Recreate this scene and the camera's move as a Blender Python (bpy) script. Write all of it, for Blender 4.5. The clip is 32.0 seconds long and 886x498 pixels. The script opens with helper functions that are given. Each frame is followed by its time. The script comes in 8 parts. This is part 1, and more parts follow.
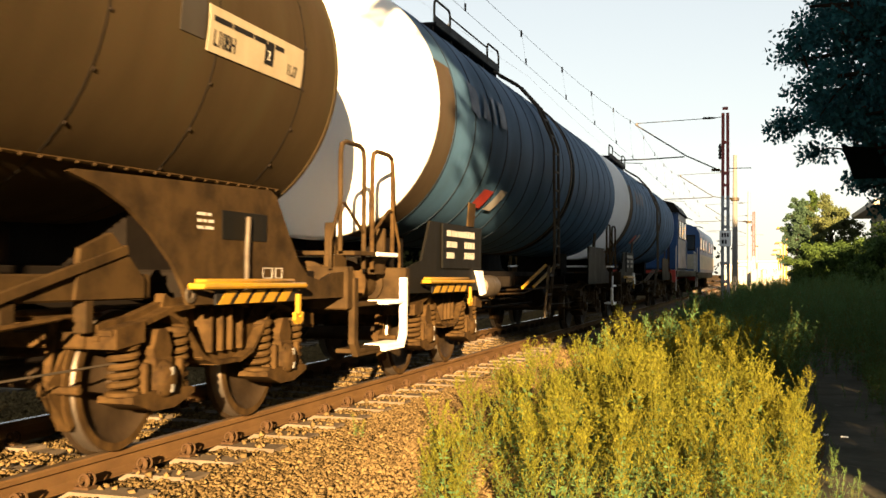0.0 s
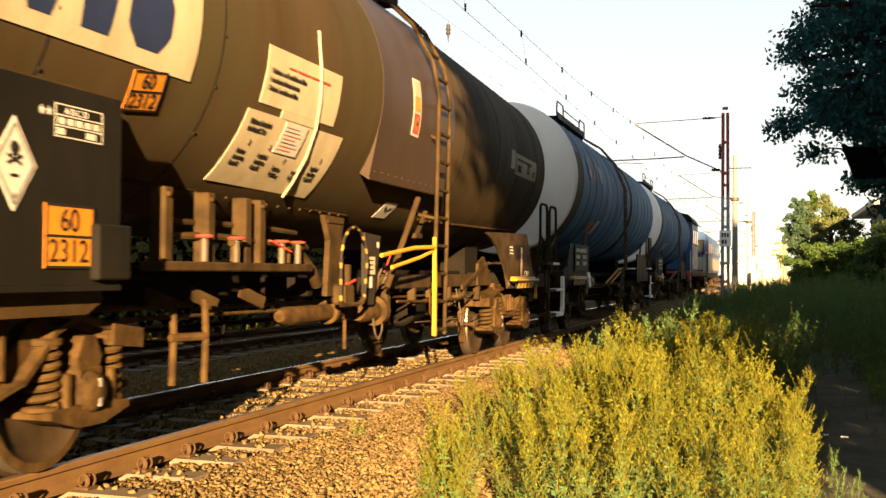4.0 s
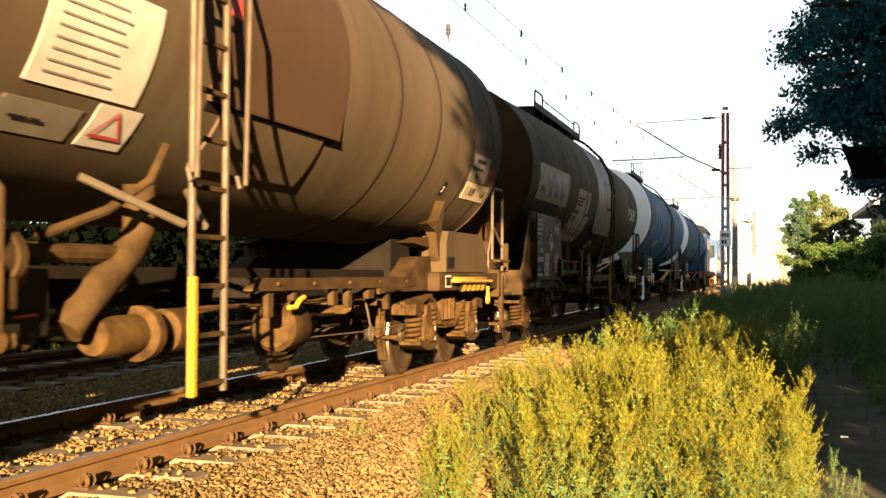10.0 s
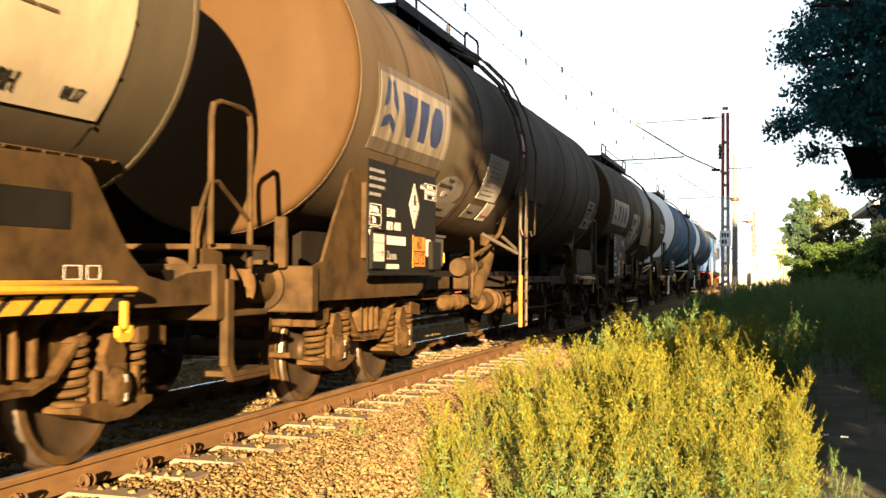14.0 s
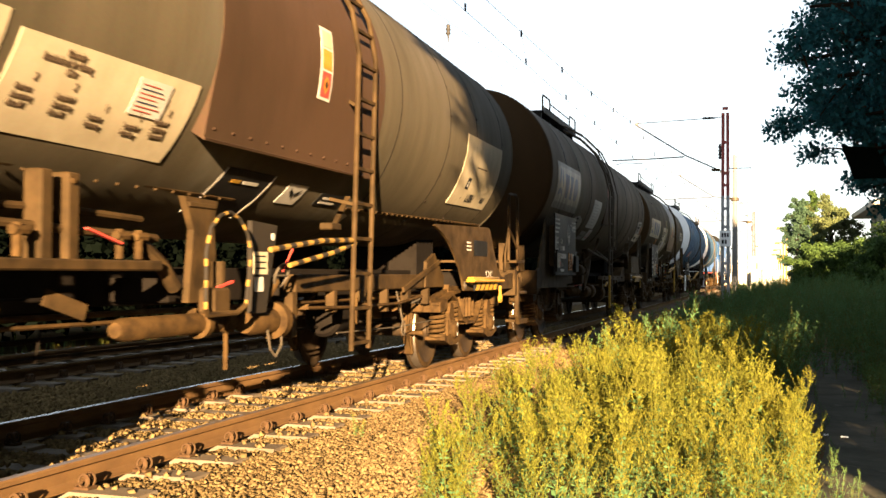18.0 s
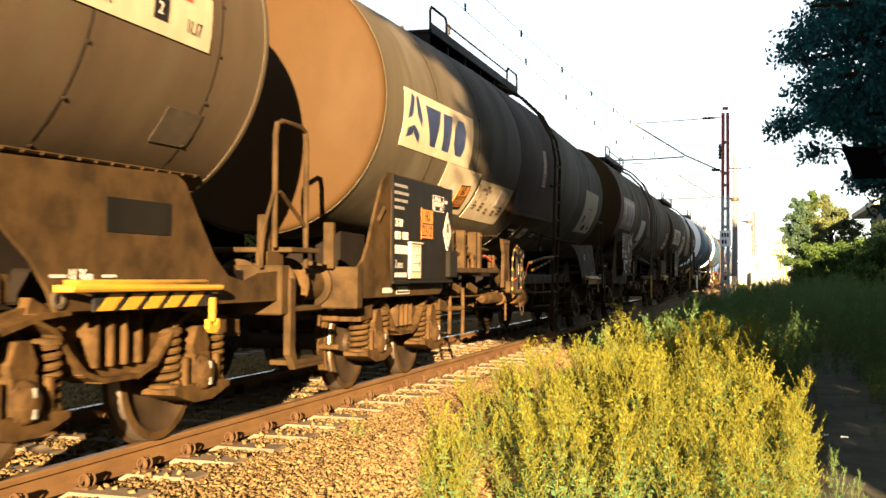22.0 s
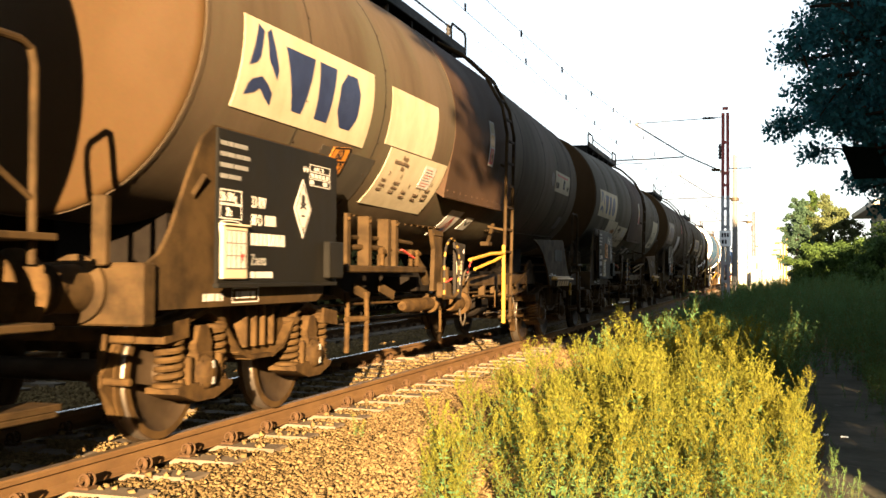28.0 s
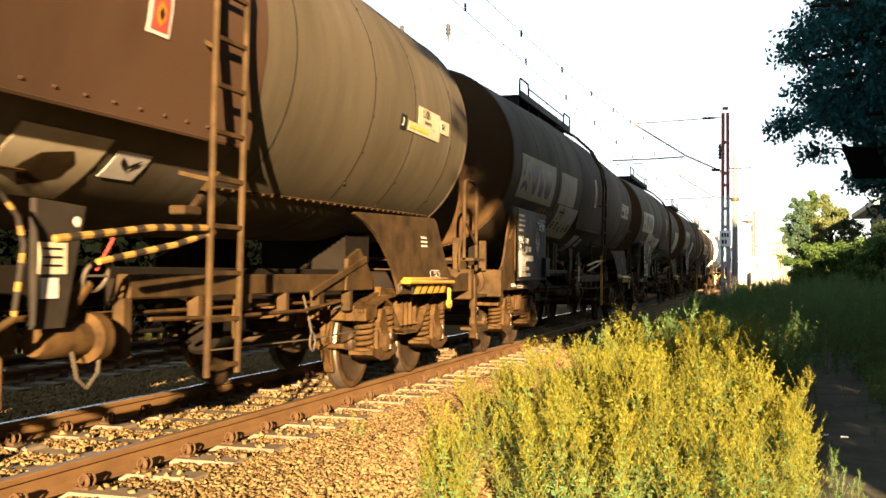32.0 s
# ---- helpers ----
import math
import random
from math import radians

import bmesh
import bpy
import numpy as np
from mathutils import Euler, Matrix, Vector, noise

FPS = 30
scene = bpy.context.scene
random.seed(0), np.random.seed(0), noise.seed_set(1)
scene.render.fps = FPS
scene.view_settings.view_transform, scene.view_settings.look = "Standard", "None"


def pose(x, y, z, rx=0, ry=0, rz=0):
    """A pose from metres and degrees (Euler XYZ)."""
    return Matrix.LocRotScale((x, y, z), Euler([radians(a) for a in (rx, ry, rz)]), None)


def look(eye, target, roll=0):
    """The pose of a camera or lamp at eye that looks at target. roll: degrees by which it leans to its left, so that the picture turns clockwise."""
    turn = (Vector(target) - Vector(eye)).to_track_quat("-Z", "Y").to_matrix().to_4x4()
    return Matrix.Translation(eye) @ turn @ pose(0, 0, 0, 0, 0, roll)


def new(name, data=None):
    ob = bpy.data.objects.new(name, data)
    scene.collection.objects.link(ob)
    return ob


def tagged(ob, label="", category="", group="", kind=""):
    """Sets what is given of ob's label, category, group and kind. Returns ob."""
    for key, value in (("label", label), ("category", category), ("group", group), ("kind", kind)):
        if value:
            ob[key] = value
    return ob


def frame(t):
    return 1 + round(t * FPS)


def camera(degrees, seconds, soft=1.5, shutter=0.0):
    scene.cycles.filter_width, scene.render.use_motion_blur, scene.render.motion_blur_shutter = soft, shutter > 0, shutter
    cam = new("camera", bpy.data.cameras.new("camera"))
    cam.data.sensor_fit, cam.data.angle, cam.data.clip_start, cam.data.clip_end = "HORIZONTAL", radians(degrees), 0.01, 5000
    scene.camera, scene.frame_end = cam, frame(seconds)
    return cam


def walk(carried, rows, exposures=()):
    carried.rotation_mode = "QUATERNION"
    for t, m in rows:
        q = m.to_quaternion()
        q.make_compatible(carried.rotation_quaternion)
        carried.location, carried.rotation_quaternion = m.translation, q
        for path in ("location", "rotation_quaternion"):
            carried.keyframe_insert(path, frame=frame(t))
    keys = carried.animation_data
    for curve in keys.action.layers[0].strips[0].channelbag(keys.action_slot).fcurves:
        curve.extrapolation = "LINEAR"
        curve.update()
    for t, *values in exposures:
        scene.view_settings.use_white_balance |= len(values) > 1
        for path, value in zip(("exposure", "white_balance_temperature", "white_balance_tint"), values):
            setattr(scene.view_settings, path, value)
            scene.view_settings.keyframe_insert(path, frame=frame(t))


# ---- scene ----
# The camera stands still beside the line; the track runs along +y, rail top at z = 0.
SECONDS = 32.0
SPEED = 2.2
cam = camera(45.76, SECONDS, soft=1.5, shutter=0.5)
EYE = Vector((4.8326, 0.0, 1.1714))
YAW, TILT = radians(17.052), radians(1.2924)
AIM = EYE + Vector((-math.sin(YAW) * math.cos(TILT), math.cos(YAW) * math.cos(TILT), math.sin(TILT)))
walk(cam, [(0.0, look(EYE, AIM, 0.3732)), (SECONDS, look(EYE, AIM, 0.3732))], exposures=[(0.0, 3.0, 6750, 10), (3.0, 3.14, 7000, 10), (6.0, 3.2, 6600, 10), (8.0, 3.22, 6500, 10), (10.0, 3.42, 6450, 10), (12.0, 3.52, 6200, 10), (SECONDS, 3.52, 6100, 10)])

# ---- light: a low evening sun behind the camera, nearly along the line ----
SUN_SIDE, SUN_UP = radians(18.5), radians(10.5)
SUN_DIR = Vector((math.sin(SUN_SIDE) * math.cos(SUN_UP), -math.cos(SUN_SIDE) * math.cos(SUN_UP), math.sin(SUN_UP)))
world = bpy.data.worlds.new("sky")
scene.world = world
world.use_nodes = True
wn = world.node_tree
sky = wn.nodes.new("ShaderNodeTexSky")
sky.sky_type, sky.sun_disc = "NISHITA", False
sky.sun_elevation = SUN_UP
sky.sun_rotation = math.atan2(SUN_DIR.x, SUN_DIR.y)
sky.air_density, sky.dust_density, sky.ozone_density = 1.0, 0.4, 1.0
wn.nodes["Background"].inputs["Strength"].default_value = 0.05
haze = wn.nodes.new("ShaderNodeHueSaturation")
haze.inputs["Saturation"].default_value, haze.inputs["Value"].default_value = 0.65, 1.05
even = wn.nodes.new("ShaderNodeGamma")
even.inputs["Gamma"].default_value = 0.5
wn.links.new(sky.outputs[0], even.inputs["Color"])
wn.links.new(even.outputs[0], haze.inputs["Color"])
wn.links.new(haze.outputs[0], wn.nodes["Background"].inputs["Color"])
sun_data = bpy.data.lights.new("sun", "SUN")
sun_data.energy, sun_data.angle, sun_data.color = 5.0, radians(0.5), (1.0, 0.66, 0.34)
sun = new("sun", sun_data)
sun.matrix_world = look(SUN_DIR * 60, (0, 0, 0))


# ---- materials ----
def mat(name, base, rough=0.6, metal=0.0, second=None, scale=3.0, amount=0.5, stretch=(1, 1, 1), grain=60.0, bump=0.15,
        third=None, third_scale=0.7, third_at=0.6, vary=0.0, island=0.0, leaf=0.0, coords="Object"):
    """Base colour mixed with a second one by large stains and a third by broad patches, fine grain on top, bump."""
    m = bpy.data.materials.new(name)
    m.use_nodes = True
    n, l = m.node_tree.nodes, m.node_tree.links
    b = n["Principled BSDF"]
    b.inputs["Roughness"].default_value, b.inputs["Metallic"].default_value = rough, metal
    b.inputs["Specular IOR Level"].default_value = 0.0 if rough >= 0.9 else 0.05 if rough >= 0.55 else 0.2 if rough > 0.3 else 0.5
    tc = n.new("ShaderNodeTexCoord")
    mp = n.new("ShaderNodeMapping")
    mp.inputs["Scale"].default_value = stretch
    l.new(tc.outputs[coords], mp.inputs["Vector"])

    def noise_tex(sc, detail, vec):
        t = n.new("ShaderNodeTexNoise")
        t.inputs["Scale"].default_value, t.inputs["Detail"].default_value = sc, detail
        t.inputs["Roughness"].default_value = 0.62
        l.new(vec, t.inputs["Vector"])
        return t

    def mix(a, c, fac, mode="MIX"):
        x = n.new("ShaderNodeMix")
        x.data_type, x.blend_type = "RGBA", mode
        for i, v in ((6, a), (7, c)):
            if isinstance(v, tuple):
                x.inputs[i].default_value = (*v, 1)
            else:
                l.new(v, x.inputs[i])
        if isinstance(fac, float):
            x.inputs[0].default_value = fac
        else:
            l.new(fac, x.inputs[0])
        return x.outputs[2]

    def ramp(src, lo, hi, top=1.0):
        r = n.new("ShaderNodeMapRange")
        r.inputs["From Min"].default_value, r.inputs["From Max"].default_value = lo, hi
        r.inputs["To Max"].default_value = top
        l.new(src, r.inputs["Value"])
        return r.outputs[0]

    second = second or tuple(c * 0.55 for c in base)
    big = noise_tex(scale, 6, mp.outputs[0])
    col = mix(base, second, ramp(big.outputs[0], 0.40, 0.66, amount))
    if third:
        patch = noise_tex(third_scale, 4, mp.outputs[0])
        col = mix(col, third, ramp(patch.outputs[0], third_at, third_at + 0.12, 0.85))
    fine = noise_tex(grain, 3, tc.outputs[coords])
    col = mix(col, fine.outputs[1], 0.18, "SOFT_LIGHT")
    if vary or island:
        if island:
            rnd = n.new("ShaderNodeNewGeometry").outputs["Random Per Island"]
        else:
            rnd = n.new("ShaderNodeObjectInfo").outputs["Random"]
        hsv = n.new("ShaderNodeHueSaturation")
        l.new(col, hsv.inputs["Color"])
        v = max(vary, island)
        r = n.new("ShaderNodeMapRange")
        r.inputs["To Min"].default_value, r.inputs["To Max"].default_value = 1 - v, 1 + v
        l.new(rnd, r.inputs["Value"])
        l.new(r.outputs[0], hsv.inputs["Value"])
        col = hsv.outputs[0]
    l.new(col, b.inputs["Base Color"])
    rr = ramp(big.outputs[0], 0.3, 0.7)
    ma = n.new("ShaderNodeMath")
    ma.operation = "MULTIPLY_ADD"
    ma.inputs[1].default_value, ma.inputs[2].default_value = 0.18, rough - 0.09
    l.new(rr, ma.inputs[0])
    l.new(ma.outputs[0], b.inputs["Roughness"])
    if bump:
        bp = n.new("ShaderNodeBump")
        bp.inputs["Strength"].default_value, bp.inputs["Distance"].default_value = bump, 0.01
        l.new(fine.outputs[0], bp.inputs["Height"])
        l.new(bp.outputs[0], b.inputs["Normal"])
    if leaf:
        tr = n.new("ShaderNodeBsdfTranslucent")
        l.new(col, tr.inputs["Color"])
        sh = n.new("ShaderNodeMixShader")
        sh.inputs[0].default_value = leaf
        l.new(b.outputs[0], sh.inputs[1])
        l.new(tr.outputs[0], sh.inputs[2])
        l.new(sh.outputs[0], n["Material Output"].inputs["Surface"])
    return m


TANK_BROWN = mat("dirty_tank_paint", (0.068, 0.050, 0.031), 0.7, 0.0, (0.035, 0.026, 0.016), 1.1, 0.6, (1, 1.2, 0.22), 45, 0.12,
                 (0.060, 0.052, 0.032), 0.6, 0.54)
TANK_GREYED = mat("washed_grey_brown_tank_paint", (0.068, 0.056, 0.036), 0.7, 0.0, (0.038, 0.033, 0.021), 1.3, 0.6, (1, 1.2, 0.22), 45, 0.12,
                  (0.088, 0.080, 0.060), 0.55, 0.55)
TANK_UMBER = mat("dark_umber_tank_paint", (0.046, 0.032, 0.0155), 0.7, 0.0, (0.024, 0.017, 0.0085), 1.1, 0.6, (1, 1.2, 0.22), 45, 0.12,
                 (0.040, 0.034, 0.017), 0.6, 0.54)
CLAD_UMBER = mat("dark_red_brown_cladding", (0.034, 0.021, 0.012), 0.5, 0.0, (0.022, 0.014, 0.008), 1.0, 0.7, (1, 1, 0.4), 45, 0.05)
FADED_INK = mat("faded_dark_ink", (0.060, 0.042, 0.026), 0.7)
TANK_END = mat("dusty_end_paint", (0.037, 0.0207, 0.0075), 0.65, 0.0, (0.0264, 0.015, 0.0057), 1.2, 0.6, (1, 1, 0.6), 45, 0.05)
TANK_RED = mat("red_brown_cladding", (0.046, 0.027, 0.016), 0.7, 0.0, (0.025, 0.016, 0.0095), 1.0, 0.75, (1, 1, 0.35), 45, 0.05)
TANK_OLIVE = mat("grey_olive_tank_paint", (0.0418, 0.0363, 0.0275), 0.5, 0.0, (0.0248, 0.0218, 0.0172), 1.5, 0.7, (1, 1, 0.5), 45, 0.05)
TANK_BLUE = mat("blue_grey_tank_paint", (0.060, 0.135, 0.235), 0.6, 0.0, (0.045, 0.090, 0.140), 1.2, 0.7, (1, 1, 0.5), 45, 0.05)
TANK_BLUE_RING = mat("dark_blue_ring_paint", (0.014, 0.022, 0.032), 0.6)
TANK_WHITE = mat("white_tank_paint", (0.8, 0.8, 0.78), 0.45, 0.0, (0.62, 0.6, 0.55), 1.2, 0.5, (1, 1, 0.5), 45, 0.04)
FRAME_BROWN = mat("dusty_brown_frame", (0.040, 0.0245, 0.0098), 0.7, 0.0, (0.012, 0.008, 0.004), 4.0, 0.8, (1, 1, 1), 70, 0.15)
RUST = mat("brake_dust_iron", (0.052, 0.030, 0.0105), 0.78, 0.1, (0.016, 0.0097, 0.0045), 7.0, 0.85, (1, 1, 1), 90, 0.3)
# near-black underparts: the shade beneath the wagons is put into this colour
UNDER_SHADE = mat("shade_darkened_underframe", (0.0079, 0.0061, 0.0043), 0.85, 0.0, (0.0043, 0.0032, 0.0025), 4.0, 0.7)
WHEEL_STEEL = mat("brown_wheel_steel", (0.0352, 0.0238, 0.0132), 0.6, 0.3, (0.0198, 0.0132, 0.0079), 5.0, 0.7, (1, 1, 1), 80, 0.15)
TREAD = mat("worn_bright_steel", (0.22, 0.19, 0.15), 0.45, 0.9, (0.12, 0.09, 0.06), 8.0, 0.6, (1, 1, 1), 80, 0.03)
PANEL = mat("dark_grey_panel_paint", (0.006, 0.0058, 0.0048), 0.55, 0.0, (0.011, 0.0095, 0.007), 2.5, 0.6, (1, 1, 0.6), 60, 0.05)
WHITE = mat("white_marking_paint", (0.37, 0.355, 0.32), 0.6, 0.0, (0.27, 0.245, 0.20), 5.0, 0.5, (1, 1, 1), 60, 0.03)
CREAM = mat("faded_cream_sign", (0.330, 0.285, 0.195), 0.6, 0.0, (0.235, 0.195, 0.125), 4.0, 0.6, (1, 1, 0.5), 60, 0.03)
FADED_ORANGE = mat("faded_orange_field", (0.135, 0.062, 0.020), 0.6, 0.0, (0.085, 0.042, 0.016), 4.0, 0.7)
WORN_YELLOW = mat("worn_yellow_paint", (0.200, 0.118, 0.026), 0.6, 0.0, (0.090, 0.056, 0.020), 9.0, 0.8)
ORANGE = mat("orange_plate", (0.351, 0.135, 0.0135), 0.45, 0.0, (0.2835, 0.108, 0.0135), 6.0, 0.5)
YELLOW = mat("yellow_paint", (0.3128, 0.17, 0.0136), 0.45, 0.0, (0.1734, 0.1122, 0.0204), 8.0, 0.6, (1, 1, 1), 60, 0.05)
RED = mat("red_paint", (0.3272, 0.0416, 0.0298), 0.5)
NAVY = mat("navy_marking_paint", (0.0144, 0.0224, 0.06), 0.5)
GREY_MARK = mat("grey_marking_paint", (0.1512, 0.1462, 0.131), 0.5)
BLACK = mat("black_rubber", (0.0112, 0.0112, 0.0112), 0.6)
STEEL = mat("dull_galvanised_steel", (0.066, 0.0537, 0.0387), 0.55, 0.2, (0.0396, 0.0317, 0.022), 6.0, 0.6)
WALKWAY = mat("dark_walkway_grating", (0.0132, 0.0126, 0.0119), 0.6, 0.3)
BLUE_PAINT = mat("blue_locomotive_paint", (0.0144, 0.048, 0.1344), 0.35, 0.0, (0.0144, 0.0384, 0.0864), 2.0, 0.5)
PALE_PAINT = mat("cream_locomotive_paint", (0.2976, 0.2688, 0.2016), 0.4)
GLASS_DARK = mat("dark_window_glass", (0.02, 0.025, 0.03), 0.08, 0.0, None, 3.0, 0.2, (1, 1, 1), 40, 0.0)
RAIL_RUST = mat("rusty_rail_side", (0.1069, 0.0607, 0.0243), 0.8, 0.0, (0.0665, 0.037, 0.0162), 6.0, 0.8, (1, 0.3, 1), 90, 0.25, coords="Object")
RAIL_TOP = mat("polished_rail_head", (0.72, 0.72, 0.72), 0.16, 1.0, (0.6, 0.57, 0.54), 3.0, 0.5, (1, 0.2, 1), 60, 0.02)
RAIL_TOP_DULL = mat("rust_filmed_rail_head", (0.1294, 0.0924, 0.0554), 0.45, 0.5, (0.0924, 0.0586, 0.0308), 3.0, 0.7, (1, 0.2, 1), 60, 0.05)
CONCRETE = mat("weathered_concrete", (0.1188, 0.0946, 0.066), 0.85, 0.0, (0.0792, 0.0616, 0.0418), 5.0, 0.7, (1, 1, 1), 60, 0.3, vary=0.12)
BALLAST = mat("ballast_stone", (0.128, 0.089, 0.038), 0.9, 0.0, (0.083, 0.056, 0.025), 8.0, 0.7, (1, 1, 1), 70, 0.3, island=0.3)
SOIL = mat("dry_gravel_soil", (0.0966, 0.0672, 0.0353), 0.95, 0.0, (0.0521, 0.0386, 0.0227), 2.0, 0.8, (1, 1, 1), 40, 0.6, (0.1176, 0.084, 0.0462), 9.0, 0.58)
WEED = mat("yellow_green_weed", (0.128, 0.124, 0.014), 0.6, 0.0, (0.066, 0.084, 0.012), 3.0, 0.6, (1, 1, 1), 30, 0.0, island=0.35, leaf=0.35)
WEED_DARK = mat("dark_green_weed", (0.078, 0.150, 0.058), 0.6, 0.0, (0.055, 0.085, 0.020), 1.0, 0.7, (1, 1, 1), 30, 0.0, island=0.3, leaf=0.35)
STEM = mat("weed_stem", (0.0952, 0.0952, 0.0168), 0.7)
LEAF_OAK = mat("oak_leaf", (0.018, 0.085, 0.092), 0.6, 0.0, (0.012, 0.052, 0.060), 1.5, 0.6, (1, 1, 1), 30, 0.0, island=0.4, leaf=0.25)
LEAF_BIRCH = mat("yellowing_birch_leaf", (0.114, 0.132, 0.051), 0.6, 0.0, (0.066, 0.09, 0.036), 0.6, 0.8, (1, 1, 1), 30, 0.0, island=0.3, leaf=0.3)
LEAF_BUSH = mat("bush_leaf", (0.0576, 0.0936, 0.0216), 0.6, 0.0, (0.0252, 0.0504, 0.018), 0.8, 0.8, (1, 1, 1), 30, 0.0, island=0.35, leaf=0.3)
LEAF_FAR = mat("blue_green_birch_leaf", (0.050, 0.085, 0.048), 0.6, 0.0, (0.030, 0.060, 0.040), 0.8, 0.8, (1, 1, 1), 30, 0.0, island=0.35, leaf=0.3)
BRACKET = mat("dark_bracket_paint", (0.0154, 0.0132, 0.0106), 0.6, 0.0, (0.0242, 0.0194, 0.0141), 5.0, 0.6)
SEAM = mat("dark_seam", (0.0099, 0.0083, 0.0066), 0.7)
SEAM_BAND = mat("dirty_seam_band", (0.0242, 0.0181, 0.0123), 0.6, 0.0, (0.0141, 0.0106, 0.0075), 2.0, 0.7)
# far darker than real leaves: deep shade is painted into the colour
WOODS = mat("painted_shade_wood_leaf", (0.0016, 0.0024, 0.0016), 0.9, 0.0, (0.001, 0.0016, 0.001), 0.8, 0.7, (1, 1, 1), 30, 0.0, island=0.3)
BARK = mat("dark_bark", (0.0264, 0.0211, 0.0154), 0.9, 0.0, (0.0132, 0.011, 0.0088), 6.0, 0.7, (1, 1, 0.3), 40, 0.6)
MAST_RED = mat("faded_red_mast_paint", (0.234, 0.063, 0.054), 0.6, 0.0, (0.144, 0.045, 0.0405), 8.0, 0.6)
MAST_GREY = mat("grey_mast_paint", (0.27, 0.27, 0.27), 0.6)
WIRE = mat("dark_wire", (0.0715, 0.0688, 0.066), 0.5, 0.6)
WALL_CREAM = mat("cream_render_wall", (0.46, 0.42, 0.34), 0.8, 0.0, (0.38, 0.34, 0.27), 0.6, 0.6)


# ---- mesh helpers ----
class Mesh:
    """Collects vertices and faces, several materials allowed."""

    def __init__(self):
        self.v, self.f, self.k = [], [], []

    def add(self, verts, faces, k=0):
        o = len(self.v)
        self.v += [tuple(p) for p in verts]
        self.f += [tuple(i + o for i in f) for f in faces]
        self.k += [k] * len(faces)
        return self

    def box(self, x0, x1, y0, y1, z0, z1, c=None, k=0, m=None):
        """A box with chamfered edges; m: an optional matrix."""
        d = (x1 - x0, y1 - y0, z1 - z0)
        c = min(d) * 0.12 if c is None else min(c, min(d) * 0.45)
        vs, idx = [], {}
        for ix in (0, 1):
            for iy in (0, 1):
                for iz in (0, 1):
                    p = ((x0, x1)[ix], (y0, y1)[iy], (z0, z1)[iz])
                    s = (1 if ix else -1, 1 if iy else -1, 1 if iz else -1)
                    for ax in range(3):
                        q = [p[i] - (0 if i == ax else s[i] * c) for i in range(3)]
                        idx[ix, iy, iz, ax] = len(vs)
                        vs.append(Vector(q))
        fs = []
        for ax in range(3):
            a, b = [(1, 2), (2, 0), (0, 1)][ax]
            for side in (0, 1):
                ring = []
                for (i, j) in ((0, 0), (1, 0), (1, 1), (0, 1)):
                    key = [0, 0, 0]
                    key[ax], key[a], key[b] = side, i, j
                    ring.append(idx[(*key, ax)])
                fs.append(ring if side else ring[::-1])
        for ax in range(3):
            a, b = [(1, 2), (2, 0), (0, 1)][ax]
            for i in (0, 1):
                for j in (0, 1):
                    k0, k1 = [0, 0, 0], [0, 0, 0]
                    k0[a], k0[b], k1[a], k1[b] = i, j, i, j
                    k0[ax], k1[ax] = 0, 1
                    r = [idx[(*k0, a)], idx[(*k1, a)], idx[(*k1, b)], idx[(*k0, b)]]
                    fs.append(r if (i == j) else r[::-1])
        for ix in (0, 1):
            for iy in (0, 1):
                for iz in (0, 1):
                    r = [idx[ix, iy, iz, 0], idx[ix, iy, iz, 1], idx[ix, iy, iz, 2]]
                    fs.append(r if (ix + iy + iz) % 2 else r[::-1])
        if m is not None:
            vs = [m @ p for p in vs]
        return self.add(vs, fs, k)

    def bar(self, p, q, w, h, k=0, c=None):
        """A straight rectangular bar from p to q, w across and h high."""
        p, q = Vector(p), Vector(q)
        d = q - p
        m = Matrix.Translation(p) @ d.to_track_quat("Y", "Z").to_matrix().to_4x4()
        return self.box(-w / 2, w / 2, 0, d.length, -h / 2, h / 2, c, k, m)

    def tube(self, pts, r, seg=8, k=0, closed=False, caps=True):
        """A round bar along a polyline; r: one radius or one for each point."""
        pts = [Vector(p) for p in pts]
        n = len(pts)
        rs = r if isinstance(r, (list, tuple)) else [r] * n
        vs, fs, last = [], [], None
        for i, p in enumerate(pts):
            a = pts[(i - 1) % n] if (closed or i) else p
            b = pts[(i + 1) % n] if (closed or i < n - 1) else p
            t = (b - a).normalized() if (b - a).length > 1e-9 else Vector((0, 0, 1))
            if last is None:
                u = t.orthogonal().normalized()
            else:
                u = last - t * last.dot(t)
                u = u.normalized() if u.length > 1e-6 else t.orthogonal().normalized()
            last = u
            w = t.cross(u)
            for j in range(seg):
                an = 2 * math.pi * j / seg
                vs.append(p + (u * math.cos(an) + w * math.sin(an)) * rs[i])
        m = n if closed else n - 1
        for i in range(m):
            for j in range(seg):
                a, b = i * seg, ((i + 1) % n) * seg
                fs.append((a + j, a + (j + 1) % seg, b + (j + 1) % seg, b + j))
        if caps and not closed:
            fs.append(tuple(range(seg))[::-1])
            fs.append(tuple((n - 1) * seg + j for j in range(seg)))
        return self.add(vs, fs, k)

    def prism(self, poly, x0, x1, axis="x", k=0):
        """A flat outline pushed from x0 to x1 along an axis; poly in the two others (y, z), (x, z) or (x, y)."""
        n = len(poly)

        def place(a, b, h):
            return {"x": (h, a, b), "y": (a, h, b), "z": (a, b, h)}[axis]
        vs = [place(a, b, x0) for a, b in poly] + [place(a, b, x1) for a, b in poly]
        fs = [tuple(range(n))[::-1], tuple(range(n, 2 * n))]
        fs += [(i, (i + 1) % n, n + (i + 1) % n, n + i) for i in range(n)]
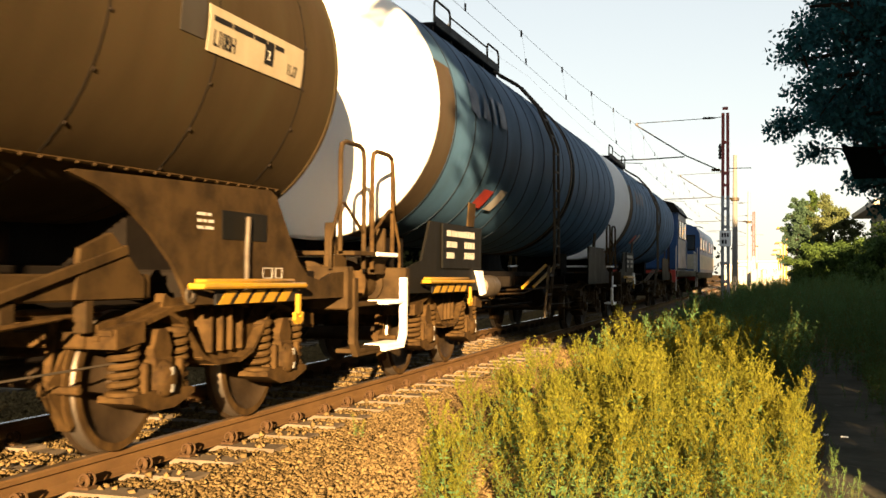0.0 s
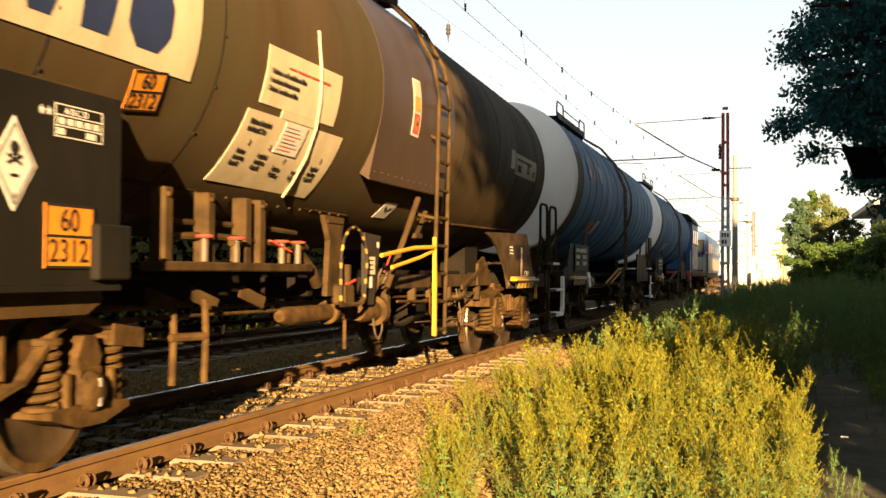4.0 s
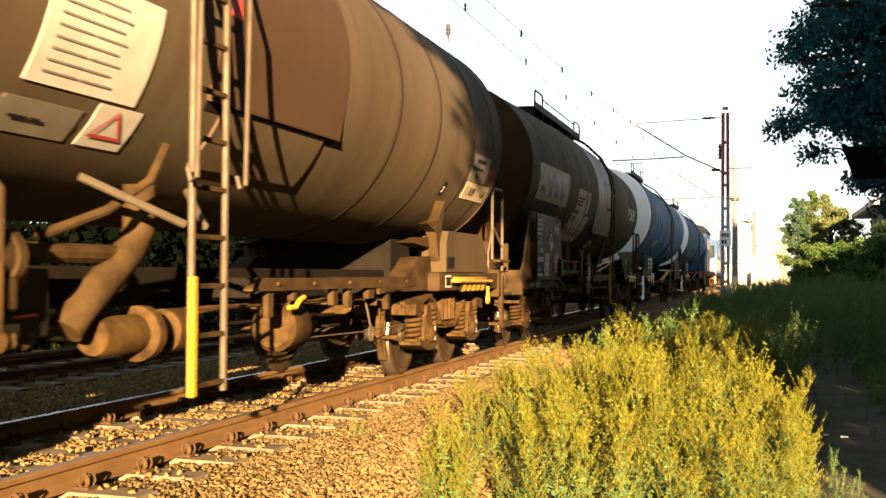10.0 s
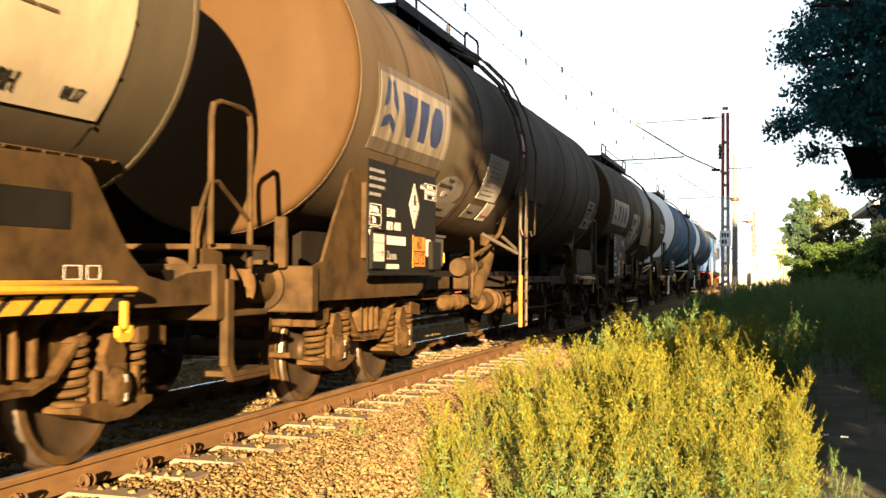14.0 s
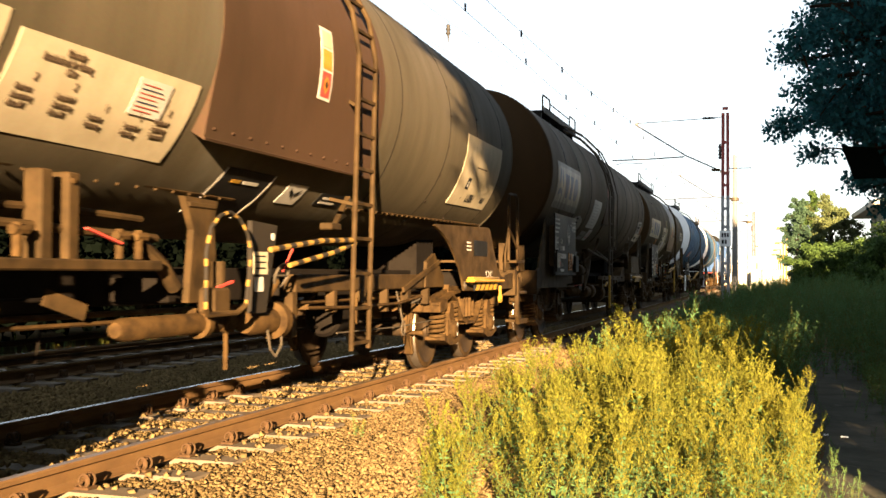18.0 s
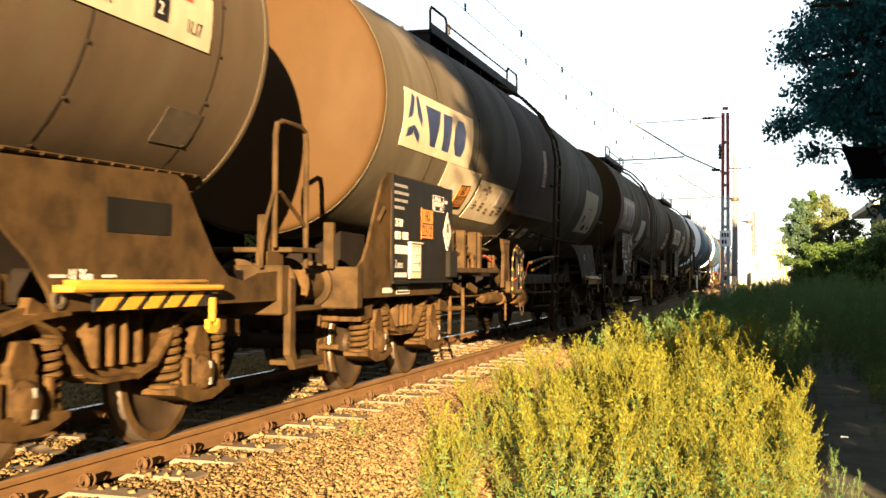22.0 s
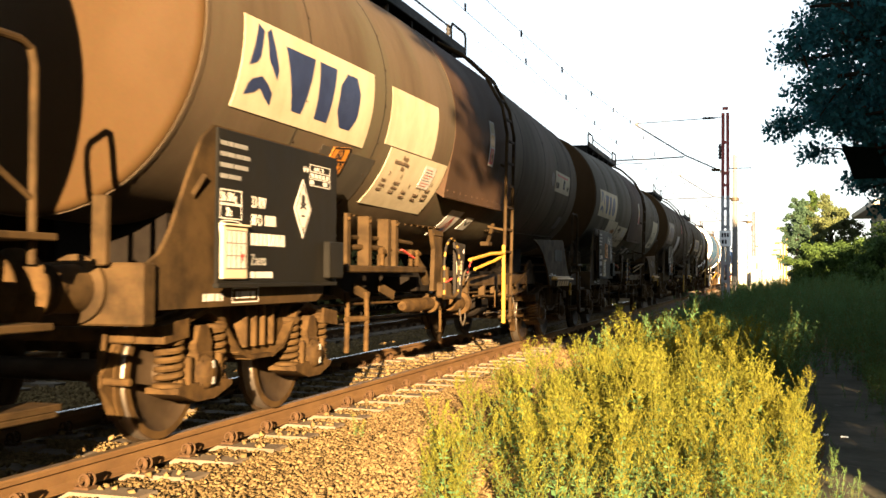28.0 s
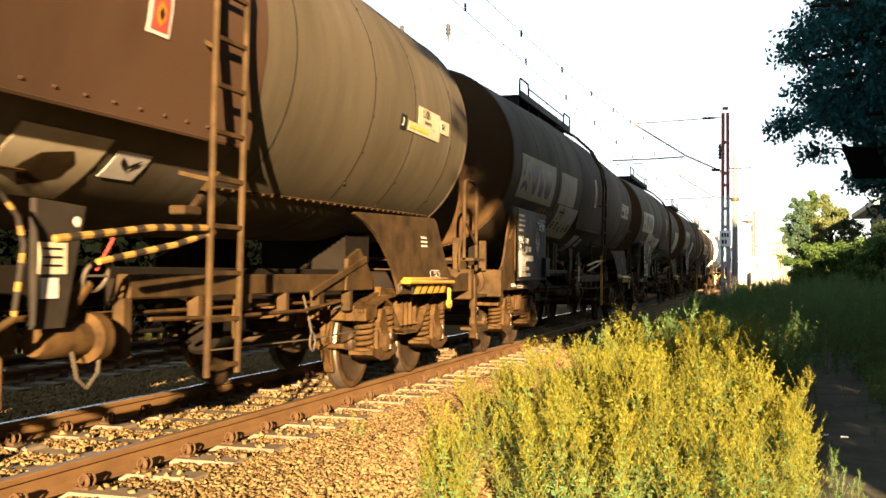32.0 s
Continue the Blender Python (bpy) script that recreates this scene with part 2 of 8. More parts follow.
        return self.add(vs, fs, k)

    def lathe(self, prof, seg=48, axis="y", c=(0, 0, 0), k=0, a0=0.0, a1=2 * math.pi):
        """Turns a profile of (radius, height) round an axis through c."""
        full = abs(a1 - a0 - 2 * math.pi) < 1e-6
        m = seg if full else seg + 1
        vs, fs = [], []
        for r, h in prof:
            for j in range(m):
                an = a0 + (a1 - a0) * j / seg
                a, b = r * math.cos(an), r * math.sin(an)
                v = {"x": (h, a, b), "y": (a, h, b), "z": (a, b, h)}[axis]
                vs.append((v[0] + c[0], v[1] + c[1], v[2] + c[2]))
        for i in range(len(prof) - 1):
            for j in range(seg):
                j2 = (j + 1) % m
                fs.append((i * m + j, i * m + j2, (i + 1) * m + j2, (i + 1) * m + j))
        return self.add(vs, fs, k)

    def cyl(self, p, q, r, seg=16, k=0):
        p, q = Vector(p), Vector(q)
        t = (q - p).normalized() * min(r * 0.12, (q - p).length * 0.2)
        return self.tube([p, p + t, q - t, q], [r * 0.9, r, r, r * 0.9], seg, k)

    def data(self, name, mats, smooth=False):
        me = bpy.data.meshes.new(name)
        me.from_pydata(self.v, [], self.f)
        for m in mats if isinstance(mats, (list, tuple)) else [mats]:
            me.materials.append(m)
        if any(self.k):
            me.polygons.foreach_set("material_index", self.k)
        bm = bmesh.new()
        bm.from_mesh(me)
        if len(bm.faces) < 20000:
            bmesh.ops.recalc_face_normals(bm, faces=bm.faces)
        for e in bm.edges:
            e.smooth = len(e.link_faces) == 2 and e.calc_face_angle(0) < 0.6
        for f in bm.faces:
            f.smooth = smooth
        bm.to_mesh(me)
        bm.free()
        return me


def part(name, mesh, material, parent, label="", smooth=True):
    """One mesh object under a thing or a part."""
    me = mesh if isinstance(mesh, bpy.types.Mesh) else mesh.data(name, material, smooth)
    ob = new(name, me)
    ob.parent = parent
    if label:
        ob["label"] = label
    return ob


def thing(name, label, category, group="", kind="", at=None):
    ob = new(name)
    ob.empty_display_size = 0.3
    if at is not None:
        ob.matrix_basis = at
    return tagged(ob, label, category, group, kind)


def solid(name, mesh, material, label="", category="", group="", kind="", smooth=True):
    ob = new(name, mesh.data(name, material, smooth))
    return tagged(ob, label, category, group, kind)


FONT_CURVE = bpy.data.curves.new("letters", "FONT")


def letters(text, size, m, material, name, parent, wide=1.0, bend=None, label=""):
    """Lettering as a thin mesh, its lower left corner at m's origin, x to the right and y up; bend maps its points further."""
    cu = FONT_CURVE.copy()
    cu.body, cu.size, cu.extrude = text, size, 0.0015
    tmp = bpy.data.objects.new("letters_source", cu)
    scene.collection.objects.link(tmp)
    me = bpy.data.meshes.new_from_object(tmp.evaluated_get(bpy.context.evaluated_depsgraph_get()))
    bpy.data.objects.remove(tmp)
    bpy.data.curves.remove(cu)
    for v in me.vertices:
        p = m @ Vector((v.co.x * wide, v.co.y, v.co.z))
        v.co = bend(p) if bend else p
    me.materials.clear()
    me.materials.append(material)
    me.name = name
    return part(name, me, material, parent, label)


# ---- ground, ballast and the two tracks ----
def ground_height(x, y):
    """Formation under the tracks, a shallow cess beside them, a low bank further out."""
    if x > 2.0:
        z = -0.205 - 0.235 * min(1.0, (x - 2.0) / 1.2)
        if x > 6.6:
            z += min(0.75, (x - 6.6) * 0.14)
        if x > 3.2:
            z += 0.35 * min(1.0, max(0.0, (y - 18) / 25.0)) * min(1.0, (x - 3.2) / 3.0)
    elif x < -6.8:
        z = -0.205 - 0.285 * min(1.0, (-6.8 - x) / 1.5)
    else:
        z = -0.205
    if -6.8 < x < 2.0:
        return z + 0.012 * noise.noise((x * 3, y * 3, 0))
    return z + 0.05 * noise.noise((x * 0.7, y * 0.7, 3)) + 0.02 * noise.noise((x * 3, y * 3, 5))


def spaced(a, b, near, far, mid, reach):
    """Grid lines from a to b, fine round mid and coarse outside."""
    out, p = [a], a
    while p < b:
        d = max(0.0, abs(p - mid) - reach)
        p += near + min(far, d * 0.18)
        out.append(min(p, b))
    return out


xs = spaced(-900, 900, 0.3, 120, 1.0, 8)
ys = spaced(-300, 2500, 0.4, 200, 10.0, 22)
gm = Mesh()
gv = [(x, y, ground_height(x, y)) for y in ys for x in xs]
gm.add(gv, [(j * len(xs) + i, j * len(xs) + i + 1, (j + 1) * len(xs) + i + 1, (j + 1) * len(xs) + i)
            for j in range(len(ys) - 1) for i in range(len(xs) - 1)])
ground = solid("ground", gm, SOIL, "dry gravelly soil beside the railway line", "ground", kind="structure")

RAIL_PROFILE = [(-0.0745, -0.160), (-0.0745, -0.150), (-0.03, -0.138), (-0.011, -0.120), (-0.010, -0.055), (-0.034, -0.040),
                (-0.036, -0.012), (-0.030, -0.002), (0.030, -0.002), (0.036, -0.012), (0.034, -0.040), (0.010, -0.055),
                (0.011, -0.120), (0.03, -0.138), (0.0745, -0.150), (0.0745, -0.160)]
Y_A, Y_B = -14.0, 420.0


def rail(name, x, label, top):
    m = Mesh()
    n = len(RAIL_PROFILE)
    stops = [Y_A + (Y_B - Y_A) * (i / 40) ** 2 for i in range(41)]
    vs = [(x + a, y, b) for y in stops for a, b in RAIL_PROFILE]
    fs, ks = [], []
    for i in range(len(stops) - 1):
        for j in range(n):
            fs.append((i * n + j, i * n + (j + 1) % n, (i + 1) * n + (j + 1) % n, (i + 1) * n + j))
            ks.append(1 if j == 7 else 0)
    m.add(vs, fs)
    m.k = ks
    return solid(name, m, [RAIL_RUST, top], label, "rail", "rails", "structure")


TRACK2 = -4.4
rail("rail", 0.7535, "rust-brown steel rail with a dull worn head", RAIL_TOP_DULL)
rail("rail", -0.7535, "steel rail with a bright polished head", RAIL_TOP)
rail("rail", TRACK2 + 0.7535, "steel rail of the neighbouring track, bright on top", RAIL_TOP)
rail("rail", TRACK2 - 0.7535, "steel rail of the neighbouring track, bright on top", RAIL_TOP)

# ---- tank wagons ----
CACHE = {}


def cached(key, build, material, smooth=True):
    if key not in CACHE:
        CACHE[key] = build().data(key, material, smooth)
    return CACHE[key]


def sub(name, key, build, material, parent, m=None, label=""):
    """A part on a mesh shared by all its repeats."""
    ob = part(name, cached(key, build, material), material, parent, label)
    if m is not None:
        ob.matrix_basis = m
    return ob


R_WHEEL = 0.46
WHEELSETS = []


def wheel_mesh():
    m = Mesh()
    prof = [(0.085, 0.855), (0.105, 0.85), (0.115, 0.81), (0.20, 0.775), (0.34, 0.785), (0.385, 0.815), (0.40, 0.828), (0.452, 0.826),
            (0.457, 0.818), (0.460, 0.76), (0.463, 0.728), (0.488, 0.712), (0.490, 0.700), (0.475, 0.690), (0.40, 0.690), (0.38, 0.71),
            (0.33, 0.745), (0.20, 0.74), (0.11, 0.70), (0.085, 0.68)]
    ks = [0, 0, 0, 0, 0, 0, 1, 0, 2, 2, 0, 0, 0, 0, 0, 0, 0, 0, 0]
    m.lathe(prof, 40, "x")
    m.k = [ks[i // 40] for i in range(len(m.f))]
    return m


def axle_mesh():
    m = Mesh()
    return m.lathe([(0.0, -1.1), (0.065, -1.1), (0.065, -0.86), (0.088, -0.84), (0.085, -0.68), (0.08, 0), (0.085, 0.68), (0.088, 0.84),
                    (0.065, 0.86), (0.065, 1.1), (0, 1.1)], 16, "x")


def frame_mesh():
    m = Mesh()

    def strip(pts, w, x0, x1):
        for i in range(len(pts) - 1):
            (a, b), (c, d) = pts[i], pts[i + 1]
            l = math.hypot(c - a, d - b)
            nx, nz = -(d - b) / l * w / 2, (c - a) / l * w / 2
            e = 0.02
            ux, uz = (c - a) / l * e, (d - b) / l * e
            m.prism([(a - ux - nx, b - uz - nz), (c + ux - nx, d + uz - nz), (c + ux + nx, d + uz + nz), (a - ux + nx, b - uz + nz)], x0, x1)
    top = [(-1.42, 0.80), (-1.1, 0.84), (-0.75, 0.92), (-0.35, 0.95), (0.35, 0.95), (0.75, 0.92), (1.1, 0.84), (1.42, 0.80)]
    strip(top, 0.035, 0.90, 1.14)
    strip(top, 0.10, 0.985, 1.045)
    belly = [(-0.80, 0.90), (-0.62, 0.83), (-0.50, 0.70), (-0.36, 0.58), (-0.18, 0.525), (0.18, 0.525), (0.36, 0.58), (0.50, 0.70), (0.62, 0.83), (0.80, 0.90)]
    strip(belly, 0.03, 0.90, 1.14)
    strip([(a * 0.93, b + 0.055) for a, b in belly], 0.13, 0.985, 1.06)
    for y in (-0.22, -0.07, 0.07, 0.22):
        m.box(0.93, 1.12, y - 0.016, y + 0.016, 0.60, 0.91, 0.004)
    m.box(0.95, 0.985, -0.42, 0.42, 0.60, 0.93, 0.004)
    for s in (-1, 1):
        m.prism([(s * 1.42, 0.70), (s * 1.42, 0.82), (s * 1.12, 0.86), (s * 1.12, 0.73)], 0.90, 1.16)
    return m


def cross_mesh():
    m = Mesh()
    m.box(-0.95, 0.95, -0.20, 0.20, 0.52, 0.86, 0.02)
    m.cyl((0, 0, 0.8), (0, 0, 0.97), 0.16, 20)
    return m


def end_beam_mesh():
    return Mesh().box(-0.95, 0.95, -0.05, 0.05, 0.70, 0.80, 0.012)


def axle_box_mesh():
    m = Mesh()
    m.box(0.96, 1.16, -0.13, 0.13, 0.35, 0.64, 0.03)
    m.prism([(-0.36, 0.36), (-0.36, 0.40), (-0.14, 0.42), (0.14, 0.42), (0.36, 0.40), (0.36, 0.36), (0.12, 0.29), (-0.12, 0.29)], 0.92, 1.17)
    m.lathe([(0.0, 1.225), (0.06, 1.222), (0.10, 1.20), (0.122, 1.16), (0.125, 1.1)], 20, "x", (0, 0, 0.48))
    m.prism([(-0.085, 0.60), (0.085, 0.60), (0.11, 0.68), (0.05, 0.80), (-0.05, 0.80), (-0.11, 0.68)], 0.99, 1.15)
    for a in range(4):
        an = math.radians(45 + a * 90)
        m.cyl((1.15, math.cos(an) * 0.105, 0.48 + math.sin(an) * 0.105), (1.185, math.cos(an) * 0.105, 0.48 + math.sin(an) * 0.105), 0.018, 6)
    for y in (-0.205, 0.205):
        m.box(1.03, 1.17, y - 0.022, y + 0.022, 0.40, 0.60, 0.006)
    return m


def mark_mesh():
    return Mesh().box(1.215, 1.229, -0.011, 0.011, -0.025, 0.025, 0.001)


def spring_mesh():
    m = Mesh()
    pts = []
    for i in range(6 * 14 + 1):
        an = 2 * math.pi * i / 14
        pts.append((math.cos(an) * 0.083, math.sin(an) * 0.083, 0.43 + 0.33 * i / 84))
    m.tube(pts, 0.0225, 6)
    m.tube([(math.cos(2 * math.pi * i / 10) * 0.045, math.sin(2 * math.pi * i / 10) * 0.045, 0.43 + 0.33 * i / 60) for i in range(61)], 0.014, 5)
    m.cyl((0, 0, 0.755), (0, 0, 0.80), 0.108, 16)
    m.cyl((0, 0, 0.395), (0, 0, 0.43), 0.108, 16)
    return m


def shoe_mesh():
    """A cast brake block with its holder and hanger, for the +y side of a wheel."""
    m = Mesh()
    a = [math.radians(d) for d in (-30, -15, 0, 15, 30)]
    poly = [(math.cos(t) * 0.475, 0.46 + math.sin(t) * 0.475) for t in a] + [(math.cos(t) * 0.535, 0.46 + math.sin(t) * 0.535) for t in reversed(a)]
    m.prism(poly, 0.71, 0.80)
    poly = [(math.cos(t) * 0.538, 0.46 + math.sin(t) * 0.538) for t in a] + [(0.60, 0.55), (0.66, 0.50), (0.66, 0.42), (0.60, 0.36)]
    m.prism(poly, 0.725, 0.79)
    m.bar((0.755, 0.63, 0.50), (0.755, 0.57, 0.86), 0.05, 0.025)
    m.cyl((0.70, 0.62, 0.46), (0.98, 0.62, 0.46), 0.026, 10)
    return m


def bogie(parent, yc):
    """A two-axle bogie with cast side frames, coil springs and outside brake blocks."""
    sub("bogie_crossbeam", "bogie_crossbeam", cross_mesh, RUST, parent, pose(0, yc, 0))
    for s in (-1.4, 1.4):
        sub("bogie_end_beam", "bogie_end_beam", end_beam_mesh, RUST, parent, pose(0, yc + s, 0))
    for side in (1, -1):
        turn = pose(0, 0, 0) if side > 0 else pose(0, 0, 0, 0, 0, 180)
        fr = sub("bogie_frame", "bogie_frame", frame_mesh, RUST, parent, pose(0, yc, 0) @ turn)
        for ya in (-0.9, 0.9):
            bx = sub("axle_box", "axle_box", axle_box_mesh, RUST, fr, pose(0, ya, 0))
            if side > 0:
                for zm in (0.425, 0.535):
                    sub("white_mark", "axle_mark", mark_mesh, GREY_MARK, fr, pose(0, ya, zm))
            for ys in (-0.285, 0.285):
                sub("coil_spring", "coil_spring", spring_mesh, RUST, fr, pose(1.05, ya + ys, 0))
            sub("brake_block", "brake_block", shoe_mesh, RUST, fr, pose(0, ya, 0, 0, 0, 0) if ya > 0 else
                Matrix.Translation((0, ya, 0)) @ Matrix.Diagonal((1, -1, 1, 1)))
    for ya in (-0.9, 0.9):
        ws = sub("wheelset", "wheelset_axle", axle_mesh, WHEEL_STEEL, parent, pose(0, yc + ya, R_WHEEL))
        for turn in (0, 180):
            sub("wheel", "wheel", wheel_mesh, [WHEEL_STEEL, RUST, TREAD], ws, pose(0, 0, 0, 0, 0, turn))
        WHEELSETS.append((ws, yc + ya))


TANK_Z = 2.93


def patch(m, y0, y1, a0, a1, r, zc=TANK_Z, th=0.006, n=None, k=0):
    """A thin curved sheet on a tank: along y, from angle a0 to a1 (degrees above the horizontal on the +x side)."""
    n = n or max(2, int(abs(a1 - a0) / 5) + 1)
    vs = []
    ra, rb = r if isinstance(r, tuple) else (r, r)
    for lift in (0, th):
        for i in range(n + 1):
            a = math.radians(a0 + (a1 - a0) * i / n)
            for y, rr in ((y0, ra + lift), (y1, rb + lift)):
                vs.append((rr * math.cos(a), y, zc + rr * math.sin(a)))
    o = 2 * (n + 1)
    fs = []
    for i in range(n):
        b = 2 * i
        fs.append((o + b, o + b + 1, o + b + 3, o + b + 2))
        fs.append((b, b + 2, b + 3, b + 1))
        fs.append((b, o + b, o + b + 2, b + 2))
        fs.append((b + 1, b + 3, o + b + 3, o + b + 1))
    fs += [(0, 1, o + 1, o), (2 * n, o + 2 * n, o + 2 * n + 1, 2 * n + 1)]
    return m.add(vs, fs, k)


def skirt(m, y0, y1, a_top, a_tan, a_low, r, zc, th=0.004):
    """A sheet that follows the tank from a_top down to a_tan and then hangs straight to a_low, standing off the shell."""
    n = 26
    rings = []
    for i in range(n + 1):
        d = a_top + (a_low - a_top) * i / n
        a = math.radians(d)
        rr = r + th if d >= a_tan else (r + th) / math.cos(math.radians(d - a_tan))
        rings.append((a, rr))
    vs = []
    for (a, rr) in rings:
        for y in (y0, y1):
            vs += [((rr) * math.cos(a), y, zc + rr * math.sin(a)), ((r - 0.01) * math.cos(a), y, zc + (r - 0.01) * math.sin(a))]
    fs = []
    for i in range(n):
        b, c = 4 * i, 4 * (i + 1)
        fs += [(b, b + 2, c + 2, c), (b, c, c + 1, b + 1), (b + 2, b + 3, c + 3, c + 2)]
    e = 4 * n
    fs += [(e, e + 2, e + 3, e + 1), (0, 1, 3, 2)]
    return m.add(vs, fs)


def tank_mesh(r, y0, y1, zc, mid=None, flat=2.0):
    """A tank shell of radius r at its ends and mid round the middle."""
    mid = mid or r
    stops = [y0, y0 + 0.6] + [y0 + (y1 - y0) * i / 14 for i in range(1, 14)] + [y1]
    stops = sorted(stops + [-flat, flat])
    return Mesh().lathe([(tank_r(y, r, mid, y0, y1, flat), y) for y in stops], 72, "y", (0, 0, zc))


def tank_r(y, r, mid, y0, y1, flat):
    if abs(y) <= flat:
        return mid
    e = (y - flat) / (y1 - flat) if y > 0 else (-flat - y) / (-flat - y0)
    return mid + (r - mid) * min(1.0, e)


def end_mesh(r, y, s, zc, bulge=0.36):
    """A dished end: a shallow crown with a rounded knuckle at the rim."""
    k = 0.09
    prof = [(r, y - s * 0.05), (r, y)]
    rc = r - k
    crown = 0.24
    for i in range(1, 8):
        a = math.radians(72 * i / 7)
        prof.append((rc + k * math.cos(a), y + s * k * 0.8 * math.sin(a)))
    r0, h0 = prof[-1][0], abs(prof[-1][1] - y)
    for i in range(1, 11):
        q = r0 * (1 - i / 10)
        prof.append((max(q, 0.002), y + s * (h0 + crown * (1 - (q / r0) ** 2))))
    return Mesh().lathe(prof, 72, "y", (0, 0, zc))


def ring_mesh(r, y, zc, w=0.05, h=0.012):
    m = Mesh()
    return m.lathe([(r - 0.005, y - w / 2), (r + h, y - w / 2 + 0.006), (r + h, y + w / 2 - 0.006), (r - 0.005, y + w / 2)], 72, "y", (0, 0, zc))


# ---- the parts that wagons share ----
FACE = Matrix(((0, 0, 1, 0), (1, 0, 0, 0), (0, 1, 0, 0), (0, 0, 0, 1)))  # text plane facing +x, reading along +y


def face(x, y, z):
    return Matrix.Translation((x, y, z)) @ FACE


def bent(r, zc):
    """Bends points given as (x above the shell, y, arc length z) round a tank."""
    def f(p):
        a = p.z / r
        return Vector(((r + p.x) * math.cos(a), p.y, zc + (r + p.x) * math.sin(a)))
    return f


def arc(deg, r):
    return math.radians(deg) * r


def bars(name, parent, material, x, y0, z0, widths, h, gap=0.02, bend=None):
    """A line of plain bars in place of writing that is not given."""
    y = y0
    for w in widths:
        m = Mesh()
        n = max(1, int(w / 0.12)) if bend else 1
        for i in range(n):
            m.add([(x + d, y + w * (i + e) / n, z0 + g) for d in (0, 0.002) for e in (0, 1) for g in (0, h)],
                  [(4, 6, 7, 5), (0, 1, 3, 2), (0, 2, 6, 4), (1, 5, 7, 3), (0, 4, 5, 1), (2, 3, 7, 6)])
        if bend:
            m.v = [tuple(bend(Vector(v))) for v in m.v]
        part(name, m, material, parent)
        y += w + gap


def sheet(name, parent, material, y0, y1, a0, a1, r, zc, th=0.006, label="", lift=0.002):
    return part(name, patch(Mesh(), y0, y1, a0, a1, r + lift, zc, th), material, parent, label)


def diamond(name, parent, material, x, y, z, w, h, label=""):
    m = Mesh().prism([(y, z - h / 2), (y + w / 2, z), (y, z + h / 2), (y - w / 2, z)], x, x + 0.005)
    d = part(name, m, material, parent, label)
    k = Mesh()
    for (a, b) in (((0, -0.46), (0.46, 0)), ((0.46, 0), (0, 0.46)), ((0, 0.46), (-0.46, 0)), ((-0.46, 0), (0, -0.46))):
        k.bar((x + 0.006, y + a[0] * w * 0.93, z + a[1] * h * 0.93), (x + 0.006, y + b[0] * w * 0.93, z + b[1] * h * 0.93), 0.004, 0.006)
    part("border_line", k, BLACK, d)
    k = Mesh()
    k.lathe([(0.002, x + 0.012), (0.028, x + 0.010), (0.034, x + 0.004)], 14, "x", (0, y, z + h * 0.17))
    k.box(x + 0.004, x + 0.010, y - 0.02, y + 0.02, z + h * 0.08, z + h * 0.14, 0.003)
    k.bar((x + 0.007, y - 0.05, z + h * 0.00), (x + 0.007, y + 0.05, z + h * 0.09), 0.006, 0.014)
    k.bar((x + 0.007, y - 0.05, z + h * 0.09), (x + 0.007, y + 0.05, z + h * 0.00), 0.006, 0.014)
    part("hazard_symbol", k, BLACK, d)
    bars("caption_bar", d, BLACK, x + 0.006, y - 0.03, z - h * 0.14, [0.06], 0.016)
    bars("class_bar", d, BLACK, x + 0.006, y - 0.006, z - h * 0.36, [0.012], 0.025)
    return d


def hazard_plate(parent, x, y, z, s=1.0, bend=None, tilt=0.0):
    """The orange plate with its two numbers; y, z: lower left corner."""
    w, h = 0.40 * s, 0.33 * s
    tm = Matrix.Translation((x, y, z)) @ pose(0, 0, 0, tilt)

    def out(p):
        q = tm @ Vector(p)
        return tuple(bend(q)) if bend else tuple(q)
    m = Mesh()
    n = 4
    for i in range(n):
        z0, z1 = h * i / n, h * (i + 1) / n
        m.add([out((d, e, g)) for d in (0, 0.006) for e in (0, w) for g in (z0, z1)],
              [(4, 6, 7, 5), (0, 1, 3, 2), (0, 2, 6, 4), (1, 5, 7, 3), (0, 4, 5, 1), (2, 3, 7, 6)])
    p = part("hazard_plate", m, ORANGE, parent, "orange hazard plate with black numbers")
    k = Mesh()
    for (a, b, c, d) in ((0, w, 0, 0.014), (0, w, h - 0.014, h), (0, w, h / 2 - 0.007, h / 2 + 0.007), (0, 0.014, 0, h), (w - 0.014, w, 0, h)):
        nz = 4 if d - c > 0.1 else 1
        for i in range(nz):
            g0, g1 = c + (d - c) * i / nz, c + (d - c) * (i + 1) / nz
            k.add([out((dd, e, g)) for dd in (0.006, 0.009) for e in (a, b) for g in (g0, g1)],
                  [(4, 6, 7, 5), (0, 1, 3, 2), (0, 2, 6, 4), (1, 5, 7, 3), (0, 4, 5, 1), (2, 3, 7, 6)])
    part("plate_border", k, BLACK, p)
    f = (lambda q: Vector(out(q)))
    letters("60", 0.17 * s, face(0.008, w * 0.28, h * 0.58), BLACK, "upper_number", p, 0.95, f)
    letters("2312", 0.17 * s, face(0.008, w * 0.07, h * 0.10), BLACK, "lower_number", p, 0.95, f)
    return p


